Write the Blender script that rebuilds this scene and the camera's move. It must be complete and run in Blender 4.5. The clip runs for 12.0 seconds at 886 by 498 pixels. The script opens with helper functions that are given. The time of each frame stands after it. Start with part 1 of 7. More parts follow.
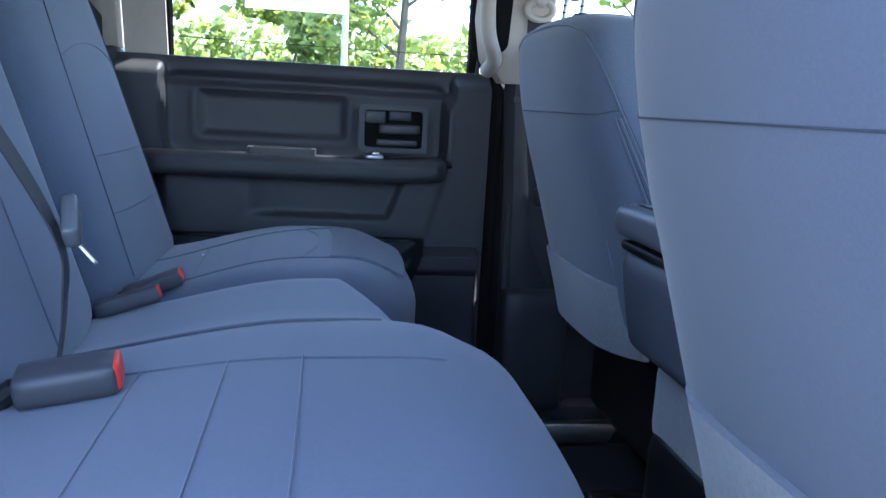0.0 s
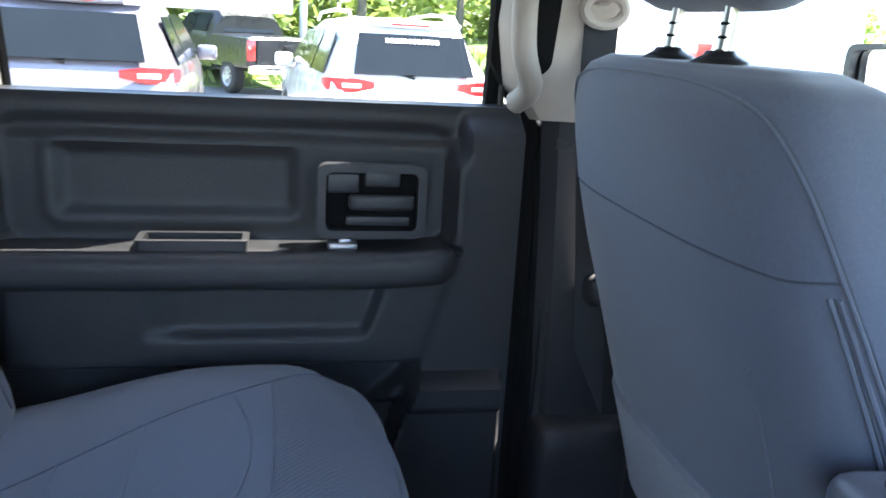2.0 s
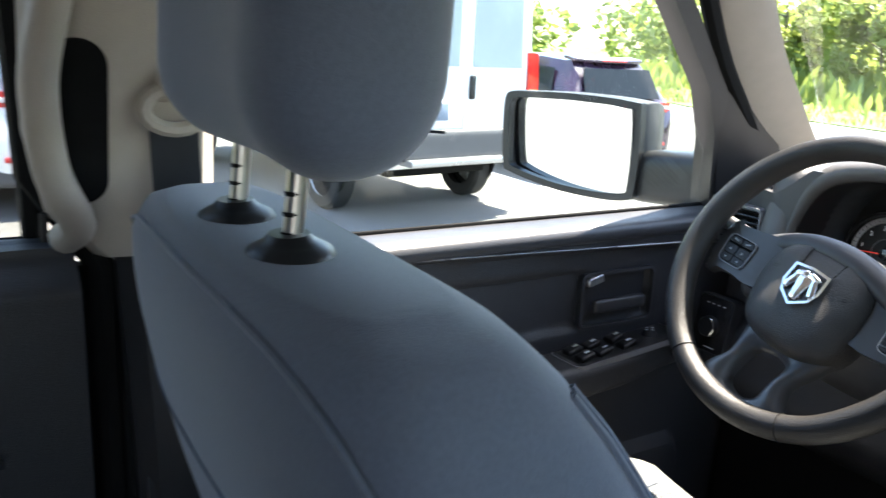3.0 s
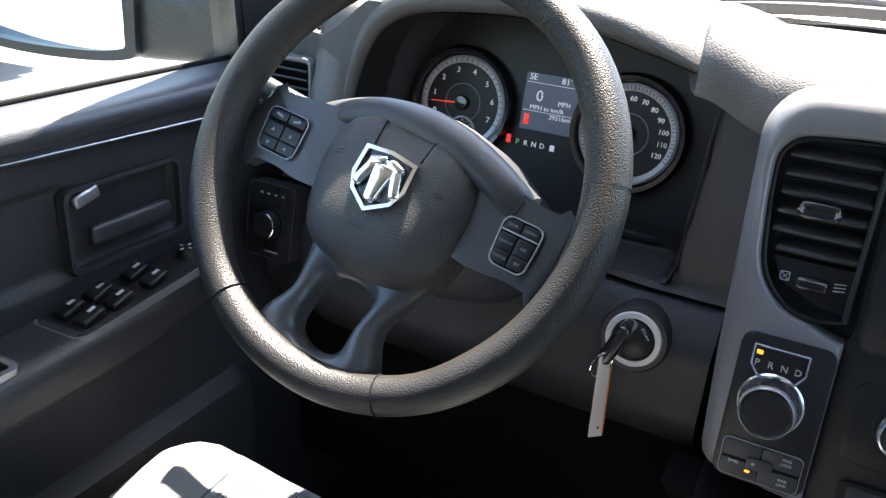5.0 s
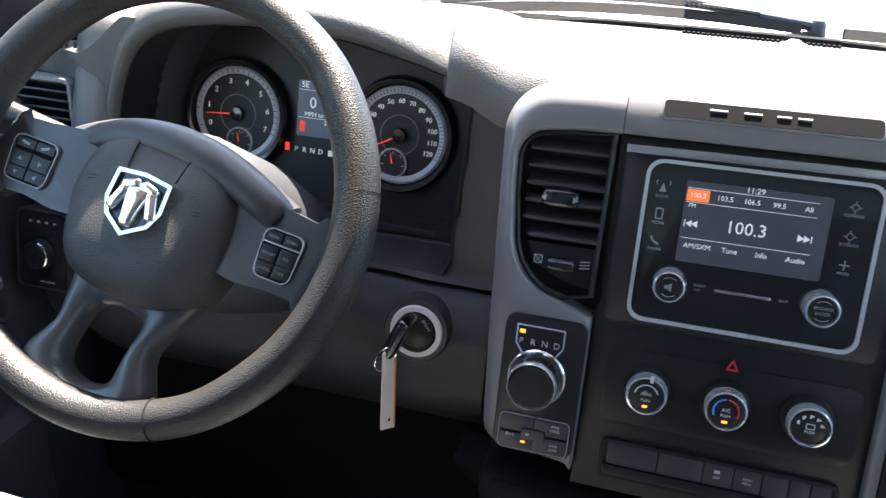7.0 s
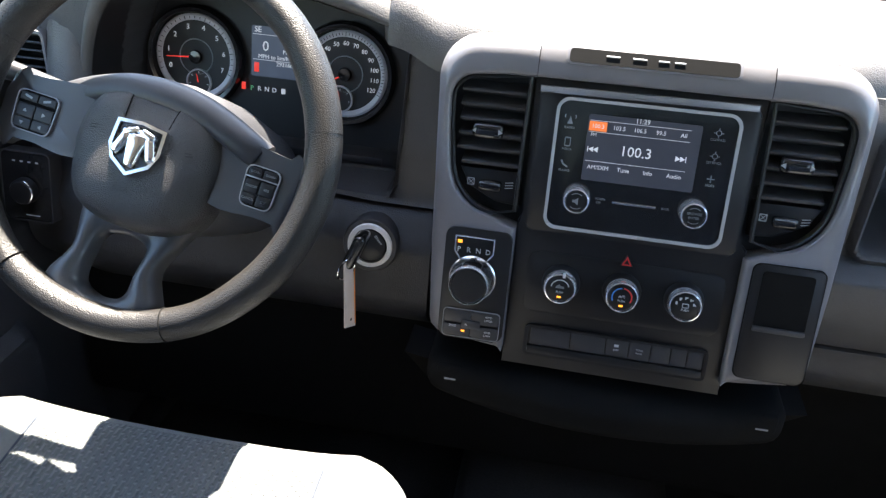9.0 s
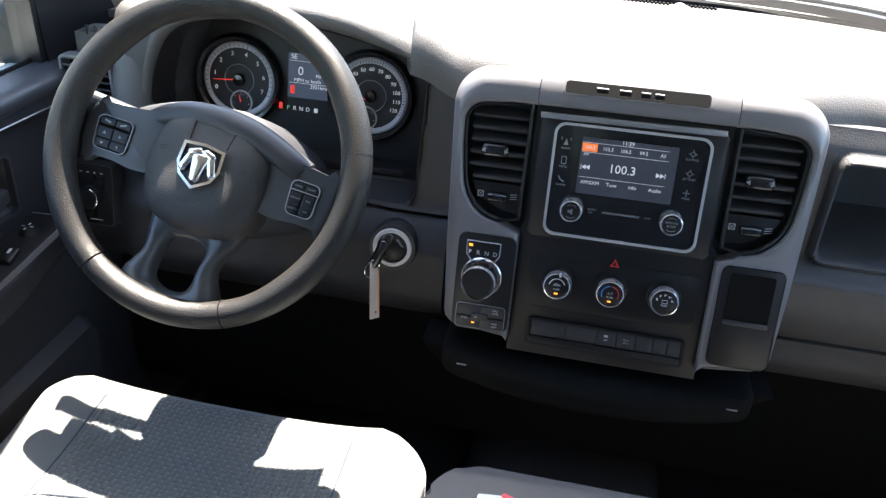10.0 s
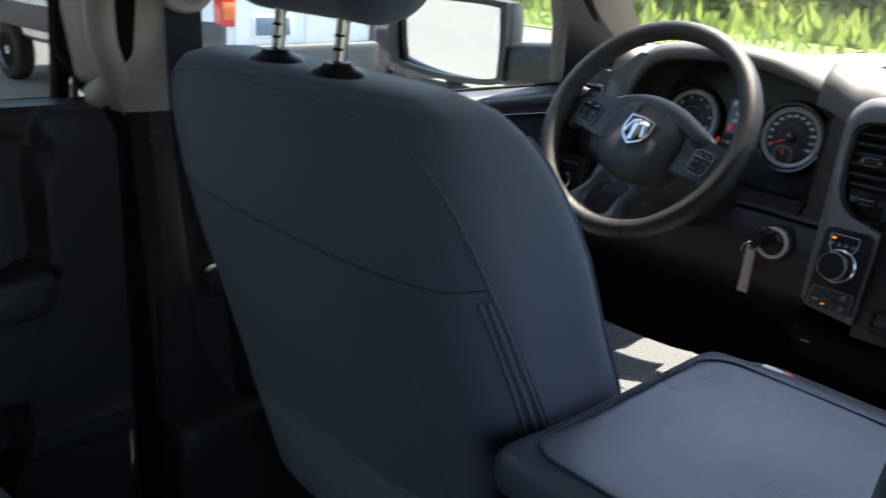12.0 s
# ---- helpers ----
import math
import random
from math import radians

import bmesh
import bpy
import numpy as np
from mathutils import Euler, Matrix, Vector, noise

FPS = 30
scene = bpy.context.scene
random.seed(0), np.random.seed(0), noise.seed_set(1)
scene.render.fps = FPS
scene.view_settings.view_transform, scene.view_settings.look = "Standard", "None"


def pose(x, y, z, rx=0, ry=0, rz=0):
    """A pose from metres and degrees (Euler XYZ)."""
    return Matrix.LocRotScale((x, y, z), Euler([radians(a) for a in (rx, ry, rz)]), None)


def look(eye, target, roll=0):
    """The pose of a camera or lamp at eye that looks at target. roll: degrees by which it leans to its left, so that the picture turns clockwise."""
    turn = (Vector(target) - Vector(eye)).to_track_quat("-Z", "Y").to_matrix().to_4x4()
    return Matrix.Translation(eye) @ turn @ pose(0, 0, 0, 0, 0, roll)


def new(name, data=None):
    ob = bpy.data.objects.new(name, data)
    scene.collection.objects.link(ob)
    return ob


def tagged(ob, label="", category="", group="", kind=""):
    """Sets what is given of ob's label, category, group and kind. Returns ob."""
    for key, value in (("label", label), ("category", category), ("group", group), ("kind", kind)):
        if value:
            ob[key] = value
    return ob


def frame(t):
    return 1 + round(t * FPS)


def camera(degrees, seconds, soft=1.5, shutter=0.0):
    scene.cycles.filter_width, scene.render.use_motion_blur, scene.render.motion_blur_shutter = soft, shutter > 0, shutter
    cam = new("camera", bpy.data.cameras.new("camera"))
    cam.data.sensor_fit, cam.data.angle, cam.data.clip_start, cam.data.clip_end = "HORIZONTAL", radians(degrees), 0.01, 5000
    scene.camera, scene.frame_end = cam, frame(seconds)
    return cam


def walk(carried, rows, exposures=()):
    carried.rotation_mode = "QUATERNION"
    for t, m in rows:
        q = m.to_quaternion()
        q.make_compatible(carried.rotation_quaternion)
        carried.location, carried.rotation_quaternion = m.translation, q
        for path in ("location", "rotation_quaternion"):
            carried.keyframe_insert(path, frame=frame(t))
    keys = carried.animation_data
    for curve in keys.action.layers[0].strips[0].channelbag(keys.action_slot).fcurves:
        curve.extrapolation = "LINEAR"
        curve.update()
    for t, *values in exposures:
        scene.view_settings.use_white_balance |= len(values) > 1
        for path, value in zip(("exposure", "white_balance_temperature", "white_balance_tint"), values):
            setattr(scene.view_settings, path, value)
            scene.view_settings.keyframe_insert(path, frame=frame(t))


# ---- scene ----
cam = camera(57.4, 12.0, soft=1.3, shutter=0.2)
PATH = [
    (0, (-1.036, -1.049, 1.358), (-0.737, 0.898, 1.009), 3.2),
    (0.5, (-1.056, -0.908, 1.366), (-0.773, 1.057, 1.128), 3.3),
    (1, (-1.051, -0.767, 1.387), (-0.773, 1.196, 1.119), 3.4),
    (1.5, (-1.04, -0.552, 1.438), (-0.756, 1.376, 0.993), 3.3),
    (2, (-1.004, -0.351, 1.539), (-0.62, 1.54, 1.012), 3.3),
    (2.5, (-0.903, -0.234, 1.63), (-0.237, 1.584, 1.129), 3.4),
    (3, (-0.768, -0.078, 1.658), (0.253, 1.564, 1.149), 3.0),
    (3.5, (-0.604, 0.039, 1.637), (0.701, 1.392, 0.956), 3.4),
    (5.3, (-0.435, 0.159, 1.611), (1.218, 0.934, 0.795), 3.7),
    (5.5, (-0.434, 0.156, 1.614), (1.232, 0.902, 0.798), 3.6),
    (6, (-0.431, 0.143, 1.616), (1.273, 0.803, 0.803), 3.6),
    (6.5, (-0.433, 0.121, 1.625), (1.308, 0.680, 0.814), 3.6),
    (7, (-0.431, 0.098, 1.631), (1.344, 0.546, 0.826), 3.6),
    (7.2, (-0.432, 0.096, 1.635), (1.357, 0.495, 0.835), 3.7),
    (8.8, (-0.539, 0.094, 1.689), (1.194, 0.336, 0.722), 4.0),
    (9, (-0.569, 0.089, 1.704), (1.155, 0.333, 0.721), 4.2),
    (9.5, (-0.639, 0.082, 1.753), (1.079, 0.335, 0.761), 4.2),
    (10, (-0.691, 0.074, 1.779), (1.026, 0.346, 0.791), 4.1),
    (10.5, (-0.750, 0.059, 1.776), (1.001, 0.343, 0.851), 4.2),
    (11, (-0.847, 0.018, 1.756), (0.966, 0.416, 1.010), 4.0),
    (11.5, (-0.982, -0.092, 1.673), (0.745, 0.704, 1.055), 4.4),
    (11.6, (-1.005, -0.152, 1.680), (0.639, 0.793, 1.045), 3.6),
    (12, (-1.069, -0.264, 1.632), (0.247, 1.086, 0.965), 4.2),
]

EXPOSURES = [
    (0.0, 3.9, 5600, 13), (0.45, 3.5, 6500, 13), (1.0, 3.4, 6700, 14), (1.5, 3.75, 6500, 20), (2.0, 4.15, 6400, 12), (2.5, 3.25, 6700, 10), (3.0, 2.95, 6700, 10), (4.5, 3.35, 6650, 11), (7.2, 3.4, 6650, 11), (9.5, 3.35, 6650, 11), (10.5, 3.15, 6650, 10), (11.0, 2.9, 6750, 10), (11.5, 2.15, 6800, 9), (12.0, 2.1, 6700, 10),
]
walk(cam, [(t, look(eye, target, roll)) for t, eye, target, roll in PATH], EXPOSURES)

# ---- world and sun: a clear late morning, the sun ahead of the truck ----
SUN_AZ, SUN_EL = radians(5), radians(64)
world = bpy.data.worlds.new("World")
scene.world = world
world.use_nodes = True
sky = world.node_tree.nodes.new("ShaderNodeTexSky")
sky.sky_type, sky.sun_disc = "NISHITA", False
sky.sun_elevation, sky.sun_rotation = SUN_EL, radians(90) - SUN_AZ
world.node_tree.links.new(sky.outputs[0], world.node_tree.nodes["Background"].inputs[0])
world.node_tree.nodes["Background"].inputs[1].default_value = 0.14
sun = new("sun", bpy.data.lights.new("sun", "SUN"))
sun.data.energy, sun.data.angle, sun.data.color = 5.0, radians(0.53), (1.0, 0.93, 0.83)
sun.matrix_basis = look((0, 0, 0), (-math.cos(SUN_EL) * math.cos(SUN_AZ), -math.cos(SUN_EL) * math.sin(SUN_AZ), -math.sin(SUN_EL)))

# ---- materials ----
def surface(name, col, rough=0.5, metal=0.0, var=0.15, scale=40.0, bump=0.0, grain=500.0, kind="noise", spec=0.5, blotch=3.0, coat=0.0, dirt=0.0, sheen=0.0):
    """A procedural material: fine grain and broad blotches in the colour, and a relief of leather cells, weave or noise."""
    m = bpy.data.materials.new(name)
    m.use_nodes = True
    n, l = m.node_tree.nodes, m.node_tree.links
    b = n["Principled BSDF"]
    b.inputs["Roughness"].default_value, b.inputs["Metallic"].default_value = rough, metal
    b.inputs["Specular IOR Level"].default_value = spec
    b.inputs["Coat Weight"].default_value = coat
    b.inputs["Sheen Weight"].default_value = sheen
    tc = n.new("ShaderNodeTexCoord")
    fine, broad = n.new("ShaderNodeTexNoise"), n.new("ShaderNodeTexNoise")
    for node, s in ((fine, scale), (broad, blotch)):
        node.inputs["Scale"].default_value = s
        node.inputs["Detail"].default_value = 4
        l.new(tc.outputs["Object"], node.inputs["Vector"])
    add = n.new("ShaderNodeMath")
    add.operation = "ADD"
    l.new(fine.outputs[0], add.inputs[0]), l.new(broad.outputs[0], add.inputs[1])
    ramp = n.new("ShaderNodeMapRange")
    ramp.inputs["From Min"].default_value, ramp.inputs["From Max"].default_value = 0.6, 1.4
    ramp.inputs["To Min"].default_value, ramp.inputs["To Max"].default_value = 1 - var, 1 + var
    l.new(add.outputs[0], ramp.inputs["Value"])
    mul = n.new("ShaderNodeVectorMath")
    mul.operation = "SCALE"
    mul.inputs[0].default_value = col
    l.new(ramp.outputs[0], mul.inputs["Scale"])
    l.new(mul.outputs[0], b.inputs["Base Color"])
    rr = n.new("ShaderNodeMapRange")
    rr.inputs["From Min"].default_value, rr.inputs["From Max"].default_value = 0.3, 0.7
    rr.inputs["To Min"].default_value, rr.inputs["To Max"].default_value = max(rough - 0.07, 0.02), min(rough + 0.09, 1)
    l.new(broad.outputs[0], rr.inputs["Value"]), l.new(rr.outputs[0], b.inputs["Roughness"])
    if bump:
        bp = n.new("ShaderNodeBump")
        bp.inputs["Strength"].default_value, bp.inputs["Distance"].default_value = bump, 0.6 / grain
        if kind == "leather":
            t = n.new("ShaderNodeTexVoronoi")
            t.inputs["Scale"].default_value = grain
            l.new(tc.outputs["Object"], t.inputs["Vector"])
            out = t.outputs["Distance"]
            bp.invert = True
        elif kind == "weave":
            ws = []
            for axis in ("X", "Z"):
                w = n.new("ShaderNodeTexWave")
                w.bands_direction = axis
                w.inputs["Scale"].default_value, w.inputs["Distortion"].default_value = grain / 3, 1.2
                w.inputs["Detail Scale"].default_value = 4
                l.new(tc.outputs["Object"], w.inputs["Vector"])
                ws.append(w)
            mm = n.new("ShaderNodeMath")
            mm.operation = "MULTIPLY"
            l.new(ws[0].outputs["Fac"], mm.inputs[0]), l.new(ws[1].outputs["Fac"], mm.inputs[1])
            out = mm.outputs[0]
        elif kind == "mesh":
            t = n.new("ShaderNodeTexBrick")
            t.inputs["Scale"].default_value = grain
            t.inputs["Mortar Size"].default_value, t.inputs["Mortar Smooth"].default_value = 0.12, 0.8
            l.new(tc.outputs["Object"], t.inputs["Vector"])
            out = t.outputs["Fac"]
            bp.invert = True
        else:
            t = n.new("ShaderNodeTexNoise")
            t.inputs["Scale"].default_value, t.inputs["Detail"].default_value = grain, 3
            l.new(tc.outputs["Object"], t.inputs["Vector"])
            out = t.outputs[0]
        l.new(out, bp.inputs["Height"]), l.new(bp.outputs[0], b.inputs["Normal"])
    return m


def glow(name, col, strength):
    m = surface(name, col, 0.4)
    b = m.node_tree.nodes["Principled BSDF"]
    b.inputs["Emission Color"].default_value, b.inputs["Emission Strength"].default_value = (*col, 1), strength
    return m


def clear(name, col=(1, 1, 1), rough=0.0, mix=0.9):
    """A thin pane: mostly clear, with a mirror's share of reflection."""
    m = bpy.data.materials.new(name)
    m.use_nodes = True
    n, l = m.node_tree.nodes, m.node_tree.links
    n.remove(n["Principled BSDF"])
    t, g, f, x = n.new("ShaderNodeBsdfTransparent"), n.new("ShaderNodeBsdfGlossy"), n.new("ShaderNodeLayerWeight"), n.new("ShaderNodeMixShader")
    pw, ad = n.new("ShaderNodeMath"), n.new("ShaderNodeMath")
    pw.operation, ad.operation = "POWER", "MULTIPLY_ADD"
    pw.inputs[1].default_value, ad.inputs[1].default_value, ad.inputs[2].default_value = 4.0, 0.85, 0.035
    t.inputs[0].default_value = (*[c * mix for c in col], 1)
    g.inputs["Roughness"].default_value = rough
    l.new(f.outputs["Facing"], pw.inputs[0]), l.new(pw.outputs[0], ad.inputs[0])
    l.new(ad.outputs[0], x.inputs[0]), l.new(t.outputs[0], x.inputs[1]), l.new(g.outputs[0], x.inputs[2])
    l.new(x.outputs[0], n["Material Output"].inputs[0])
    return m


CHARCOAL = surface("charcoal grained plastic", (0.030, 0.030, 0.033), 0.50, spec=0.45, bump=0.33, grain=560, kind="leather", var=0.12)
# charcoal grain in a lighter tone, with the sill's sunlight put in
SILLSKIN = surface("lit window sill skin", (0.046, 0.046, 0.050), 0.40, bump=0.25, grain=560, kind="leather", var=0.12)
CHARCOAL_FINE = surface("charcoal smooth plastic", (0.036, 0.036, 0.039), 0.45, bump=0.15, grain=1500, var=0.1)
BLACK = surface("black satin plastic", (0.012, 0.012, 0.013), 0.40, spec=0.38, bump=0.08, grain=1800, var=0.1)
GLOSS = surface("black gloss plastic", (0.013, 0.013, 0.014), 0.16, var=0.1, coat=0.3)
# for black parts, and for plates that paint the deep shade of hollows
DARKEST = surface("matt black and painted shade", (0.008, 0.008, 0.008), 0.9, var=0.2, spec=0.1)
# same grained skin twice: lit tone for the top, shaded tone for the face
DASHTOP = surface("lit dash top", (0.086, 0.082, 0.079), 0.5, bump=0.33, grain=600, kind="leather", var=0.12)
DASHFACE = surface("shaded dash face", (0.058, 0.057, 0.059), 0.5, bump=0.33, grain=600, kind="leather", var=0.12)
GRAPHITE = surface("graphite satin trim", (0.195, 0.190, 0.200), 0.38, metal=0.25, bump=0.06, grain=2500, var=0.06)
SILVER = surface("silver painted trim", (0.42, 0.42, 0.43), 0.30, metal=0.7, var=0.05, bump=0.04, grain=2500)
SATIN = surface("satin silver plastic", (0.50, 0.50, 0.51), 0.28, metal=0.25, var=0.04)
CHROME = surface("chrome", (0.86, 0.87, 0.88), 0.07, metal=1.0, var=0.03)
BRIGHT = surface("bright plated ring", (0.78, 0.79, 0.80), 0.16, metal=0.75, var=0.03)
STEEL = surface("worn steel", (0.52, 0.50, 0.46), 0.28, metal=1.0, var=0.12, scale=120)
SPOKESKIN = surface("satin spoke plastic", (0.060, 0.061, 0.064), 0.32, bump=0.08, grain=1500, var=0.08)
HUBSKIN = surface("airbag cover skin", (0.042, 0.040, 0.039), 0.40, bump=0.8, grain=900, kind="leather", var=0.1)
LEATHERETTE = surface("wheel rim skin", (0.023, 0.021, 0.019), 0.38, spec=0.40, bump=0.55, grain=780, kind="leather", var=0.12)
CLOTH = surface("blue-grey seat cloth", (0.082, 0.099, 0.136), 0.88, bump=0.4, grain=800, var=0.14, scale=300, sheen=0.25)
CLOTH_INSERT = surface("blue-grey ribbed seat cloth", (0.080, 0.095, 0.126), 0.9, bump=0.5, grain=62, kind="mesh", var=0.12, scale=500, sheen=0.25)
# seat cloth again for cushion and insert, bounced light put into its grey
CUSHION_LIT = surface("seat cloth in bounced light", (0.128, 0.134, 0.132), 0.85, bump=0.35, grain=700, var=0.1, scale=300, sheen=0.2)
CUSHION_INSERT_LIT = surface("grey ribbed seat cloth", (0.122, 0.130, 0.130), 0.9, bump=0.5, grain=38, kind="mesh", var=0.12, scale=500, sheen=0.2)
CLOTH_SIDE = surface("grey seat vinyl", (0.086, 0.095, 0.118), 0.42, bump=0.35, grain=500, kind="leather", var=0.1)
VINYL = surface("smooth armrest vinyl", (0.115, 0.126, 0.156), 0.30, bump=0.25, grain=700, kind="leather", var=0.08, spec=0.6)
TRAYSKIN = surface("grey satin tray plastic", (0.026, 0.031, 0.041), 0.46, spec=0.35, bump=0.15, grain=1500, var=0.1)
CARPET_GREY = surface("grey felt", (0.215, 0.220, 0.235), 0.95, bump=0.9, grain=500, var=0.25, scale=160, sheen=0.3)
SEAM = surface("seam shadow thread", (0.046, 0.056, 0.074), 0.9)
SEAM_SOFT = surface("soft seam shadow", (0.075, 0.090, 0.124), 0.9, sheen=0.25)
BEIGE = surface("beige pillar trim", (0.42, 0.37, 0.31), 0.62, bump=0.25, grain=700, kind="leather", var=0.07)
HEADLINER = surface("beige headliner felt", (0.46, 0.42, 0.37), 0.95, bump=0.5, grain=600, var=0.1, scale=200)
CARPET = surface("black carpet", (0.026, 0.026, 0.028), 0.98, bump=1.0, grain=350, var=0.4, scale=200)
RUBBER = surface("black rubber", (0.010, 0.010, 0.010), 0.85, spec=0.12, bump=0.2, grain=400, var=0.2)
WEBBING = surface("seat belt webbing", (0.030, 0.032, 0.036), 0.7, bump=0.6, grain=900, kind="weave", var=0.12)
RED = surface("red plastic", (0.62, 0.035, 0.02), 0.35, var=0.1)
ORANGE = surface("orange plastic tag", (0.75, 0.20, 0.02), 0.4, var=0.1)
PINK = surface("pink card", (0.72, 0.10, 0.12), 0.6, var=0.1)
PAPER = surface("white paper", (0.78, 0.77, 0.76), 0.8, var=0.06, bump=0.1, grain=300)
MIRROR = surface("mirror", (0.93, 0.94, 0.95), 0.01, metal=1.0, var=0.0)
GLASS = clear("window glass", (0.93, 0.97, 0.95), mix=0.96)
TINTED = clear("privacy glass", (0.70, 0.72, 0.71), mix=1.0)
# tint deepened beyond the side glass to hold back light from behind
DEEP_TINT = clear("glass darkened to dim the rear", (0.24, 0.25, 0.25), mix=1.0)
TAG = surface("tan card", (0.60, 0.50, 0.42), 0.7, var=0.08)
TINT = surface("dark car glass", (0.012, 0.015, 0.018), 0.06, var=0.1, spec=0.25)
MARK = surface("white print", (0.55, 0.56, 0.57), 0.5, var=0.02)
DIM = surface("grey print", (0.24, 0.25, 0.26), 0.5, var=0.02)
DIAL = surface("dial face", (0.020, 0.020, 0.021), 0.5, var=0.1)
DIALRING = surface("silver dial ring", (0.62, 0.60, 0.63), 0.40, metal=0.2, var=0.05)
FAINT = surface("faint grey print", (0.60, 0.60, 0.62), 0.7, var=0.05)
LIT = glow("lit letters", (0.60, 0.63, 0.68), 0.055)
LIT_RED = glow("lit red", (0.95, 0.06, 0.04), 0.06)
LIT_GREEN = glow("lit green", (0.15, 0.60, 0.25), 0.03)
LIT_AMBER = glow("lit amber", (1.0, 0.32, 0.03), 0.22)
SCREEN = glow("screen panel", (0.040, 0.045, 0.060), 0.038)
LCD = glow("blue-grey display panel", (0.045, 0.060, 0.090), 0.09)
LIT_ORANGE = glow("orange screen key", (0.85, 0.20, 0.05), 0.07)
SHEET = surface("thin printed paper", (0.80, 0.79, 0.80), 0.8, var=0.04)
_t = SHEET.node_tree.nodes.new("ShaderNodeBsdfTranslucent")
_x = SHEET.node_tree.nodes.new("ShaderNodeMixShader")
_t.inputs[0].default_value, _x.inputs[0].default_value = (0.93, 0.92, 0.94, 1), 0.75
SHEET.node_tree.links.new(SHEET.node_tree.nodes["Principled BSDF"].outputs[0], _x.inputs[1])
SHEET.node_tree.links.new(_t.outputs[0], _x.inputs[2])
SHEET.node_tree.links.new(_x.outputs[0], SHEET.node_tree.nodes["Material Output"].inputs[0])
BLUE_MARK = surface("blue print", (0.02, 0.20, 0.60), 0.5)
RED_MARK = surface("red print", (0.60, 0.03, 0.03), 0.5)


# ---- builders ----
WORLD = {}


def finish(bm, name, material, angle=38):
    me = bpy.data.meshes.new(name)
    bmesh.ops.recalc_face_normals(bm, faces=bm.faces)
    bm.to_mesh(me)
    bm.free()
    me.polygons.foreach_set("use_smooth", [True] * len(me.polygons))
    me.set_sharp_from_angle(angle=radians(angle))
    me.materials.append(material)
    return me


def thing(name, label, category, at=(0, 0, 0), group="", kind=""):
    """An empty at the base of a thing, to which its parts belong."""
    ob = new(name)
    ob.empty_display_size = 0.02
    ob.matrix_basis = Matrix.Translation(at)
    WORLD[ob] = ob.matrix_basis.copy()
    return tagged(ob, label, category, group, kind)


def part(name, bm, material, parent, label="", angle=38):
    """A part of a thing, from a bmesh in the world's metres."""
    ob = new(name, finish(bm, name, material, angle))
    ob.parent = parent
    ob.matrix_parent_inverse = WORLD[parent].inverted()
    WORLD[ob] = Matrix()
    if label:
        tagged(ob, label)
    return ob


def single(name, bm, material, label, category, group="", kind="", angle=38):
    """A thing that is one mesh."""
    ob = new(name, finish(bm, name, material, angle))
    WORLD[ob] = Matrix()
    return tagged(ob, label, category, group, kind)


def join(*bms):
    out = bms[0]
    for b in bms[1:]:
        me = bpy.data.meshes.new("t")
        b.to_mesh(me)
        b.free()
        out.from_mesh(me)
        bpy.data.meshes.remove(me)
    return out


def moved(bm, m):
    bmesh.ops.transform(bm, matrix=m, verts=bm.verts)
    return bm


def place(x, y, z, rx=0, ry=0, rz=0):
    return pose(x, y, z, rx, ry, rz)


def rbox(sx, sy, sz, r=0.0, seg=2, m=None):
    """A box with rounded edges, about its centre."""
    bm = bmesh.new()
    bmesh.ops.create_cube(bm, size=1)
    bmesh.ops.scale(bm, vec=(sx, sy, sz), verts=bm.verts)
    if r:
        bmesh.ops.bevel(bm, geom=list(bm.edges), offset=min(r, 0.49 * min(sx, sy, sz)), segments=seg, profile=0.5, affect="EDGES")
    return moved(bm, m) if m else bm


def span(x0, x1, y0, y1, z0, z1, r=0.0, seg=2):
    return rbox(x1 - x0, y1 - y0, z1 - z0, r, seg, Matrix.Translation(((x0 + x1) / 2, (y0 + y1) / 2, (z0 + z1) / 2)))


def softbox(sx, sy, sz, r, n=14, f=None, m=None):
    """A padded block: a finely divided box with round edges, bent by f."""
    bm = bmesh.new()
    h = Vector((sx / 2, sy / 2, sz / 2))
    r = min(r, *h)
    ts = [math.sin((2 * i / n - 1) * math.pi / 2) for i in range(n + 1)]
    for axis in range(3):
        for side in (-1, 1):
            rows = []
            for a in ts:
                row = []
                for b in ts:
                    p = Vector((0, 0, 0))
                    p[axis], p[(axis + 1) % 3], p[(axis + 2) % 3] = side, a, b
                    p = Vector((p.x * h.x, p.y * h.y, p.z * h.z))
                    q = Vector([max(-h[i] + r, min(h[i] - r, p[i])) for i in range(3)])
                    d = p - q
                    p = q + d.normalized() * r if d.length > 1e-9 else p
                    row.append(bm.verts.new(f(p) if f else p))
                rows.append(row)
            for i in range(n):
                for j in range(n):
                    bm.faces.new((rows[i][j], rows[i + 1][j], rows[i + 1][j + 1], rows[i][j + 1]))
    bmesh.ops.remove_doubles(bm, verts=bm.verts, dist=1e-5)
    return moved(bm, m) if m else bm


def loft(rings, closed=True, caps=True):
    """A skin over rings of points, each with the same number."""
    bm = bmesh.new()
    vs = [[bm.verts.new(p) for p in ring] for ring in rings]
    k = len(vs[0])
    for a, b in zip(vs, vs[1:]):
        for i in range(k if closed else k - 1):
            j = (i + 1) % k
            bm.faces.new((a[i], a[j], b[j], b[i]))
    if caps and closed:
        bm.faces.new(vs[0][::-1]), bm.faces.new(vs[-1])
    return bm


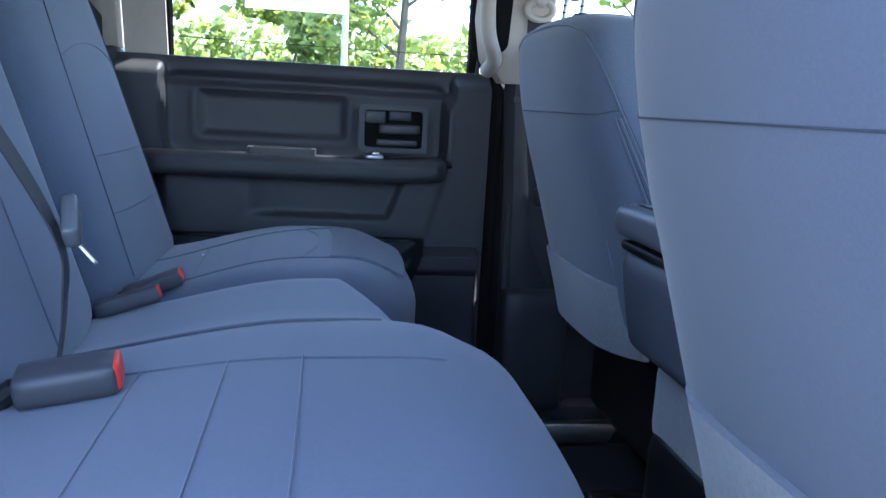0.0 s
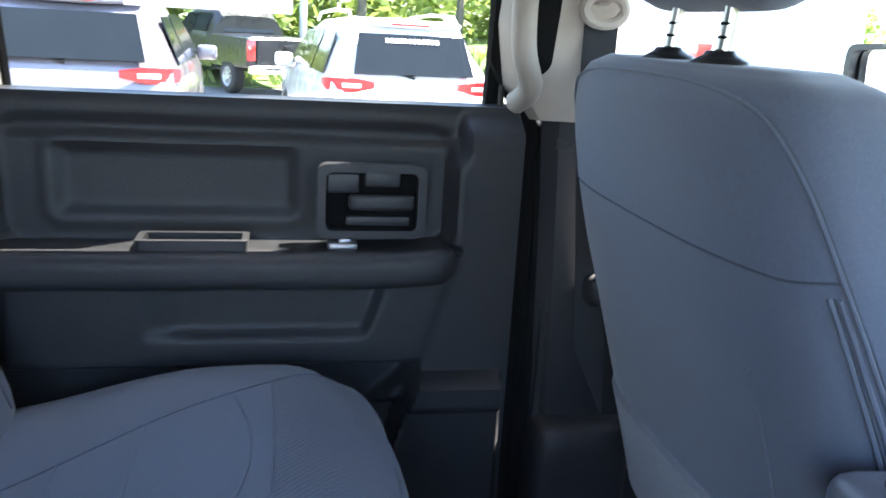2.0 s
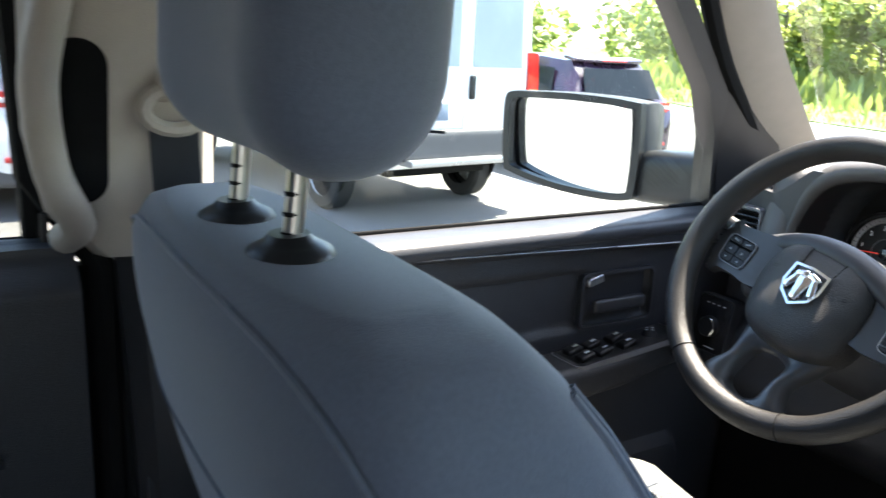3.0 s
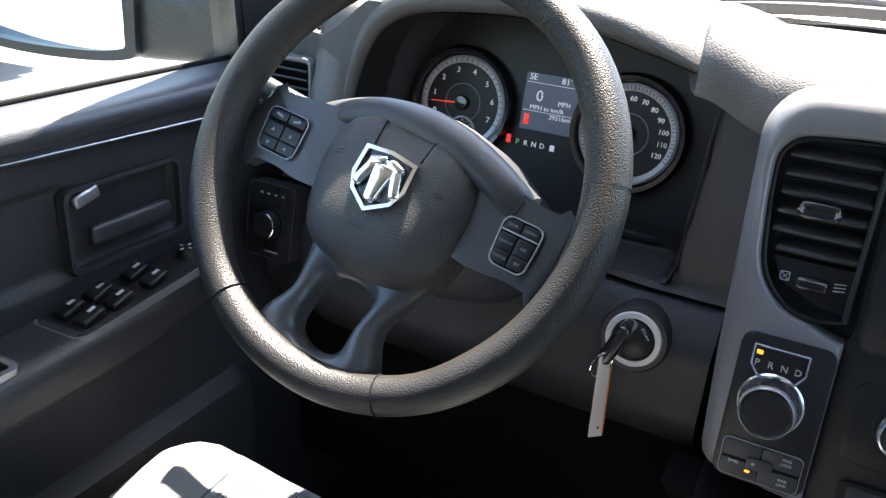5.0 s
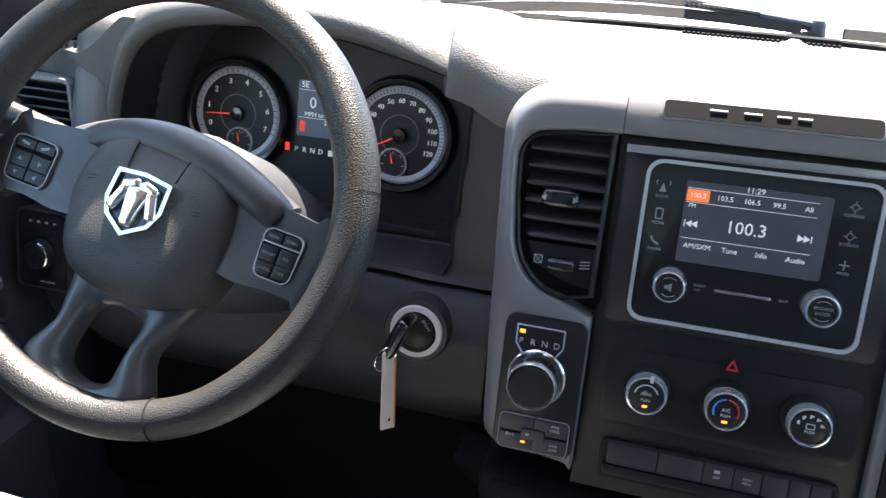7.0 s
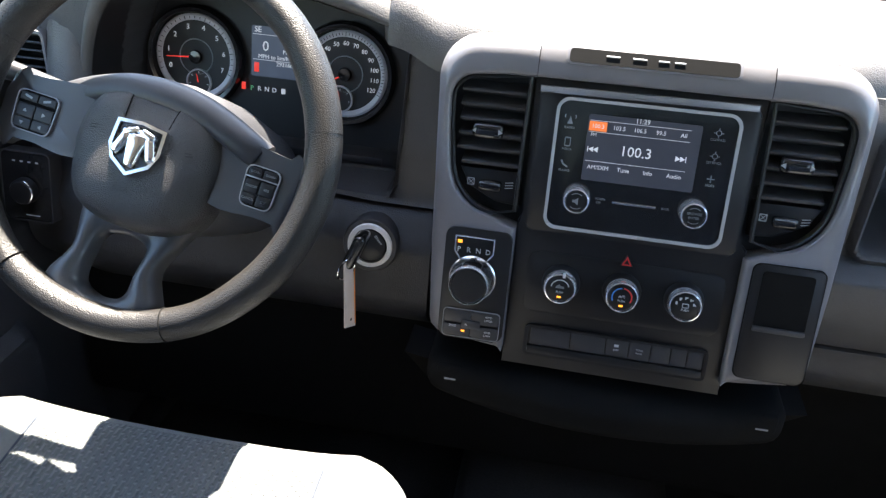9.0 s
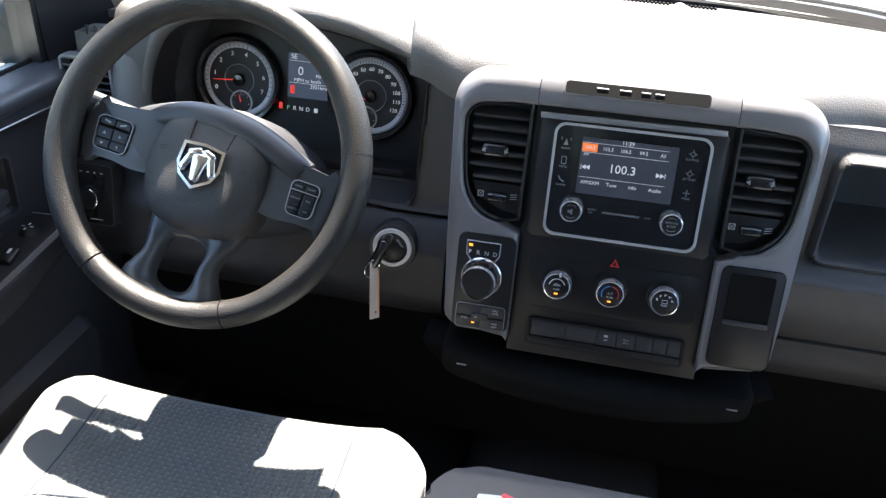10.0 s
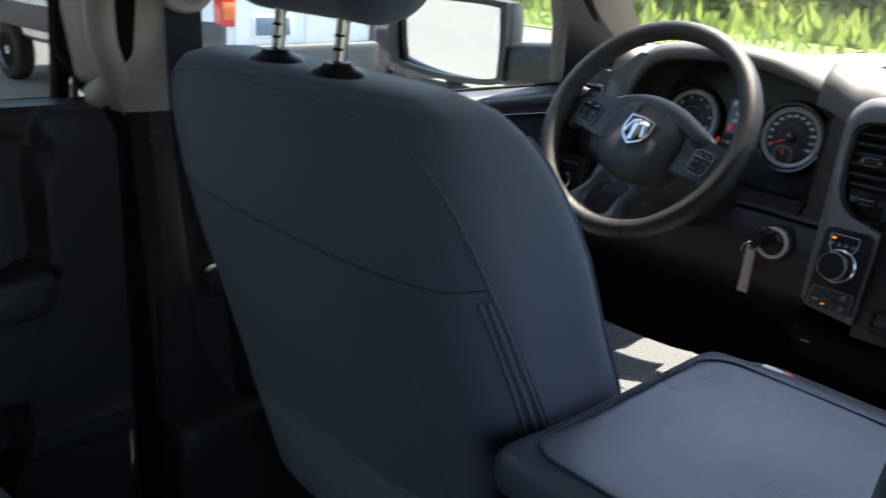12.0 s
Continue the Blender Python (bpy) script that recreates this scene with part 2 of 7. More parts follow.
def prism(points, w0, w1, m=None, bevel=0.0, seg=2):
    """A flat shape (u, v) with thickness from w0 to w1."""
    bm = loft([[(u, v, w0) for u, v in points], [(u, v, w1) for u, v in points]])
    if bevel:
        es = [e for e in bm.edges if all(abs(v.co.z - w1) < 1e-7 for v in e.verts)]
        bmesh.ops.bevel(bm, geom=es, offset=bevel, segments=seg, profile=0.5, affect="EDGES")
    return moved(bm, m) if m else bm


def rrect(cu, cv, hu, hv, r, k=5):
    """The outline of a rounded rectangle."""
    out = []
    for q, (sx, sy) in enumerate(((1, 1), (-1, 1), (-1, -1), (1, -1))):
        for i in range(k + 1):
            a = (q + i / k) * math.pi / 2
            out.append((cu + sx * (hu - r) + r * math.cos(a), cv + sy * (hv - r) + r * math.sin(a)))
    return out


def ringplate(outer, inner, w0, w1, m=None):
    """A flat frame between two outlines with the same number of points, from w0 to w1."""
    bm = loft([[(u, v, w0) for u, v in outer], [(u, v, w1) for u, v in outer], [(u, v, w1) for u, v in inner], [(u, v, w0) for u, v in inner], [(u, v, w0) for u, v in outer]], caps=False)
    bmesh.ops.remove_doubles(bm, verts=bm.verts, dist=1e-7)
    return moved(bm, m) if m else bm


def tube(path, radius, k=8, closed=False, m=None):
    """A round bar along a path; the radius may change along it."""
    pts = [Vector(p) for p in path]
    n = len(pts)
    rings, up = [], None
    for i, p in enumerate(pts):
        d = (pts[(i + 1) % n] - pts[i - 1]) if closed else (pts[min(i + 1, n - 1)] - pts[max(i - 1, 0)])
        d.normalize()
        if up is None:
            up = d.orthogonal()
        up = (up - d * up.dot(d)).normalized()
        s = d.cross(up)
        r = radius(i / max(n - 1, 1)) if callable(radius) else radius
        rings.append([p + (up * math.cos(2 * math.pi * j / k) + s * math.sin(2 * math.pi * j / k)) * r for j in range(k)])
    if closed:
        rings.append(rings[0])
    bm = loft(rings, caps=not closed)
    if closed:
        bmesh.ops.remove_doubles(bm, verts=bm.verts, dist=1e-6)
    return moved(bm, m) if m else bm


def lathe(profile, k=32, m=None):
    """A turned shape about z from (radius, z) pairs."""
    rings = [[(max(r, 1e-5) * math.cos(2 * math.pi * j / k), max(r, 1e-5) * math.sin(2 * math.pi * j / k), z) for j in range(k)] for r, z in profile]
    bm = loft(rings, caps=False)
    return moved(bm, m) if m else bm


def ss(a, b, x):
    t = max(0.0, min(1.0, (x - a) / (b - a)))
    return t * t * (3 - 2 * t)


def rr_sdf(u, v, cu, cv, hu, hv, r):
    dx, dy = abs(u - cu) - hu + r, abs(v - cv) - hv + r
    return math.hypot(max(dx, 0), max(dy, 0)) + min(max(dx, dy), 0) - r


def relief(u0, u1, v0, v1, nu, nv, place_at, back):
    """A moulded panel: a grid set by place_at(u, v), with a rim that runs back."""
    bm = bmesh.new()
    g = [[bm.verts.new(place_at(u0 + (u1 - u0) * i / nu, v0 + (v1 - v0) * j / nv)) for j in range(nv + 1)] for i in range(nu + 1)]
    for i in range(nu):
        for j in range(nv):
            bm.faces.new((g[i][j], g[i + 1][j], g[i + 1][j + 1], g[i][j + 1]))
    edges = [e for e in bm.edges if e.is_boundary]
    ex = bmesh.ops.extrude_edge_only(bm, edges=edges)["geom"]
    bmesh.ops.translate(bm, vec=back, verts=[v for v in ex if isinstance(v, bmesh.types.BMVert)])
    return bm


def curve_pts(pts, n=8):
    """A smooth path through the points."""
    p = [Vector(q) for q in pts]
    out = []
    for i in range(len(p) - 1):
        a, b, c, d = p[max(i - 1, 0)], p[i], p[i + 1], p[min(i + 2, len(p) - 1)]
        for j in range(n):
            t = j / n
            out.append(0.5 * (2 * b + (c - a) * t + (2 * a - 5 * b + 4 * c - d) * t * t + (3 * b - a - 3 * c + d) * t ** 3))
    out.append(p[-1])
    return out


def lettering(text, size, m, depth=0.0004, align="CENTER"):
    """Raised letters in the built-in font, as a bmesh."""
    cu = bpy.data.curves.new("t", "FONT")
    cu.body, cu.size, cu.align_x, cu.align_y, cu.extrude = text, size, align, "CENTER", depth
    cu.resolution_u = 2
    ob = bpy.data.objects.new("t", cu)
    scene.collection.objects.link(ob)
    dg = bpy.context.evaluated_depsgraph_get()
    me = bpy.data.meshes.new_from_object(ob.evaluated_get(dg))
    bm = bmesh.new()
    bm.from_mesh(me)
    bpy.data.meshes.remove(me), bpy.data.objects.remove(ob), bpy.data.curves.remove(cu)
    return moved(bm, m)

# ---- the truck's shell: floor, roof, pillars, walls ----
GROUND = -0.18
FLOOR = 0.62


def side_y(z):
    """The inner face of the cab's side at a height."""
    return 0.855 - max(0.0, z - 1.42) * 0.27


single("floor", span(-1.78, 1.02, -0.84, 0.84, FLOOR - 0.05, FLOOR, 0.01), CARPET, "black carpeted cab floor", "floor", kind="structure")
tunnel = softbox(2.0, 0.36, 0.16, 0.06, 8, m=place(-0.25, 0, FLOOR + 0.02))
single("floor_tunnel", tunnel, CARPET, "black carpeted hump along the floor", "floor", kind="structure")


def roof_at(u, v):
    return Vector((u, v, 1.91 - 0.05 * (v / 0.7) ** 2 - 0.07 * ss(-0.15, 0.12, u) - 0.04 * ss(-1.4, -1.75, u)))


single("ceiling", relief(-1.74, 0.12, -0.69, 0.69, 40, 24, roof_at, (0, 0, 0.05)), HEADLINER, "beige felt headliner of the cab", "ceiling", kind="structure")
# back wall with its window
bw = join(span(-1.80, -1.74, -0.84, 0.84, FLOOR, 1.40, 0.01), span(-1.80, -1.74, -0.84, 0.84, 1.78, 1.92, 0.01), span(-1.80, -1.74, 0.62, 0.84, 1.40, 1.78, 0.01), span(-1.80, -1.74, -0.84, -0.62, 1.40, 1.78, 0.01))
single("wall_back", bw, CHARCOAL, "charcoal back wall of the cab with a wide window", "wall", kind="structure")
single("window_back", span(-1.772, -1.768, -0.62, 0.62, 1.40, 1.78), DEEP_TINT, "unseen rear window of the cab, tint deepened to dim the rear", "window", kind="structure")


def strip(pts_a, pts_b, thick, bevel=0.006):
    """A bent trim plate between two lines, thick outwards in y."""
    s = 1 if pts_a[0][1] > 0 else -1
    rings = []
    for a, b in zip(pts_a, pts_b):
        a, b = Vector(a), Vector(b)
        n = 8
        ring = [a.lerp(b, i / n) + Vector((0, -s * 0.018 * math.sin(math.pi * i / n) ** 0.7, 0)) for i in range(n + 1)]
        ring += [p + Vector((0, s * thick, 0)) for p in (b, a)]
        rings.append(ring)
    return loft(rings)


for s, side in ((1, "left"), (-1, "right")):
    # windscreen pillar
    top, foot = Vector((0.10, s * 0.695, 1.875)), Vector((0.66, s * 0.845, 1.37))
    A = curve_pts([foot, (0.535, s * 0.825, 1.45), (0.40, s * 0.79, 1.555), (0.27, s * 0.755, 1.67), top], 4)
    n = len(A) - 1
    rings = []
    for i, p in enumerate(A):
        w = 0.066 - 0.016 * i / n + 0.03 * (1 - i / n) ** 4
        sec = []
        for k in range(14):
            a = 2 * math.pi * k / 14
            sec.append(p + Vector((w * math.cos(a) * 0.55 - w * 0.35 * math.sin(a), s * (-0.030 * math.cos(a) - 0.020 * math.sin(a)), w * 0.9 * math.sin(a) * 0.55 + 0.015 * math.cos(a))))
        rings.append(sec)
    ap = thing(f"windscreen_pillar", "beige moulded windscreen pillar trim beside the dash", "pillar", foot, kind="structure")
    part("trim", loft(rings), BEIGE, ap)
    part("grip", tube(curve_pts([foot.lerp(top, 0.22) + Vector((-0.045, -s * 0.035, 0.0)), foot.lerp(top, 0.26) + Vector((-0.05, -s * 0.062, 0.0)), foot.lerp(top, 0.55) + Vector((-0.05, -s * 0.062, 0)), foot.lerp(top, 0.60) + Vector((-0.045, -s * 0.035, 0.0))]), 0.013, 10), BEIGE, ap, "beige moulded grab bar") if s < 0 else None
    part("seal", tube([p + Vector((-0.045, s * 0.022, 0.005)) for p in A], 0.014, 8), RUBBER, ap, "black rubber door seal")
    single("kick_panel", span(0.42, 1.02, min(s * 0.80, s * 0.90), max(s * 0.80, s * 0.90), FLOOR, 1.385, 0.01), CHARCOAL, "charcoal kick panel beside the foot well", "trim", kind="structure")
    single("door_header", span(-0.645, -0.10, min(s * 0.70, s * 0.79), max(s * 0.70, s * 0.79), 1.845, 1.885, 0.01), BEIGE, "beige trim over the door post", "trim", kind="structure")
    # side rail over the doors
    single("roof_rail", tube([(-1.75, s * 0.665, 1.855), (-0.7, s * 0.665, 1.865), (-0.02, s * 0.66, 1.865), (0.10, s * 0.66, 1.86)], 0.036, 10), BEIGE, "beige roof rail trim over the doors", "trim", kind="structure")

# header over the windscreen, and the glass
single("windscreen_header", loft([[(x - 0.020 * (y / 0.66) ** 2, y, z) for x, z in ((0.02, 1.840), (0.120, 1.808), (0.135, 1.815), (0.135, 1.86), (0.05, 1.90))] for y in [-0.68 + 0.085 * i for i in range(17)]]), HEADLINER, "beige header over the windscreen", "trim", kind="structure")


def screen_at(u, v):
    y = -0.82 + 1.64 * u
    lo, hi = Vector((0.965, y, 1.44)), Vector((0.135, y * 0.84, 1.86))
    p = lo.lerp(hi, v)
    p.x -= 0.34 * (2 * u - 1) ** 2 * (1 - 0.82 * v)
    p += Vector((0.03, 0, 0.045)) * math.sin(math.pi * v)
    return p


# unseen dark band, added to keep the sun off the console tray
SHADE = clear("added dark band", (0.05, 0.05, 0.05), 0.0, 0.9)


def shade_at(u, v):
    y = 0.60 * (u - 0.5)
    p = screen_at((y / 0.84 + 0.82) / 1.64, 0.985 - 0.20 * (1 - v) * ss(0.30, 0.10, abs(y)) - 0.004 * (1 - v))
    return p + Vector((-0.004, 0, -0.006))


single("shade_band", relief(0, 1, 0, 1, 30, 8, shade_at, (0, 0, -0.0015)), SHADE, "unseen dark band at the windscreen top, added to shade the console", "window", kind="structure")
wind = single("windscreen", relief(0, 1, 0, 1, 20, 10, screen_at, (0.002, 0, 0.003)), GLASS, "clear raked windscreen over the dash", "window", kind="structure")
wind.visible_shadow = False

# lower side body, left and right: sills, door gaps, the posts between the doors
for s in (1, -1):
    single("door_sill", span(-1.5, 0.75, min(s * 0.76, s * 0.90), max(s * 0.76, s * 0.90), FLOOR - 0.10, FLOOR + 0.035, 0.015), CHARCOAL, "charcoal sill plate along the doors", "trim", kind="structure")
    cp = thing("rear_pillar", "beige and charcoal pillar trim behind the rear seat", "pillar", (-1.62, s * 0.85, FLOOR), kind="structure")
    part("lower_trim", span(-1.78, -1.475, min(s * 0.80, s * 0.90), max(s * 0.80, s * 0.90), FLOOR, 1.445, 0.012), CHARCOAL, cp, "charcoal lower pillar trim")
    part("upper_trim", loft([[(x, s * (side_y(z) - 0.03), z) for x in (-1.478, -1.60, -1.78)] + [(x, s * (side_y(z) + 0.03), z) for x in (-1.78, -1.60, -1.478)] for z in (1.445, 1.55, 1.7, 1.86)]), BEIGE, cp)
    bp = thing("door_post", "charcoal lower post and beige upper post between the doors", "pillar", (-0.55, s * 0.85, FLOOR), kind="structure")
    part("lower_trim", loft([[(x0, s * (y - 0.0), z), (x0 + 0.02, s * (y - 0.022), z), (x1 - 0.05, s * (y - 0.03), z), (x1, s * y, z), (x1, s * 0.90, z), (x0, s * 0.90, z)] for z, x0, x1, y in ((0.62, -0.60, -0.40, 0.815), (0.90, -0.605, -0.42, 0.815), (1.2, -0.615, -0.46, 0.82), (1.42, -0.625, -0.50, 0.825))]), CHARCOAL, bp, "charcoal lower post trim")
    part("retractor_cover", softbox(0.16, 0.10, 0.30, 0.025, 8, m=place(-0.53, s * 0.79, 0.79)), CHARCOAL, bp, "charcoal belt retractor cover at the foot")
    part("upper_trim", loft([[(x0, s * (side_y(z) - 0.02), z), (x0 + 0.02, s * (side_y(z) - 0.055), z), (x0 + 0.07, s * (side_y(z) - 0.062), z), (x1 - 0.02, s * (side_y(z) - 0.045), z), (x1, s * (side_y(z) - 0.01), z), (x1, s * (side_y(z) + 0.035), z), (x0, s * (side_y(z) + 0.035), z)] for z, x0, x1 in ((1.415, -0.655, -0.50), (1.46, -0.69, -0.515), (1.55, -0.708, -0.52), (1.70, -0.705, -0.51), (1.86, -0.69, -0.48))]), BEIGE, bp)
    part("grab_handle", tube(curve_pts([(-0.675, s * (side_y(1.44) - 0.05), 1.440), (-0.668, s * (side_y(1.47) - 0.085), 1.465), (-0.690, s * (side_y(1.52) - 0.10), 1.52), (-0.698, s * (side_y(1.60) - 0.10), 1.60), (-0.685, s * (side_y(1.66) - 0.085), 1.665), (-0.675, s * (side_y(1.69) - 0.05), 1.69)], 6), 0.017, 12), BEIGE, bp, "beige moulded grab handle")
    # flat black plate; the shade behind the handle is its colour
    part("handle_shade", moved(prism(rrect(0, 0, 0.025, 0.082, 0.024, 7), -0.005, 0.005, place(0, 0, 0, 90)), place(-0.661, s * (side_y(1.56) - 0.061), 1.56) @ Matrix.Rotation(s * 0.26, 4, "X")), DARKEST, bp, "black plate painting the shade behind the handle")
    part("seal", tube([(-0.640, s * 0.835, FLOOR + 0.02), (-0.640, s * 0.835, 1.40), (-0.70, s * (side_y(1.5) - 0.0), 1.5), (-0.715, s * (side_y(1.84)), 1.84)], 0.016, 8), RUBBER, bp, "black rubber door seal")
    part("seal", span(-0.634, -0.600, min(s * 0.842, s * 0.868), max(s * 0.842, s * 0.868), FLOOR + 0.02, 1.40, 0.004), RUBBER, bp, "black rubber gap filler")
    part("seal", tube([(-0.660, s * 0.842, FLOOR + 0.02), (-0.660, s * 0.842, 1.40)], 0.010, 8), RUBBER, bp, "black rubber door seal")


def belt(name, label, pts, width, normal, at):
    """A seat belt: a flat band along a path."""
    t = thing(name, label, "seat belt", at)
    path = curve_pts(pts, 8)
    rings = []
    nv = Vector(normal).normalized()
    for i, p in enumerate(path):
        d = (path[min(i + 1, len(path) - 1)] - path[max(i - 1, 0)]).normalized()
        w = d.cross(nv).normalized() * width / 2
        rings.append([p - w, p + w, p + w + nv * 0.0016, p - w + nv * 0.0016])
    part("webbing", loft(rings), WEBBING, t)
    return t


b = belt("front_seat_belt", "dark front seat belt on a beige door post anchor", [(-0.575, 0.752, 1.56), (-0.565, 0.765, 1.40), (-0.53, 0.785, 1.1), (-0.50, 0.80, 0.80)], 0.047, (-0.25, -1, 0), (-0.57, 0.76, 1.5))
part("anchor_ring", tube([(-0.575 + 0.030 * math.cos(a), 0.744, 1.575 + 0.020 * math.sin(a)) for a in [i * math.pi / 8 for i in range(16)]], 0.008, 8, True), BEIGE, b, "beige belt guide loop")
part("anchor_cover", softbox(0.045, 0.03, 0.15, 0.012, 8, m=place(-0.578, 0.765, 1.655)), BEIGE, b, "beige height adjuster cover")
part("bolt_cap", lathe([(0.0, 0.012), (0.012, 0.012), (0.017, 0.006), (0.017, -0.01)], 16, place(-0.575, 0.745, 1.60, 90)), BEIGE, b)

# ---- the left rear door ----
RD = thing("rear_door", "closed charcoal rear door with a moulded armrest and tinted window", "door", (-1.08, 0.84, FLOOR), kind="structure")


def front_edge(z):
    """The slanting line where the door's main panel ends before its front column."""
    return -0.754 - 0.31 * max(0.0, 1.235 - z)


def rear_door_at(x, z):
    h = 0.020 - 0.014 * ss(1.20, 1.215, z) * ss(1.40, 1.36, z) * (1 - max(ss(front_edge(z) - 0.02, front_edge(z), x), 1 - ss(-1.39, -1.372, x)))
    # broad recess of the upper panel, and the shallow tray in it
    d = rr_sdf(x, z, -1.072, 1.312, 0.302, 0.084, 0.03)
    col = ss(front_edge(z) - 0.004, front_edge(z) + 0.010, x)
    rear = 1 - ss(-1.39, -1.372, x)
    h += 0.028 * max(col, 0.4 * rear if z > 1.22 else 0)
    h -= 0.020 * ss(1.365, 1.39, z) * (1 - max(col, rear)) + 0.040 * ss(1.392, 1.43, z) * max(col, 0.6 * rear)
    h += (0.030 - 0.022 * ss(1.34, 1.38, z)) * ss(-0.004, 0.010, d) * (1 - max(col, rear)) * ss(1.22, 1.235, z)
    d2 = rr_sdf(x, z, -1.148, 1.316, 0.160, 0.048, 0.012)
    h -= 0.008 * ss(0.004, -0.016, d2)
    h += 0.0025 * ss(0.014, 0.002, abs(d2 - 0.010)) if z > 1.2 else 0
    # lower panel: bulged map pocket with a crease
    if z < 1.22:
        d3 = rr_sdf(x - 0.36 * (z - 1.095) * ss(-1.1, -0.9, x), z, -1.043, 1.168, 0.157, 0.073, 0.012)
        h += 0.030 * ss(1.040, 1.060, z) * (1 - col) * ss(-1.40, -1.37, x)
        h -= 0.016 * ss(0.004, -0.016, d3) * (1 - col) * ss(-1.215, -1.13, x)
        h -= 0.02 * ss(1.052, 1.044, z) * (1 - col)
        h += 0.035 * ss(1.042, 1.022, z) * ss(-0.022, 0.004, x + 0.806 + 1.1 * (1.033 - z)) * (1 - ss(-0.685, -0.675, x)) * (1 - ss(0.99, 0.975, z) * 0.55)
    return Vector((x, side_y(z) - 0.05 - h, z))


part("panel", relief(-1.475, -0.668, 0.66, 1.432, 150, 130, rear_door_at, (0, 0.045, 0)), CHARCOAL, RD)
# armrest


def arm_bend(p):
    t = (p.x + 0.335) / 0.67
    p.y += 0.020 * ss(0.93, 1.0, t) ** 2 + 0.02 * ss(0.06, 0.0, t)
    p.z += 0.006 * ss(0.8, 1.0, t)
    return p


arm = part("armrest", softbox(0.665, 0.105, 0.052, 0.020, 16, arm_bend, place(-1.0965, 0.750, 1.209)), CHARCOAL, RD, "charcoal padded armrest")
part("pull_cup", ringplate(rrect(-1.125, 0.750, 0.073, 0.027, 0.008), rrect(-1.125, 0.750, 0.064, 0.019, 0.005), 1.234, 1.249), CHARCOAL_FINE, arm, "charcoal rimmed pull cup")
# thin black plate on the armrest paints the cup's inner shade
part("cup_shade", prism(rrect(-1.125, 0.750, 0.064, 0.019, 0.005), 1.2355, 1.2365), DARKEST, arm, "black plate painting the shade in the pull cup")
part("window_switch", join(softbox(0.042, 0.028, 0.012, 0.005, 6, m=place(-0.925, 0.748, 1.238)), softbox(0.020, 0.016, 0.010, 0.004, 6, m=place(-0.922, 0.748, 1.245))), SILVER, arm, "small silver window switch")
# inside handle in its bezel: u forward, v up, out towards the cab
DX = Matrix(((1, 0, 0, 0), (0, 0, -1, 0.757), (0, 1, 0, 0), (0, 0, 0, 1)))
bez = part("handle_bezel", ringplate(rrect(-0.885, 1.300, 0.076, 0.052, 0.014), rrect(-0.885, 1.300, 0.064, 0.041, 0.010), -0.012, 0.012, DX), CHARCOAL_FINE, RD, "charcoal bezel round the door handle")
# black floor in the bezel paints the shade round the handle
part("bezel_shade", prism(rrect(-0.885, 1.300, 0.066, 0.043, 0.010), -0.016, -0.010, DX), DARKEST, bez, "black plate painting the shade round the handle")
part("bezel_step", join(rbox(0.045, 0.012, 0.028, 0.004, m=place(-0.925, 0.757, 1.325)), rbox(0.050, 0.010, 0.022, 0.004, m=place(-0.870, 0.762, 1.330)), rbox(0.09, 0.008, 0.014, 0.003, m=place(-0.875, 0.762, 1.270))), CHARCOAL_FINE, bez)
part("handle", softbox(0.092, 0.014, 0.022, 0.006, 8, lambda p: p + Vector((0, 0.004 * (p.x / 0.046) ** 2, 0)), place(-0.872, 0.744, 1.300)), CHARCOAL_FINE, RD, "satin grey pull handle")
part("lock_pin", lathe([(0.0, 0.035), (0.004, 0.034), (0.0045, 0.0), (0.007, 0.0), (0.008, -0.004)], 12, place(-0.692, 0.822, 1.428)), BLACK, RD, "black lock pin")
part("panel_line", tube([(-1.385, 0.785, 1.245), (-1.388, 0.785, 1.095), (-1.377, 0.787, 1.057), (-1.345, 0.789, 1.047), (-0.83, 0.789, 1.046)], 0.0022, 6), GRAPHITE, RD, "thin moulded line")
# sill, glass and frame
part("sill_cap", loft([[(x, side_y(1.42) - 0.055, 1.425), (x, side_y(1.42) - 0.030, 1.434), (x, side_y(1.42) - 0.004, 1.430), (x, side_y(1.42) - 0.004, 1.40), (x, side_y(1.42) - 0.05, 1.40)] for x in (-1.475, -1.2, -0.9, -0.668)]), CHARCOAL, RD, "charcoal window sill")
part("felt_strip", span(-1.38, -0.70, 0.852, 0.860, 1.40, 1.431, 0.003), RUBBER, RD, "black felt strip at the glass")


def pane(x0a, x1a, x0b, x1b, z0, z1, off=0.012):
    return loft([[(x0a, side_y(z0) + off, z0), (x1a, side_y(z0) + off, z0), (x1b, side_y(z1) + off, z1), (x0b, side_y(z1) + off, z1)], [(x0a, side_y(z0) + off + 0.004, z0), (x1a, side_y(z0) + off + 0.004, z0), (x1b, side_y(z1) + off + 0.004, z1), (x0b, side_y(z1) + off + 0.004, z1)]])


part("window_glass", pane(-1.385, -0.690, -1.36, -0.705, 1.42, 1.84), TINTED, RD, "tinted side window")
part("frame_post", loft([[(x, side_y(z) - 0.018, z) for x in (-1.468, -1.42, -1.378)] + [(x, side_y(z) + 0.03, z) for x in (-1.378, -1.468)] for z in (1.432, 1.6, 1.84)]), BEIGE, RD, "beige window frame post")
part("frame_seal", tube([(-1.376, side_y(1.43) + 0.004, 1.43), (-1.368, side_y(1.84) + 0.004, 1.84)], 0.008, 6), RUBBER, RD)
part("frame_seal", tube([(-0.700, side_y(1.43) + 0.004, 1.43), (-0.712, side_y(1.84) + 0.004, 1.84)], 0.012, 6), RUBBER, RD)
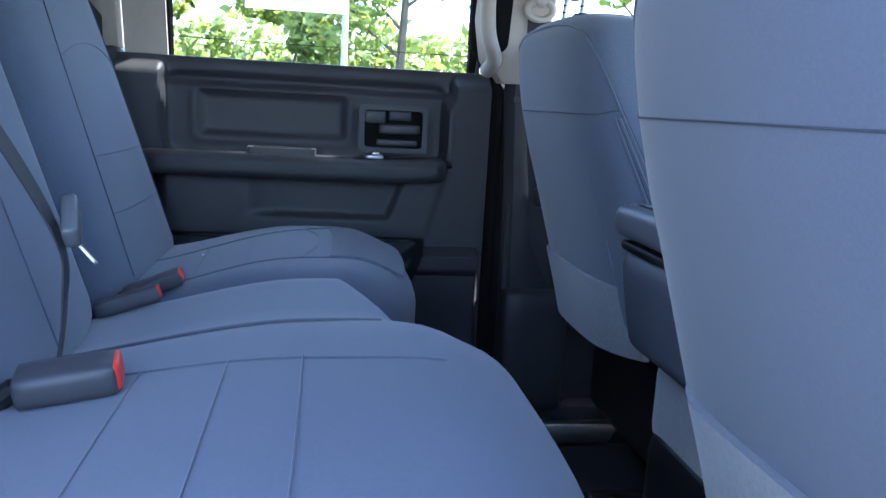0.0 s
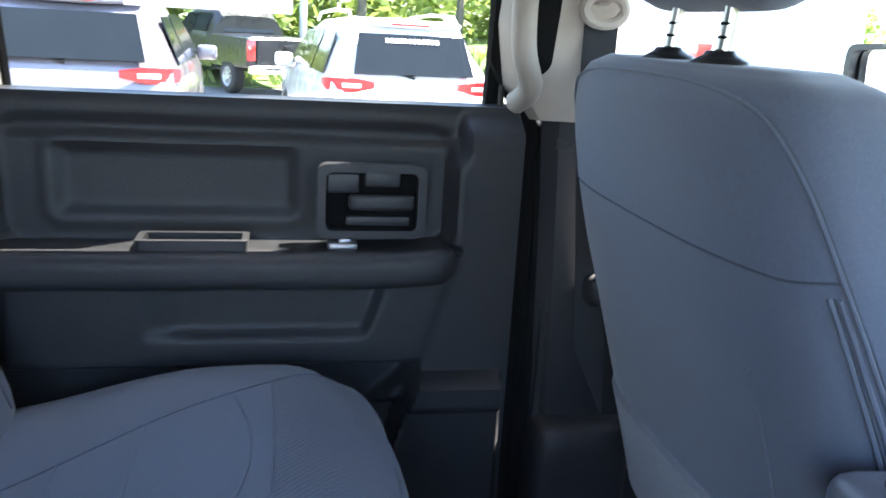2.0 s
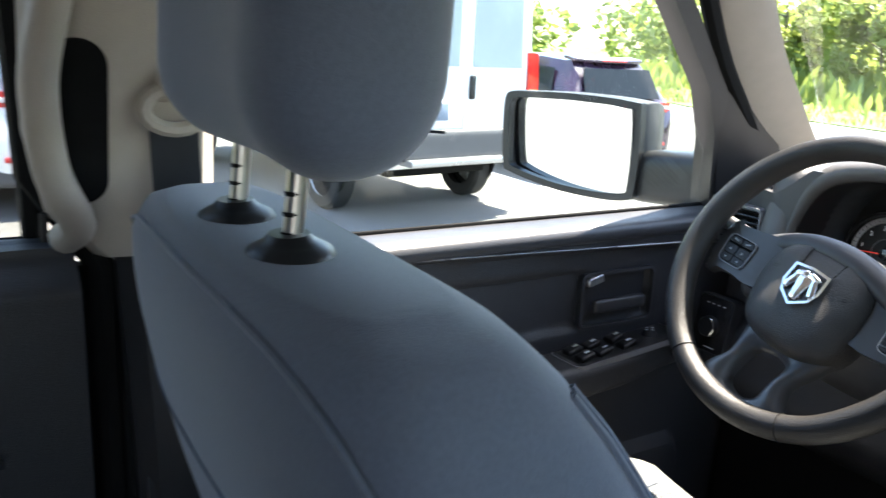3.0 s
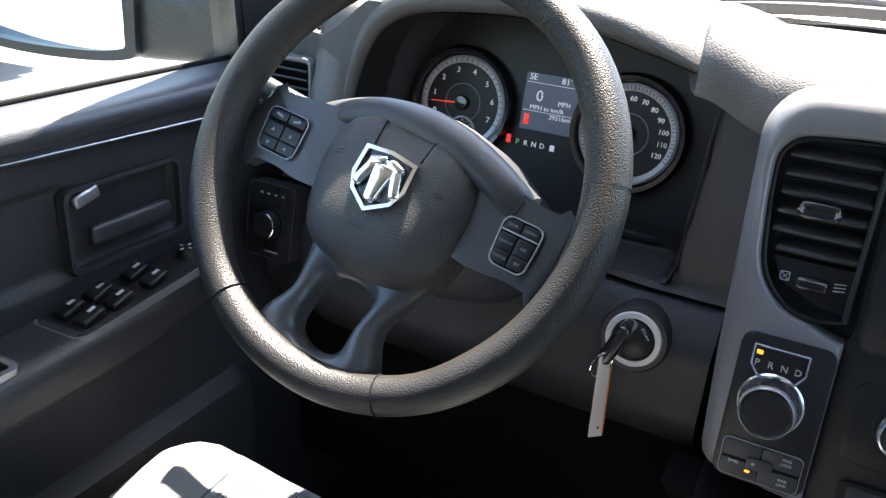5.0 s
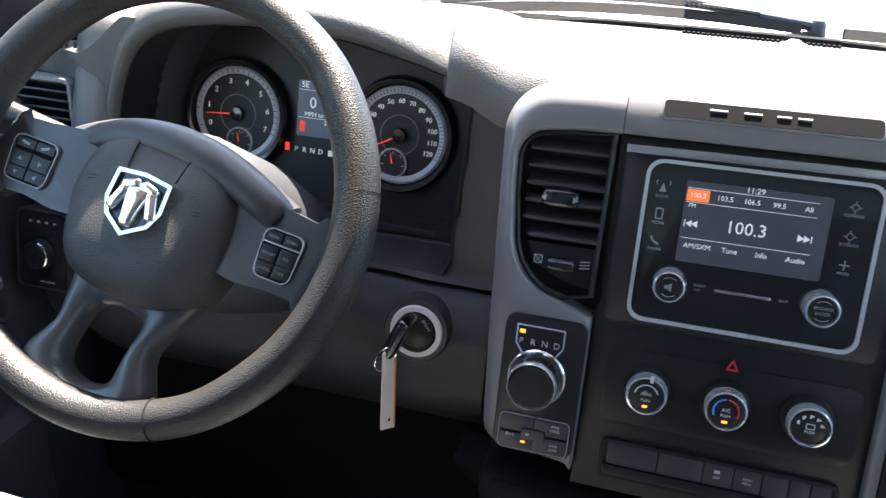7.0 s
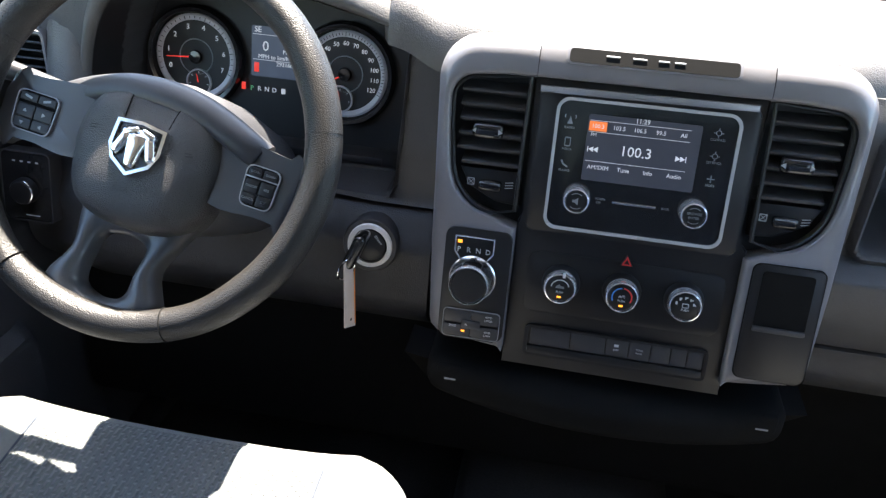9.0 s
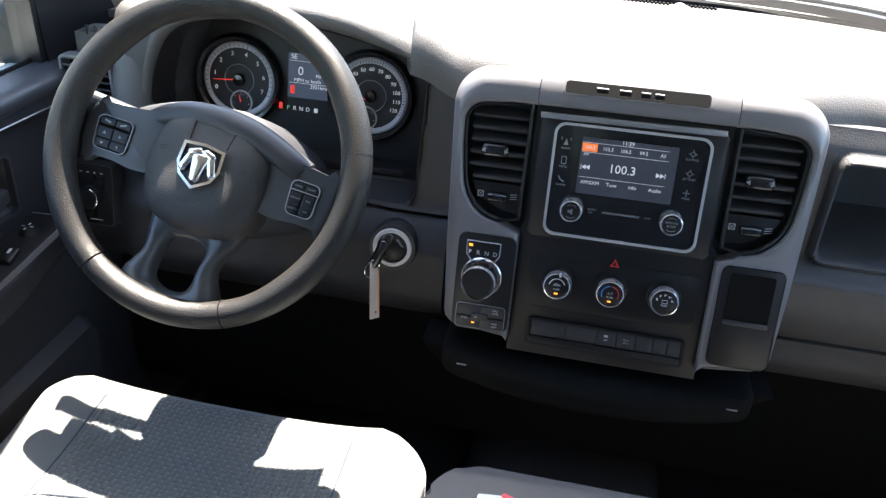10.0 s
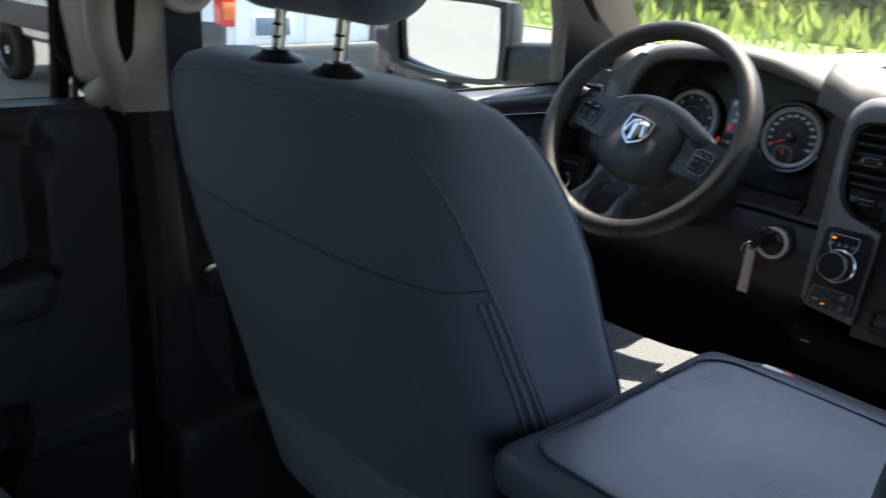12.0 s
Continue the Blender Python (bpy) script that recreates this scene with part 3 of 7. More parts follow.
# added out of view, sized to trim the sun on the armrest
part("frame_top", span(-1.47, -0.68, 0.692, 0.752, 1.838, 1.868, 0.008), BLACK, RD, "black window frame top, unseen, bounding the sun on the armrest")
part("outer_skin", span(-1.48, -0.66, 0.875, 0.93, FLOOR - 0.1, 1.41, 0.02), surface("white truck paint", (0.72, 0.73, 0.74), 0.3, coat=0.6, var=0.03), RD, "white outer door skin")
paint_white = bpy.data.materials["white truck paint"]
# price sheet taped to the window
sheet = loft([[(x0, side_y(z) + 0.008, z), (x1, side_y(z) + 0.008, z), (x1, side_y(z) + 0.0095, z), (x0, side_y(z) + 0.0095, z)] for z, x0, x1 in ((1.545, -1.215, -0.995), (1.70, -1.21, -0.992), (1.82, -1.208, -0.99))])
st = thing("price_sheet", "white printed price sheet taped to the rear side window", "paper", (-1.07, side_y(1.55), 1.55))
part("sheet", sheet, SHEET, st, "thin white sheet lit from behind")
for i in range(14):
    z = 1.565 + 0.017 * i
    w = 0.06 + 0.03 * ((i * 7) % 5) / 4
    part("print_line", loft([[(-1.19, side_y(zz) + 0.0068, zz), (-1.19 + 2 * w, side_y(zz) + 0.0068, zz), (-1.19 + 2 * w, side_y(zz) + 0.0076, zz), (-1.19, side_y(zz) + 0.0076, zz)] for zz in (z, z + 0.003)]), FAINT, st)

# ---- the driver's door ----
FD = thing("driver_door", "closed charcoal driver's door with window switches on its armrest", "door", (-0.1, 0.84, FLOOR), kind="structure")


def front_door_at(x, z):
    h = 0.004
    tl = 1.352 - 0.035 * x
    h += 0.014 * ss(tl - 0.002, tl + 0.008, z) - 0.014 * ss(1.395, 1.43, z)
    h += 0.020 * ss(1.17, 1.13, z)
    d = rr_sdf(x, z, -0.14, 1.272, 0.20, 0.05, 0.02)
    h -= 0.010 * ss(0.004, -0.010, d)
    d = rr_sdf(x, z, 0.125, 1.268, 0.075, 0.045, 0.012)
    h -= 0.014 * ss(0.003, -0.008, d)
    d = rr_sdf(x, z, -0.08, 0.92, 0.36, 0.10, 0.04)
    h += 0.025 * ss(0.0, -0.02, d)
    return Vector((x, side_y(z) - 0.028 - h, z))


part("panel", relief(-0.605, 0.42, 0.66, 1.386, 140, 110, front_door_at, (0, 0.04, 0)), CHARCOAL, FD)
part("trim_line", tube([(x, front_door_at(x, 1.366 - 0.035 * x).y - 0.0012, 1.361 - 0.035 * x) for x in [-0.34 + 0.04 * i for i in range(17)]], 0.0013, 6), SILVER, FD, "thin silver trim line")
farm = part("armrest", softbox(0.80, 0.10, 0.055, 0.018, 14, lambda p: p + Vector((0, 0.03 * ss(0.2, 0.4, p.x), 0.012 * ss(0.0, 0.4, p.x))), place(-0.15, 0.800, 1.162)), CHARCOAL, FD, "charcoal armrest")
part("pull_cup", ringplate(rrect(-0.12, 0.790, 0.060, 0.030, 0.008), rrect(-0.12, 0.790, 0.053, 0.024, 0.005), 1.186, 1.1955), SILVER, farm, "pull cup with a bright rim")
# depth of the cup is only shade painted as a black plate
part("cup_shade", prism(rrect(-0.12, 0.790, 0.054, 0.025, 0.005), 1.187, 1.1925), DARKEST, farm, "black plate painting the shade in the pull cup")
SWM = place(0.112, 0.795, 1.197, 0, -4, 2)
swp = part("switch_plate", prism(rrect(0, 0, 0.115, 0.034, 0.014), -0.004, 0.004, SWM, 0.002), BLACK, farm, "black switch plate")
part("plate_rim", ringplate(rrect(0, 0, 0.117, 0.036, 0.015), rrect(0, 0, 0.115, 0.034, 0.014), -0.004, 0.005, SWM), GRAPHITE, swp)
for u, v in ((-0.085, -0.014), (-0.085, 0.014), (-0.048, -0.014), (-0.048, 0.014), (0.002, -0.014), (0.002, 0.014)):
    bt = part("window_switch", softbox(0.028, 0.020, 0.009, 0.003, 6, lambda p: p + Vector((0, 0, 0.004 * ss(-0.012, 0.012, p.x))), SWM @ place(u, v, 0.007)), BLACK, swp)
    part("switch_mark", rbox(0.009, 0.004, 0.0006, m=SWM @ place(u + 0.004, v, 0.0150, 0, -8)), MARK, bt)
joy = part("mirror_joystick", lathe([(0, 0.010), (0.009, 0.009), (0.012, 0.004), (0.014, 0.0)], 20, SWM @ place(0.068, 0, 0.004)), BLACK, swp, "round mirror control")
for a in range(4):
    part("joystick_mark", rbox(0.0045, 0.0022, 0.0006, m=SWM @ place(0.068, 0, 0.0135) @ place(0, 0, 0, 0, 0, 90 * a) @ place(0.0065, 0, 0)), MARK, joy)
FDX = Matrix(((1, 0, 0, 0), (0, 0, -1, 0.822), (0, 1, 0, 0), (0, 0, 0, 1)))
part("handle_bezel", ringplate(rrect(0.125, 1.268, 0.078, 0.047, 0.012), rrect(0.125, 1.268, 0.073, 0.042, 0.010), -0.010, 0.002, FDX), CHARCOAL_FINE, FD, "charcoal bezel of the door handle")
part("handle", softbox(0.11, 0.013, 0.022, 0.006, 8, m=place(0.128, 0.822, 1.258)), CHARCOAL_FINE, FD, "satin grey pull handle")
part("lock_tab", softbox(0.032, 0.012, 0.015, 0.004, 6, m=place(0.074, 0.824, 1.302, 0, -14, 0)), SILVER, FD, "grey lock tab")
part("sill_cap", loft([[(x, 0.810, 1.366), (x, 0.800, 1.376), (x, 0.800, 1.386), (x, 0.806, 1.393), (x, 0.820, 1.397), (x, 0.853, 1.399), (x, 0.853, 1.36), (x, 0.83, 1.36)] for x in (-0.605, -0.2, 0.1, 0.42)]), SILLSKIN, FD, "charcoal window sill in grained skin, lightened as if sunlit", angle=60)
part("felt_strip", span(-0.55, 0.40, 0.854, 0.861, 1.37, 1.404, 0.003), RUBBER, FD, "black felt strip at the glass")
g = part("window_glass", pane(-0.56, 0.40, -0.55, -0.01, 1.385, 1.84), GLASS, FD, "clear side window")
g.visible_shadow = False
part("sail_panel", loft([[(0.345, 0.838, 1.385), (0.56, 0.838, 1.385), (0.43, 0.805, 1.53), (0.30, 0.785, 1.63), (0.262, 0.80, 1.60), (0.31, 0.82, 1.50)], [(0.345, 0.868, 1.385), (0.56, 0.868, 1.385), (0.43, 0.835, 1.53), (0.30, 0.815, 1.63), (0.262, 0.83, 1.60), (0.31, 0.85, 1.50)]]), BLACK, FD, "black corner panel behind the mirror")
part("frame_bar", loft([[(x + dx, side_y(z) - 0.012 + dy, z) for dx, dy in ((-0.018, 0), (0.022, 0), (0.022, 0.04), (-0.018, 0.04))] for x, z in ((0.352, 1.385), (0.312, 1.52), (0.262, 1.60), (0.10, 1.75), (-0.02, 1.85))]), BLACK, FD, "black window frame bar")
part("outer_skin", span(-0.645, 0.85, 0.875, 0.93, FLOOR - 0.1, 1.385, 0.02), paint_white, FD, "white outer door skin")

# ---- passenger side: front door shut, rear doorway open behind the camera ----
PD = thing("passenger_door", "closed charcoal passenger door with a clear window", "door", (-0.1, -0.84, FLOOR), kind="structure")
part("panel", relief(-0.605, 0.42, 0.66, 1.425, 60, 50, lambda x, z: Vector((front_door_at(x, z).x, -front_door_at(x, z).y, z)), (0, -0.04, 0)), CHARCOAL, PD)
part("armrest", softbox(0.80, 0.10, 0.055, 0.018, 10, m=place(-0.15, -0.800, 1.162)), CHARCOAL, PD)
g = part("window_glass", moved(pane(-0.56, 0.385, -0.55, 0.06, 1.41, 1.84), Matrix.Scale(-1, 4, (0, 1, 0))), GLASS, PD)
g.visible_shadow = False
part("sail_panel", loft([[(0.345, -0.838, 1.42), (0.56, -0.838, 1.42), (0.43, -0.805, 1.53), (0.30, -0.785, 1.63)], [(0.345, -0.868, 1.42), (0.56, -0.868, 1.42), (0.43, -0.835, 1.53), (0.30, -0.815, 1.63)]]), BLACK, PD)
part("outer_skin", span(-0.645, 0.85, -0.93, -0.875, FLOOR - 0.1, 1.405, 0.02), paint_white, PD)

# the rear passenger door stands open beside the doorway
OD = thing("passenger_rear_door", "open charcoal rear passenger door with a white outer skin", "door", (-0.66, -0.90, FLOOR), kind="structure")
SWING = place(-0.66, -0.90, 0) @ place(0, 0, 0, 0, 0, 62) @ place(0.66, 0.90, 0) @ Matrix.Scale(-1, 4, (0, 1, 0))
part("panel", moved(relief(-1.475, -0.668, 0.66, 1.432, 60, 50, rear_door_at, (0, 0.045, 0)), SWING), CHARCOAL, OD)
part("armrest", softbox(0.665, 0.105, 0.052, 0.020, 10, m=SWING @ place(-1.0965, 0.750, 1.209)), CHARCOAL, OD)
part("window_glass", moved(pane(-1.385, -0.690, -1.36, -0.705, 1.42, 1.84), SWING), TINTED, OD, "tinted side window")
part("frame", join(*[moved(tube([(x0, side_y(z0) + 0.01, z0), (x1, side_y(z1) + 0.01, z1)], 0.024, 8), SWING) for x0, z0, x1, z1 in ((-1.42, 1.41, -1.40, 1.84), (-0.69, 1.41, -0.70, 1.84), (-1.40, 1.84, -0.70, 1.84))]), BLACK, OD, "black window frame")
part("outer_skin", moved(span(-1.48, -0.66, 0.875, 0.93, FLOOR - 0.1, 1.41, 0.02), SWING), paint_white, OD, "white outer door skin")

# ---- front seats ----
BACK = [(0.95, -0.500, -0.285, 0.205), (0.99, -0.520, -0.262, 0.246), (1.05, -0.538, -0.250, 0.260), (1.12, -0.558, -0.265, 0.265), (1.20, -0.580, -0.305, 0.268), (1.28, -0.604, -0.355, 0.268), (1.36, -0.624, -0.395, 0.266), (1.42, -0.635, -0.433, 0.259), (1.46, -0.640, -0.463, 0.250), (1.488, -0.640, -0.487, 0.237), (1.508, -0.632, -0.508, 0.216), (1.520, -0.618, -0.530, 0.175)]


def back_point(z, a, grow=0.0):
    """A point on the seat back's skin at a height, at an angle round it (180 degrees is the rear)."""
    for lo, hi in zip(BACK, BACK[1:]):
        if z <= hi[0]:
            break
    t = max(0.0, min(1.0, (z - lo[0]) / (hi[0] - lo[0])))
    xr, xf, w = (lo[i] + (hi[i] - lo[i]) * t for i in (1, 2, 3))
    c, s = math.cos(a), math.sin(a)
    e = 2 / 4.2
    x = (xr + xf) / 2 + ((xf - xr) / 2 + grow) * math.copysign(abs(c) ** e, c)
    y = (1.08 * w + grow) * math.copysign(abs(s) ** e, s)
    if c > 0:
        x -= 0.045 * c ** 2 * (1 - min(1, abs(y / 0.19)) ** 2.5) * ss(1.52, 1.40, z)
    else:
        x -= 0.012 * c ** 2 * max(0.0, 1 - (y / (1.08 * w)) ** 2)
    return Vector((x, y, z))


def front_seat(m, label, jacket=True):
    """A front seat with its back to the rear bench; local y is across."""
    t = thing("car_seat", label, "seat", m @ Vector((-0.2, 0, FLOOR)), "front seats")
    zs = [BACK[0][0] + (BACK[-1][0] - BACK[0][0]) * (1 - (1 - i / 34) ** 1.6) for i in range(35)]
    k = 56
    bk = part("backrest", moved(loft([[back_point(z, 2 * math.pi * j / k) for j in range(k)] for z in zs]), m), CLOTH, t, angle=60)
    seam = [back_point(1.357 + 0.008 * ss(40, 69, abs(a)), radians(180 + a), 0.0006) for a in [-69 + 138 * i / 36 for i in range(37)]]
    part("seam", tube(seam, 0.0009, 6, m=m), SEAM, bk)
    # piped corner between the rear panel and the sides, running over the top
    corner = [(1.507, 0), (1.505, 10), (1.498, 27), (1.485, 42), (1.462, 52), (1.425, 61), (1.365, 69.5), (1.30, 77), (1.23, 82), (1.12, 86), (1.0, 88)]
    for s in (1, -1):
        line = curve_pts([(z, a, 0) for z, a in corner], 5)
        part("corner_piping", tube([back_point(p.x, radians(180 + s * p.y), 0.0010) for p in line], 0.0022, 6, m=m), CLOTH, bk)
        part("corner_seam", tube([back_point(p.x, radians(180 + s * (p.y + 1.6)), 0.0002) for p in line], 0.0014, 6, m=m), SEAM, bk)
        for da, mt, r in ((-8.5, CLOTH, 0.0026), (-6.6, SEAM, 0.0010), (-4.2, CLOTH, 0.0026)):
            part("stitch_ridge", tube([back_point(p.x, radians(180 + s * (p.y + da)), 0.0005) for p in line if 1.08 < p.x < 1.36], r, 6, m=m), mt, bk)
        for da, mt, r in ((56, CLOTH, 0.0026), (60, SEAM, 0.0012), (64, CLOTH, 0.0026)):
            part("edge_seam", tube([back_point(1.00 + 0.485 * i / 20, radians(s * da), 0.0006) for i in range(21)], r, 6, m=m), mt, bk)
        if s > 0:
            for da, mt, r in ((10.5, CLOTH, 0.0036), (13.5, SEAM, 0.0028), (16.5, CLOTH, 0.0036)):
                part("bolster_seam", tube([back_point(1.06 + 0.425 * i / 24, radians(da), 0.0004) for i in range(25)], r, 6, m=m), mt, bk)
    part("rear_crease", tube([back_point(1.07 + 0.19 * i / 10, radians(180 + 33 - 6 * i / 10), -0.0006) for i in range(11)], 0.0016, 6, m=m), CLOTH, bk)
    # headrest on two posts
    hr = part("headrest", softbox(0.13, 0.295, 0.235, 0.062, 18, lambda p: p + Vector((-0.018 * (p.y / 0.14) ** 2 + 0.12 * p.z * 0.4, 0, 0.012 * (1 - (p.y / 0.14) ** 2) * ss(-0.1, 0.1, p.z) - 0.0 * p.y)), m @ place(-0.556, 0, 1.688)), CLOTH, t, "rounded cloth headrest", angle=70)
    part("seam", tube([(-0.556 + 0.052, -0.10 + 0.2 * i / 10, 1.60 - 0.006 * math.sin(math.pi * i / 10)) for i in range(11)], 0.0010, 6, m=m), SEAM, hr)
    for y in (-0.056, 0.056):
        post = part("headrest_post", tube([(-0.592, y, 1.48), (-0.587, y, 1.52), (-0.578, y, 1.63)], 0.0068, 12, m=m), STEEL, t, "notched steel post")
        for z in (1.532, 1.545, 1.558):
            part("notch", lathe([(0.0063, -0.0016), (0.0068, 0), (0.0063, 0.0016)], 12, m @ place(-0.5845 + (z - 1.54) * 0.09 - 0.002, y, z)), DARKEST, post)
        part("post_collar", lathe([(0, 0.014), (0.013, 0.014), (0.016, 0.010), (0.020, 0.008), (0.027, 0.004), (0.029, 0.0), (0.029, -0.02)], 24, m @ place(-0.588, y, 1.5185, 0, -3, 0) @ Matrix.Diagonal((1, 1.12, 1, 1))), BLACK, t, "black plastic post collar")
    # felt apron below the back
    ap = relief(-0.250, 0.222, 0.940, 1.070, 26, 14, lambda u, v: Vector((-0.566 + 0.036 * (u / 0.222) ** 4 + 0.26 * (1.065 - v) - 0.006 * math.sin(3 * u + 9 * v) * (1.085 - v) * 4, u * (1 - 0.16 * (1.085 - v) / 0.2), v)), (0.012, 0, 0))
    part("apron", moved(ap, m), CARPET_GREY, t, "lighter grey felt apron")
    # cushion: insert between two bolsters


    def sit(p):
        q = p.copy()
        u = p.x / 0.26
        dish = (1 - min(1.0, abs(p.y) / 0.20) ** 3)
        q.z += -0.030 * dish * (1 if p.z > 0 else 0) + 0.012 * ss(0.3, 0.9, u) * (1 if p.z > 0 else 0) - 0.05 * ss(0.75, 1.0, u) ** 2 * ss(-0.02, 0.08, p.z) * 0.5
        q.x -= 0.035 * (abs(p.y) / 0.245) ** 3 * ss(0.2, 1, u)
        return q

    cu = part("cushion", softbox(0.55, 0.525, 0.17, 0.055, 22, sit, m @ place(-0.149, 0, 0.986)), CUSHION_LIT, t, "seat cushion with bolsters, greyed for the light on it", angle=60)

    def sit_top(u, v):
        q = sit(Vector((u, v, 0.085)))
        return Vector((q.x, q.y, q.z + 0.004 * ss(0.165, 0.155, abs(v)) - 0.001))

    ins = part("cushion_insert", moved(relief(-0.21, 0.225, -0.165, 0.165, 40, 30, sit_top, (0, 0, -0.012)), m @ place(-0.156, 0, 0.986)), CUSHION_INSERT_LIT, t, "ribbed cloth centre panel")
    for s in (1, -1):
        part("seam", tube([sit_top(-0.2 + 0.42 * i / 20, s * 0.166) + Vector((0, 0, 0.0005)) for i in range(21)], 0.0013, 6, m=m @ place(-0.156, 0, 0.986)), SEAM, ins)
    part("seam", tube([sit_top(0.06 - 0.03 * (j / 10) ** 2, 0.16 * j / 10) + Vector((0, 0, 0.0005)) for j in range(-10, 11)], 0.0012, 6, m=m @ place(-0.156, 0, 0.986)), SEAM, ins)
    part("base", softbox(0.44, 0.42, 0.20, 0.03, 8, m=m @ place(-0.20, 0, 0.80)), BLACK, t, "black seat base")
    for y in (-0.17, 0.17):
        part("rail", rbox(0.60, 0.035, 0.05, 0.008, m=m @ place(-0.24, y, FLOOR + 0.027)), STEEL, t, "steel seat rail")
    return t


front_seat(place(0, 0.452, 0), "blue-grey cloth driver's seat with a raised headrest")
front_seat(place(-0.095, -0.452, 0), "blue-grey cloth passenger seat set further back")

# ---- centre seat folded down as armrest and console ----
CC = thing("centre_console", "fold-down centre armrest in charcoal vinyl with cup holders", "console", (-0.3, 0, FLOOR))
lid = part("armrest_lid", softbox(0.385, 0.305, 0.052, 0.022, 18, lambda p: p + Vector((0.02 * (1 - (p.y / 0.16) ** 2) * ss(0.1, 0.2, p.x), 0, 0.008 * (1 - (p.y / 0.17) ** 2) * (1 - (p.x / 0.22) ** 2) * (1 if p.z > 0 else 0) + 0.010 * ss(-0.05, -0.2, p.x))), place(-0.397, 0, 1.190)), VINYL, CC, "padded vinyl armrest lid", angle=60)
pip = [(u - 0.405, v, 1.2175 + 0.006 * (1 - (v / 0.17) ** 2) * (1 - (u / 0.22) ** 2) + 0.010 * ss(-0.05, -0.2, u)) for u, v in rrect(0.006, 0, 0.168, 0.130, 0.04, 8)]
part("piping", tube(pip, 0.0022, 6, True), SEAM, lid, "dark piping")
part("lid_edge", softbox(0.355, 0.285, 0.016, 0.006, 8, m=place(-0.397, 0, 1.161)), BLACK, CC, "black lid rim")
part("lid_latch", rbox(0.010, 0.12, 0.010, 0.003, m=place(-0.197, -0.02, 1.180)), GRAPHITE, CC, "grey lid latch bar")
part("seat_block", softbox(0.36, 0.295, 0.165, 0.03, 12, lambda p: p + Vector((-0.02 * ss(-0.07, 0.07, p.z) + 0.03, 0, 0)), place(-0.405, 0, 1.076)), CLOTH_SIDE, CC, "vinyl block under the lid", angle=60)
part("lower_cushion", softbox(0.42, 0.30, 0.16, 0.035, 12, m=place(-0.29, 0, 0.915)), CARPET_GREY, CC, "lighter grey lower cushion", angle=60)
part("pedestal", softbox(0.46, 0.26, 0.26, 0.03, 8, m=place(-0.28, 0, 0.74)), BLACK, CC)


def tray_outline():
    pts = rrect(-0.137, -0.003, 0.085, 0.172, 0.055, 8)
    return [(u + (0.018 * (1 - (v / 0.17) ** 2) if u > -0.12 else 0), v) for u, v in pts]


tray = part("cup_tray", prism(tray_outline(), 1.085, 1.148, None, 0.005, 3), TRAYSKIN, CC, "grey satin cup holder tray")
for y in (0.098, -0.010, -0.118):
    cupr = part("cup_holder", lathe([(0.036, 0.001), (0.038, 0.004), (0.043, 0.005), (0.046, 0.001), (0.046, -0.004)], 28, place(-0.132, y, 1.147)), BLACK, tray, "black cup holder rim")
    # flat black disc paints the shade down the cup holder
    part("well_shade", lathe([(0, 0.0026), (0.041, 0.0026)], 28, place(-0.132, y, 1.147)), DARKEST, cupr)
tg = thing("key_tags", "pink card tag and orange key tag lying in a cup holder", "key tag", (-0.125, 0.10, 1.16))
part("card", prism([(-0.022, -0.016), (0.020, -0.016), (0.027, 0.0), (0.020, 0.016), (-0.022, 0.016)], 0, 0.0014, place(-0.125, 0.088, 1.162, 18, -14, -40)), PINK, tg, "pink card tag")
part("card", prism(rrect(0, 0, 0.020, 0.013, 0.003), 0, 0.0012, place(-0.128, 0.098, 1.167, 10, -22, 12)), PAPER, tg, "white card tag")
part("tag", softbox(0.030, 0.018, 0.006, 0.003, 6, m=place(-0.142, 0.118, 1.158, 8, -10, 25)), ORANGE, tg, "orange plastic tag")

# ---- rear bench ----


def bench_cushion(name, label, y0, y1, x_front, mid=None):
    t = thing(name, label, "seat", (-1.1, (y0 + y1) / 2, FLOOR), "rear bench seats")
    w, l = y1 - y0, x_front + 1.40

    def bend(p):
        u, v = p.x / (l / 2), p.y / (w / 2)
        q = p.copy()
        top = ss(-0.02, 0.06, p.z)
        q.z += top * (0.012 * ss(-1, 0.4, u) - 0.035 * ss(0.45, 1.0, u) ** 2 + 0.010 * (1 - v * v))
        q.x -= 0.075 * abs(v) ** 3 * ss(0.0, 1.0, u)
        if mid:
            wy = p.y + (y0 + y1) / 2
            q.x -= 0.090 * ss(mid[0] - 0.05, mid[0] + 0.06, wy) * ss(0.1, 1.0, u)
            q.z -= top * 0.012 * ss(mid[0] - 0.03, mid[0] + 0.03, wy)
            q.z -= top * 0.050 * ss(0.15, -1.0, u) * (0.5 + 0.5 * ss(-0.35, -0.05, wy))
        else:
            q.z -= top * (0.050 * ss(0.15, -1.0, u) + 0.014) * (1 - 0.25 * (1 - v * v))
        return q

    c = place((x_front - 1.40) / 2, (y0 + y1) / 2, 0.995)
    part("cushion", softbox(l, w, 0.19, 0.062, 26, bend, c), CLOTH, t, angle=70)

    def top_at(x, y):
        p = bend(Vector((x - (x_front - 1.40) / 2, y - (y0 + y1) / 2, 0.095)))
        return Vector((p.x + (x_front - 1.40) / 2, p.y + (y0 + y1) / 2, p.z + 0.995 + 0.0008))

    return t, top_at


lt, ltop = bench_cushion("rear_bench_seat", "blue-grey cloth rear bench seat beside the closed door", 0.168, 0.725, -0.862)


def far_y(x):
    return 0.40 + 0.26 * ss(-1.40, -0.86, x)


def near_y(x):
    return 0.235 + 0.055 * ss(-1.30, -1.02, x)


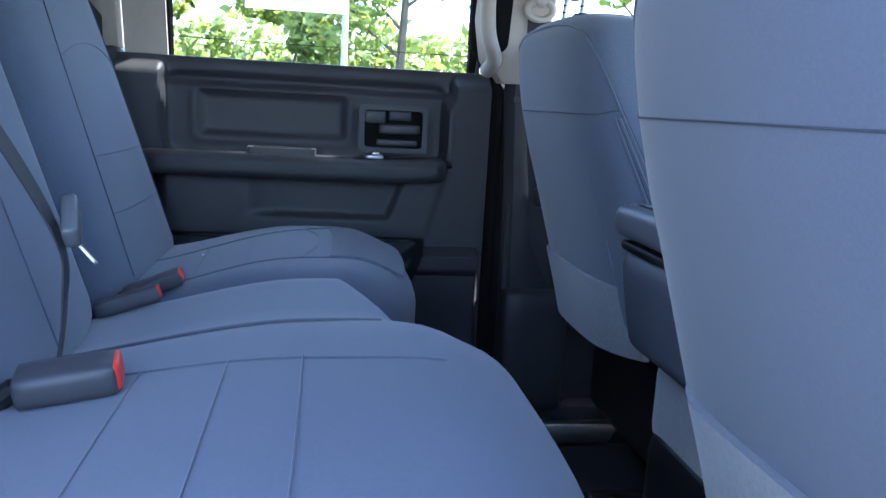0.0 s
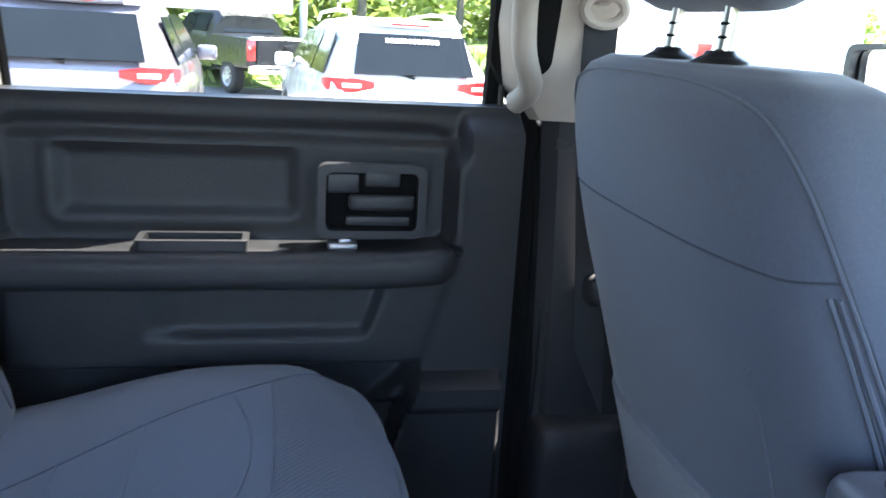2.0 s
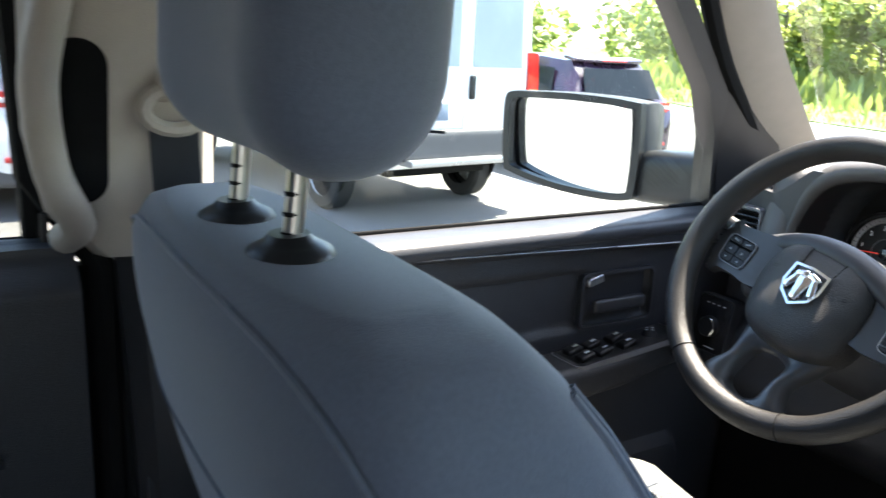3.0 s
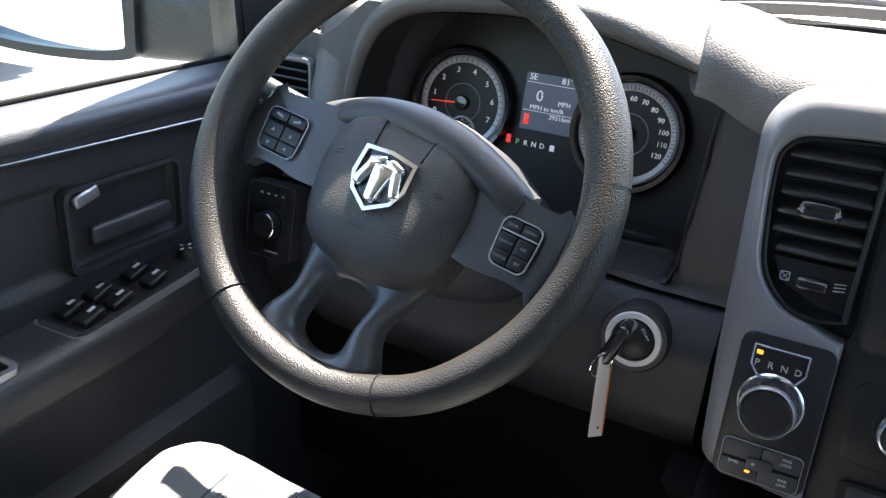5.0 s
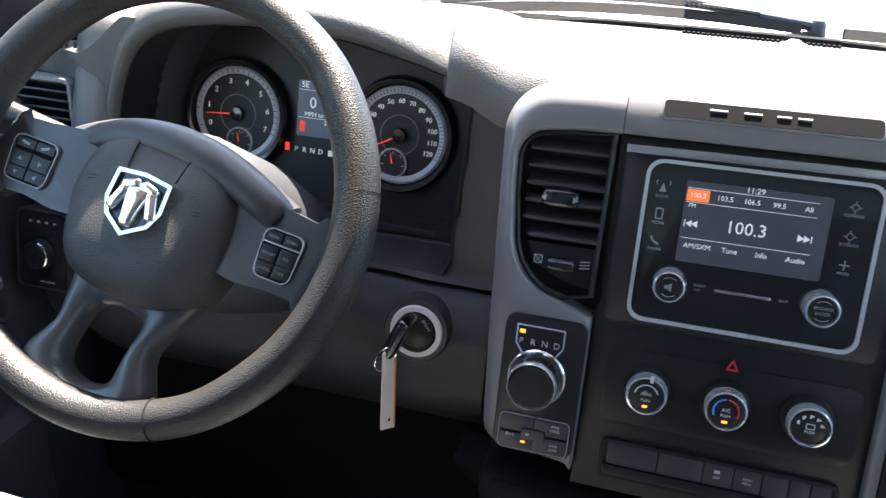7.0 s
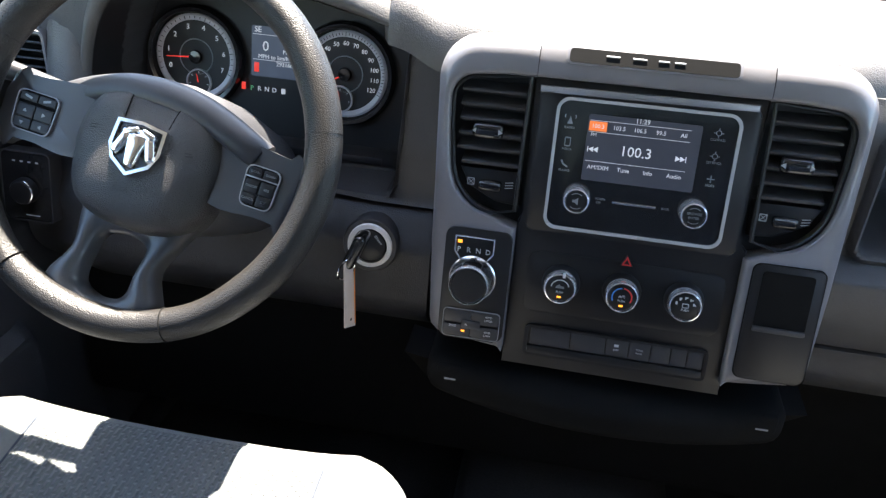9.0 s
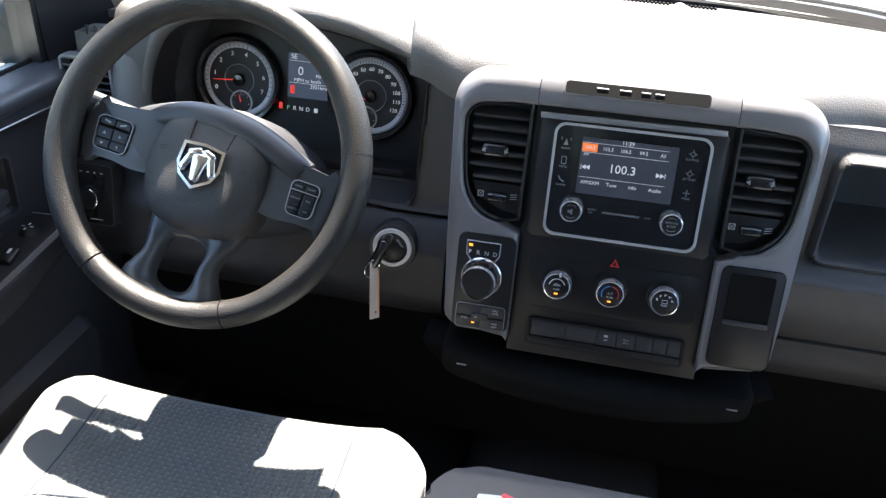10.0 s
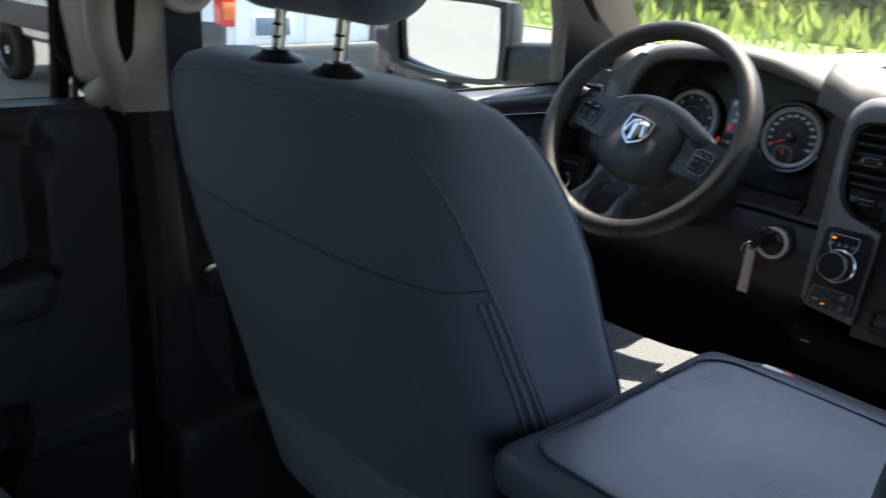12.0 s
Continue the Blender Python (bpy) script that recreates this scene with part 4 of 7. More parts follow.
for edge in (far_y, near_y):
    part("seam", tube([ltop(-1.34 + 0.43 * i / 24, edge(-1.34 + 0.43 * i / 24)) for i in range(25)], 0.0011, 6), SEAM_SOFT, lt)
for x0, bow in ((-1.235, 0.0), (-1.155, 0.0), (-1.065, 0.028)):
    part("seam", tube([ltop(x0 + bow * math.sin(math.pi * j / 14), near_y(x0) + (far_y(x0) - near_y(x0)) * j / 14) for j in range(15)], 0.0010, 6), SEAM_SOFT, lt)
part("insert", relief(-1.015, -0.885, 0, 1, 12, 24, lambda u, v: ltop(u, near_y(u) + 0.01 + (far_y(u) - near_y(u) - 0.02) * v) + Vector((0, 0, 0.0012)), (0, 0, -0.006)), CLOTH_INSERT, lt, "ribbed cloth thigh panel")
part("lint", softbox(0.004, 0.004, 0.002, 0.001, 4, m=place(-1.235, 0.36, 1.0835)), PAPER, lt, "speck of white lint")
rt, rtop = bench_cushion("rear_bench_seat", "wide blue-grey cloth rear bench seat by the open doorway", -0.725, 0.212, -0.800, (-0.13,))
part("seam", tube([rtop(-1.35 + 0.40 * i / 24, -0.135 - 0.02 * math.sin(math.pi * i / 24)) for i in range(25)], 0.0022, 6), CLOTH_SIDE, rt, "pale stitched seam")
part("seam", tube([rtop(-1.35 + 0.44 * i / 24, -0.60) for i in range(25)], 0.0010, 6), CLOTH, rt)
part("seam", tube([rtop(-1.05, -0.43 + 0.15 * j / 6) for j in range(-6, 7)], 0.0010, 6), CLOTH, rt)
part("seam", tube([rtop(-1.35 + 0.44 * i / 24, -0.29) for i in range(25)], 0.0010, 6), CLOTH, rt)
for x in (-1.20, -1.12):
    part("seam", tube([rtop(x, -0.43 + 0.14 * j / 6) for j in range(-6, 7)], 0.0009, 6), CLOTH, rt)
single("bench_riser", span(-1.42, -0.98, -0.70, 0.70, FLOOR, 0.91, 0.02), DARKEST, "dark carpeted box under the rear bench", "seat base")


def bench_back(t, y0, y1):
    w = y1 - y0

    def bend(p):
        q = p.copy()
        v = p.y / (w / 2)
        q.x += -0.33 * (p.z + 0.30) + (0.020 * (1 - abs(v) ** 2.5) if p.x > 0 else 0) - 0.05 * ss(0.18, 0.33, p.z) ** 2
        q.x -= 0.03 * abs(v) ** 4 * (1 if p.x > 0 else 0)
        q.y *= 1 - 0.16 * ss(0.0, 0.33, p.z) ** 1.5
        return q

    c = place(-1.418, (y0 + y1) / 2, 1.335)
    part("backrest", softbox(0.17, w, 0.66, 0.06, 26, bend, c), CLOTH, t, angle=70)

    def on(y, z):
        return c @ (bend(Vector((0.085, y - (y0 + y1) / 2, z - 1.335))) + Vector((0.0008, 0, 0)))

    return t, on


t, on = bench_back(lt, 0.18, 0.735)
for s in (1, -1):
    part("seam", tube([on(0.457 + s * (0.175 - 0.03 * i / 20), 1.06 + 0.50 * i / 20) for i in range(21)], 0.0012, 6), SEAM_SOFT, t)
for z in (1.16, 1.25):
    part("seam", tube([on(0.457 + 0.168 * j / 8, z) for j in range(-8, 9)], 0.0010, 6), SEAM_SOFT, t)
part("seam", tube([on(0.457 + 0.155 * j / 8, 1.40 + 0.03 * (1 - (j / 8) ** 2)) for j in range(-8, 9)], 0.0012, 6), SEAM_SOFT, t)
t, on = bench_back(rt, -0.735, 0.172)
for y in (-0.60, -0.29, -0.12):
    part("seam", tube([on(y, 1.06 + 0.50 * i / 20) for i in range(21)], 0.0012, 6), SEAM_SOFT, t)
for z in (1.16, 1.25):
    part("seam", tube([on(-0.445 + 0.155 * j / 8, z) for j in range(-8, 9)], 0.0010, 6), SEAM_SOFT, t)


# buckles standing out of the bench
def buckle(m, label, red=True):
    t = thing("belt_buckle", label, "seat belt buckle", m.translation, "rear belt buckles")
    b = part("body", softbox(0.092, 0.036, 0.024, 0.007, 8, m=m), surface("grey buckle plastic", (0.055, 0.055, 0.062), 0.5, var=0.1) if "grey buckle plastic" not in bpy.data.materials else bpy.data.materials["grey buckle plastic"], t)
    if red:
        part("button", softbox(0.010, 0.029, 0.019, 0.003, 6, m=m @ place(0.0435 if "bright" in label else 0.0418, 0, 0.001)), RED, b, "red release button")
    part("stalk", tube([m @ Vector((-0.045, 0, 0)), m @ Vector((-0.09, 0, -0.02)), m @ Vector((-0.12, 0, -0.05))], 0.010, 8), BLACK, t)
    return t


buckle(place(-1.288, 0.212, 1.062, 4, -22, 4), "grey belt buckle lying on the rear bench")
buckle(place(-1.308, 0.136, 1.056, -6, -18, 8), "grey belt buckle lying on the rear bench")
buckle(place(-1.250, -0.338, 1.106, 8, -8, 8) @ Matrix.Scale(1.25, 4) @ Matrix.Scale(0.74, 4, (1, 0, 0)), "black belt buckle with a bright red button on the rear bench")
rb = belt("rear_seat_belt", "dark rear seat belt with a hanging steel tongue", [(-1.47, -0.47, 1.62), (-1.36, -0.36, 1.42), (-1.285, -0.265, 1.235), (-1.275, -0.262, 1.15), (-1.29, -0.27, 1.04)], 0.042, (1, 0.2, 0.25), (-1.3, -0.27, 1.05))
part("tongue_grip", softbox(0.016, 0.056, 0.024, 0.005, 8, m=place(-1.270, -0.250, 1.232, 32, -10, 10)), surface("grey belt tongue", (0.10, 0.105, 0.115), 0.45), rb, "grey tongue grip")
part("tongue_plate", prism(rrect(0, 0, 0.008, 0.019, 0.003), -0.0012, 0.0012, place(-1.266, -0.226, 1.200, 50, 10, 100)), STEEL, rb, "steel tongue plate")
cb = belt("rear_shoulder_belt", "dark shoulder belt running down the rear pillar", [(-1.535, 0.775, 1.78), (-1.53, 0.795, 1.55), (-1.525, 0.80, 1.30), (-1.52, 0.80, 1.05)], 0.047, (0.3, -1, 0), (-1.53, 0.79, 1.05))

# ---- dash ----
def poly_sdf(u, v, pts):
    """Signed distance to a closed outline; negative inside."""
    d, inside = 1e9, False
    j = len(pts) - 1
    for i in range(len(pts)):
        (ax, ay), (bx, by) = pts[i], pts[j]
        ex, ey, wx, wy = bx - ax, by - ay, u - ax, v - ay
        t = max(0.0, min(1.0, (wx * ex + wy * ey) / (ex * ex + ey * ey + 1e-12)))
        d = min(d, math.hypot(wx - ex * t, wy - ey * t))
        if (ay > v) != (by > v) and u < (bx - ax) * (v - ay) / (by - ay) + ax:
            inside = not inside
        j = i
    return -d if inside else d


DASH = thing("dashboard", "charcoal dashboard with a grained top and an instrument hood", "dashboard", (0.5, 0, 1.0), kind="structure")
HOLE = [(0.700, 1.255), (0.716, 1.33), (0.700, 1.405), (0.672, 1.452), (0.625, 1.476), (0.54, 1.486), (0.45, 1.485), (0.37, 1.472), (0.288, 1.447), (0.283, 1.40), (0.290, 1.30), (0.296, 1.242), (0.33, 1.236), (0.55, 1.236), (0.66, 1.238)]
HOLE = [(0.15 + 0.934 * (y - 0.15), 1.61 - 0.934 * (1.61 - z)) for y, z in HOLE]
HOLE = [(p.x, p.y) for p in curve_pts([(y, z, 0) for y, z in HOLE + HOLE[:1]], 3)[:-1]]


def dash_top_z(x, y):
    z = 1.462 + 0.040 * ss(0.80, 0.40, x) * ss(0.50, 0.28, y) - 0.010 * ss(0.6, 1.0, x) - 0.05 * ss(0.70, 0.86, abs(y)) * ss(0.2, 0.6, x) * 0.4
    hood = (0.35 * ss(0.225, 0.29, y) + 0.65 * ss(0.27, 0.50, y)) * ss(0.725, 0.63, y)
    z += (0.052 * hood) * ss(0.85, 0.45, x)
    z -= 0.006 * ss(0.40, 0.33, x) * (1 - hood)
    return z


def dash_top_at(x, y):
    lip = 0.302 + 0.016 * ss(0.2, 0.28, abs(y)) + 0.012 * ss(0.30, 0.60, y) + 0.12 * ss(0.29, 0.335, y)
    xx = lip + 0.74 * ((x - 0.30) / 0.74) ** 1.5 * (0.95 - 0.34 * abs(y / 0.8) ** 2.6 - lip) / 0.74
    return Vector((xx, y, dash_top_z(xx, y) - 0.055 * ss(0.36, 0.33, y) * (1 - math.sqrt(max(0.0, 1 - max(0.0, min(1.0, (lip + 0.055 - xx) / 0.055)) ** 2)))))


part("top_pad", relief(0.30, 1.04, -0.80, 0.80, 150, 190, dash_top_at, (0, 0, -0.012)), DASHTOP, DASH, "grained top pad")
rear = [(0.95 - 0.34 * abs(y / 0.8) ** 2.6 - 0.012, y, dash_top_z(0.93, y)) for y in [-0.78 + 0.06 * i for i in range(27)]]
part("glass_seal", loft([[(x + dx, y, z + dz) for dx, dz in ((-0.006, -0.004), (-0.005, 0.006), (0.0, 0.009), (0.008, 0.008), (0.008, -0.004))] for x, y, z in rear]), DARKEST, DASH, "black seal along the foot of the glass")
part("defroster_grille", span(0.912, 0.936, -0.155, 0.075, dash_top_z(0.92, 0) - 0.004, dash_top_z(0.92, 0) + 0.010, 0.002), DARKEST, DASH, "black comb-edged defroster grille")
for i in range(32):
    part("tooth", span(0.900, 0.914, -0.153 + 0.00725 * i, -0.149 + 0.00725 * i, dash_top_z(0.92, 0) - 0.003, dash_top_z(0.92, 0) + 0.004), DARKEST, DASH)
part("sun_sensor", lathe([(0, 0.009), (0.007, 0.008), (0.012, 0.004), (0.020, 0.002), (0.022, -0.002)], 20, place(0.885, -0.085, dash_top_z(0.885, -0.085))), surface("pale sensor plastic", (0.55, 0.55, 0.53), 0.35), DASH, "pale sensor dome")
part("defroster", span(0.745, 0.749, -0.14, 0.0, dash_top_z(0.747, -0.07) - 0.006, dash_top_z(0.747, -0.07) + 0.0012), CHARCOAL, DASH, "thin defroster slot")


def dash_face_at(y, z):
    d = poly_sdf(y, z, HOLE)
    x = 0.329 - 0.039 * ss(1.26, 1.20, z) - 0.02 * ss(1.18, 1.05, z) + 0.26 * ss(1.15, 0.90, z)
    x += 0.03 * ss(0.70, 0.78, y)
    x -= 0.012 * ss(0.36, 0.30, y) * ss(1.27, 1.235, z) * ss(1.06, 1.13, z)
    x += 0.175 * ss(0.003, -0.008, d)
    return Vector((x, y, min(z, dash_top_z(0.36, y) - 0.012 - 0.030 * ss(0.37, 0.33, y))))


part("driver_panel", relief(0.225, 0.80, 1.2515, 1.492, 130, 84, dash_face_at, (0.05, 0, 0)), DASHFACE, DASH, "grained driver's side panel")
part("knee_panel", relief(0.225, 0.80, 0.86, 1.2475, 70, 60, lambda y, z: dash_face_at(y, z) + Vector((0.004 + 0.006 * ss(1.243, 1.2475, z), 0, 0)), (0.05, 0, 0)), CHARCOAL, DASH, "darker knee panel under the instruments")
lip_path = HOLE[2:36]
lip_rings = []
for i, (y, z) in enumerate(lip_path):
    (ya, za), (yb, zb) = lip_path[max(i - 1, 0)], lip_path[min(i + 1, len(lip_path) - 1)]
    ln = math.hypot(yb - ya, zb - za)
    ny, nz = -(zb - za) / ln, (yb - ya) / ln
    if nz * (z - 1.36) + ny * (y - 0.47) < 0:
        ny, nz = -ny, -nz
    k = (0.35 + 0.65 * max(0.0, nz)) * (0.40 + 0.60 * ss(0.27, 0.40, y))
    lip_rings.append([(x, y + ny * o * k, z + nz * o * k) for x, o in ((0.342, -0.0010), (0.334, 0.0005), (0.328, 0.004), (0.323, 0.012), (0.325, 0.021), (0.336, 0.029), (0.37, 0.033), (0.46, 0.025), (0.54, 0.015))])
    rise = ss(0.15, 0.55, nz)
    for j, w in ((5, 0.25), (6, 0.72), (7, 1.0), (8, 1.0)):
        px, py, pz = lip_rings[-1][j]
        top = dash_top_z(max(px, 0.42), py) + (0.0015 if j < 8 else -0.004)
        lip_rings[-1][j] = (px, py, pz + rise * w * max(0.0, top - pz))
part("hood_inner", loft([[(x, y + (0.47 - y) * o, z + (1.36 - z) * o) for x, o in ((0.334, 0.004), (0.37, 0.008), (0.470, 0.012))] for y, z in lip_path], closed=False), BLACK, DASH, "black inside of the hood", angle=80)
part("hood_lip", loft(lip_rings, closed=False), DASHTOP, DASH, "rounded grained lip of the instrument hood", angle=80)


def dash_right_at(y, z):
    x = 0.290 + 0.02 * ss(1.42, 1.47, z)
    d = rr_sdf(y, z, -0.50, 1.352, 0.247, 0.064, 0.012)
    x += 0.150 * ss(0.002, -0.014, d)
    x -= 0.012 * ss(0.014, 0.006, d) * ss(-0.004, 0.004, d)
    x -= 0.035 * ss(1.282, 1.262, z) - 0.030 * ss(1.24, 1.12, z)
    x += 0.010 * ss(0.003, 0.0, abs(z - 1.165))
    x += 0.26 * ss(1.13, 0.90, z)
    return Vector((x, y, z))


part("passenger_panel", relief(-0.80, -0.195, 0.86, 1.456, 160, 190, dash_right_at, (0.05, 0, 0)), DASHFACE, DASH, "grained passenger panel with an open bin")
# black block and firewall: foot-well shade put into their colour
part("knee_shade", span(0.38, 0.9, -0.80, 0.80, 0.80, 1.20, 0.02), DARKEST, DASH)
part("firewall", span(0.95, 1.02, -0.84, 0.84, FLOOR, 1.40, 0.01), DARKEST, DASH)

# outboard air vent
VL = thing("side_vent", "black louvred side air vent beside the instrument hood", "air vent", (0.36, 0.765, 1.35))
part("frame", ringplate(rrect(0.0, 0.0, 0.040, 0.034, 0.008), rrect(0.0, 0.0, 0.0365, 0.0305, 0.006), -0.01, 0.010, Matrix(((0, 0, -1, 0.338), (-1, 0, 0, 0.772), (0, 1, 0, 1.382), (0, 0, 0, 1)))), GRAPHITE, VL, "grey vent frame")
for i in range(6):
    part("slat", rbox(0.020, 0.070, 0.003, 0.001, m=place(0.338, 0.772, 1.356 + 0.0105 * i, 0, 18, 0)), BLACK, VL)
# black plate behind the slats paints the vent's inner shade
part("hollow", span(0.348, 0.356, 0.735, 0.808, 1.350, 1.414), DARKEST, VL)
part("shoulder", softbox(0.15, 0.062, 0.22, 0.028, 12, lambda p: p + Vector((0.3 * p.z, 0.10 * p.x, 0)), place(0.392, 0.712, 1.385)), DASHTOP, VL, "grained shoulder of the dash", angle=60)
for i in range(5):
    part("slat", rbox(0.036, 0.004, 0.014, 0.001, m=place(0.375, 0.738 + 0.0125 * i, 1.440, 0, 20, 25)), BLACK, VL)

# ---- instruments ----
IC = thing("instrument_cluster", "instrument cluster with two white-ringed dials and a display", "gauge", (0.44, 0.47, 1.37))
# u to the driver's right, v up, w towards the driver


def cm(y, z, w=0.0):
    return Matrix.Translation((0.460 - w + 0.162 * (z - 1.37), y, z)) @ Matrix(((0, 0.16, -0.987, 0), (-1, 0, 0, 0), (0, 0.987, 0.16, 0), (0, 0, 0, 1)))


part("back_panel", prism([(-y * 1.04 + 0.02, (z - 1.36) * 1.04) for y, z in HOLE][::-1], -0.004, 0.0, cm(0, 1.36, -0.006)), DIAL, IC, "black instrument panel")
part("lower_lip", softbox(0.07, 0.40, 0.026, 0.010, 8, m=place(0.425, 0.493, 1.255)), CHARCOAL_FINE, IC)
part("lip_line", rbox(0.004, 0.17, 0.010, 0.002, m=place(0.392, 0.40, 1.274)), CHARCOAL_FINE, IC)


def dial(y, z, marks, needle, small_y):
    m = cm(y, z, 0.0)
    R = 0.058
    d = part("dial", lathe([(0, 0.001), (R - 0.009, 0.001)], 40, m), DIAL, IC, "black dial")
    part("dial_ring", lathe([(R - 0.009, 0.0012), (R - 0.0085, 0.003), (R - 0.003, 0.004), (R, 0.002), (R, -0.002)], 48, m), DIALRING, d, "silver dial ring")
    part("outer_ring", lathe([(R + 0.001, 0.0), (R + 0.003, 0.010), (R + 0.008, 0.011), (R + 0.012, 0.0)], 48, m), GLOSS, d)
    part("inner_ring", lathe([(0.0230, 0.001), (0.0235, 0.0022), (0.0242, 0.0022), (0.0247, 0.001)], 36, m), DIM, d)
    for i, (txt, a) in enumerate(marks):
        a = radians(a)
        r = R - 0.0175
        part("numeral", lettering(txt, 0.0098 if len(txt) < 2 else 0.0082, m @ place(r * math.sin(a), r * math.cos(a), 0.0016)), LIT, d)
    n = len(marks)
    a0, a1 = marks[0][1], marks[-1][1]
    for i in range(4 * (n - 1) + 1):
        a = radians(a0 + (a1 - a0) * i / (4 * (n - 1)))
        part("tick", rbox(0.0007, 0.005 if i % 4 == 0 else 0.003, 0.0006, m=m @ place((R - 0.0052) * math.sin(a), (R - 0.0052) * math.cos(a), 0.0042, 0, 0, -math.degrees(a))), DARKEST, d)
    a = radians(needle)
    part("needle", prism([(-0.0011, 0.0), (0.0011, 0.0), (0.0004, R - 0.016), (-0.0004, R - 0.016)], 0.004, 0.0052, m @ place(0, 0, 0, 0, 0, -needle)), LIT_RED, d, "red needle")
    part("needle_hub", lathe([(0, 0.008), (0.008, 0.0075), (0.0095, 0.004)], 24, m), GLOSS, d)
    ms = m @ place(small_y, -0.034, 0)
    part("small_dial", lathe([(0, 0.0022), (0.016, 0.0022)], 28, ms), DIAL, d)
    part("small_ring", lathe([(0.0160, 0.001), (0.0165, 0.0044), (0.0178, 0.0044), (0.0185, 0.001)], 32, ms), DIALRING, d)
    part("small_needle", prism([(-0.0008, 0.0), (0.0008, 0.0), (0.0003, 0.0115), (-0.0003, 0.0115)], 0.0046, 0.0055, ms @ place(0, 0, 0, 0, 0, 12)), LIT_RED, d)
    for k in range(5):
        a = radians(-100 + 50 * k)
        part("tick", rbox(0.0006, 0.0026, 0.0005, m=ms @ place(0.0132 * math.sin(a), 0.0132 * math.cos(a), 0.0027, 0, 0, -math.degrees(a))), LIT, d)


dial(0.596, 1.3645, [(str(i), -112 + 32 * i) for i in range(8)], -94, 0.004)
dial(0.384, 1.3645, [(str(10 * i), -118 + 19.5 * i) for i in range(13)][::1], -118, -0.006)
lm = cm(0.482, 1.382, 0.002)
lcd = part("display", prism(rrect(0, 0, 0.0340, 0.0335, 0.002), -0.002, 0.0, lm), LCD, IC, "blue-grey display")
part("readout", join(lettering("SE", 0.0105, lm @ place(-0.025, 0.0285, 0.0003)), lettering("81\u00b0F", 0.0105, lm @ place(0.020, 0.0285, 0.0003))), LIT, lcd)
part("rule", rbox(0.064, 0.0006, 0.0004, m=lm @ place(0, 0.0225, 0.0004)), LIT, lcd)
part("readout", join(lettering("0", 0.019, lm @ place(-0.014, 0.007, 0.0003)), lettering("MPH", 0.0078, lm @ place(0.018, 0.002, 0.0003)), lettering("MPH to km/h", 0.0078, lm @ place(-0.003, -0.0065, 0.0003)), lettering("29316mi", 0.0078, lm @ place(0.015, -0.0150, 0.0003))), LIT, lcd)
part("rule", rbox(0.064, 0.0006, 0.0004, m=lm @ place(0, -0.0108, 0.0004)), LIT, lcd)
part("warning_mark", rbox(0.007, 0.013, 0.0005, 0.001, m=lm @ place(-0.0265, -0.0215, 0.0004)), LIT_RED, lcd)
for i, (ch, mm) in enumerate((("P", LIT_GREEN), ("R", LIT), ("N", LIT), ("D", LIT))):
    part("gear_letter", lettering(ch, 0.009, cm(0.515 - 0.0107 * i, 1.332, 0.002)), mm, IC)
part("seat_belt_lamp", rbox(0.006, 0.010, 0.0005, 0.001, m=cm(0.527, 1.334, 0.002)), LIT_RED, IC)
part("gear_mark", rbox(0.006, 0.007, 0.0005, 0.001, m=cm(0.470, 1.332, 0.002)), LIT, IC)

# ---- centre stack: u to the right, v up its face, w out to the cab ----
TILT = radians(12.9)
SM = Matrix.Translation((0.2366, 0.0005, 1.3069)) @ pose(0, 0, 0, 0, 0, -2.1) @ Matrix(((0, math.sin(TILT), -math.cos(TILT), 0), (-1, 0, 0, 0), (0, math.cos(TILT), math.sin(TILT), 0), (0, 0, 0, 1))) @ pose(0, 0, 0, 0, 0, 1.3)
CS = thing("centre_stack", "centre stack with graphite surround, black face and chrome-ringed controls", "console", (0.25, 0, 1.1), kind="structure")
part("body", prism([(-0.205, -0.16), (0.215, -0.15), (0.222, 0.13), (0.18, 0.182), (-0.18, 0.182), (-0.222, 0.13)], -0.07, -0.022, SM), BLACK, CS)
part("face", prism([(-0.122, -0.182), (0.125, -0.182), (0.125, -0.012), (0.112, 0.0), (0.120, 0.148), (-0.122, 0.148), (-0.114, 0.0), (-0.122, -0.012)], -0.03, 0.0, SM, 0.003), BLACK, CS, "black satin face")


def arc(cu, cv, r, a0, a1, n=6):
    return [(cu + r * math.cos(radians(a0 + (a1 - a0) * i / n)), cv + r * math.sin(radians(a0 + (a1 - a0) * i / n))) for i in range(n + 1)]


def resample(pts, n):
    """n points at even steps along a path, its last point left out."""
    d = [0.0]
    for (a, b), (c, e) in zip(pts, pts[1:]):
        d.append(d[-1] + math.hypot(c - a, e - b))
    out, k = [], 0
    for i in range(n):
        t = d[-1] * i / n
        while d[k + 1] < t:
            k += 1
        f = (t - d[k]) / (d[k + 1] - d[k] + 1e-12)
        out.append((pts[k][0] + (pts[k + 1][0] - pts[k][0]) * f, pts[k][1] + (pts[k + 1][1] - pts[k][1]) * f))
    return out


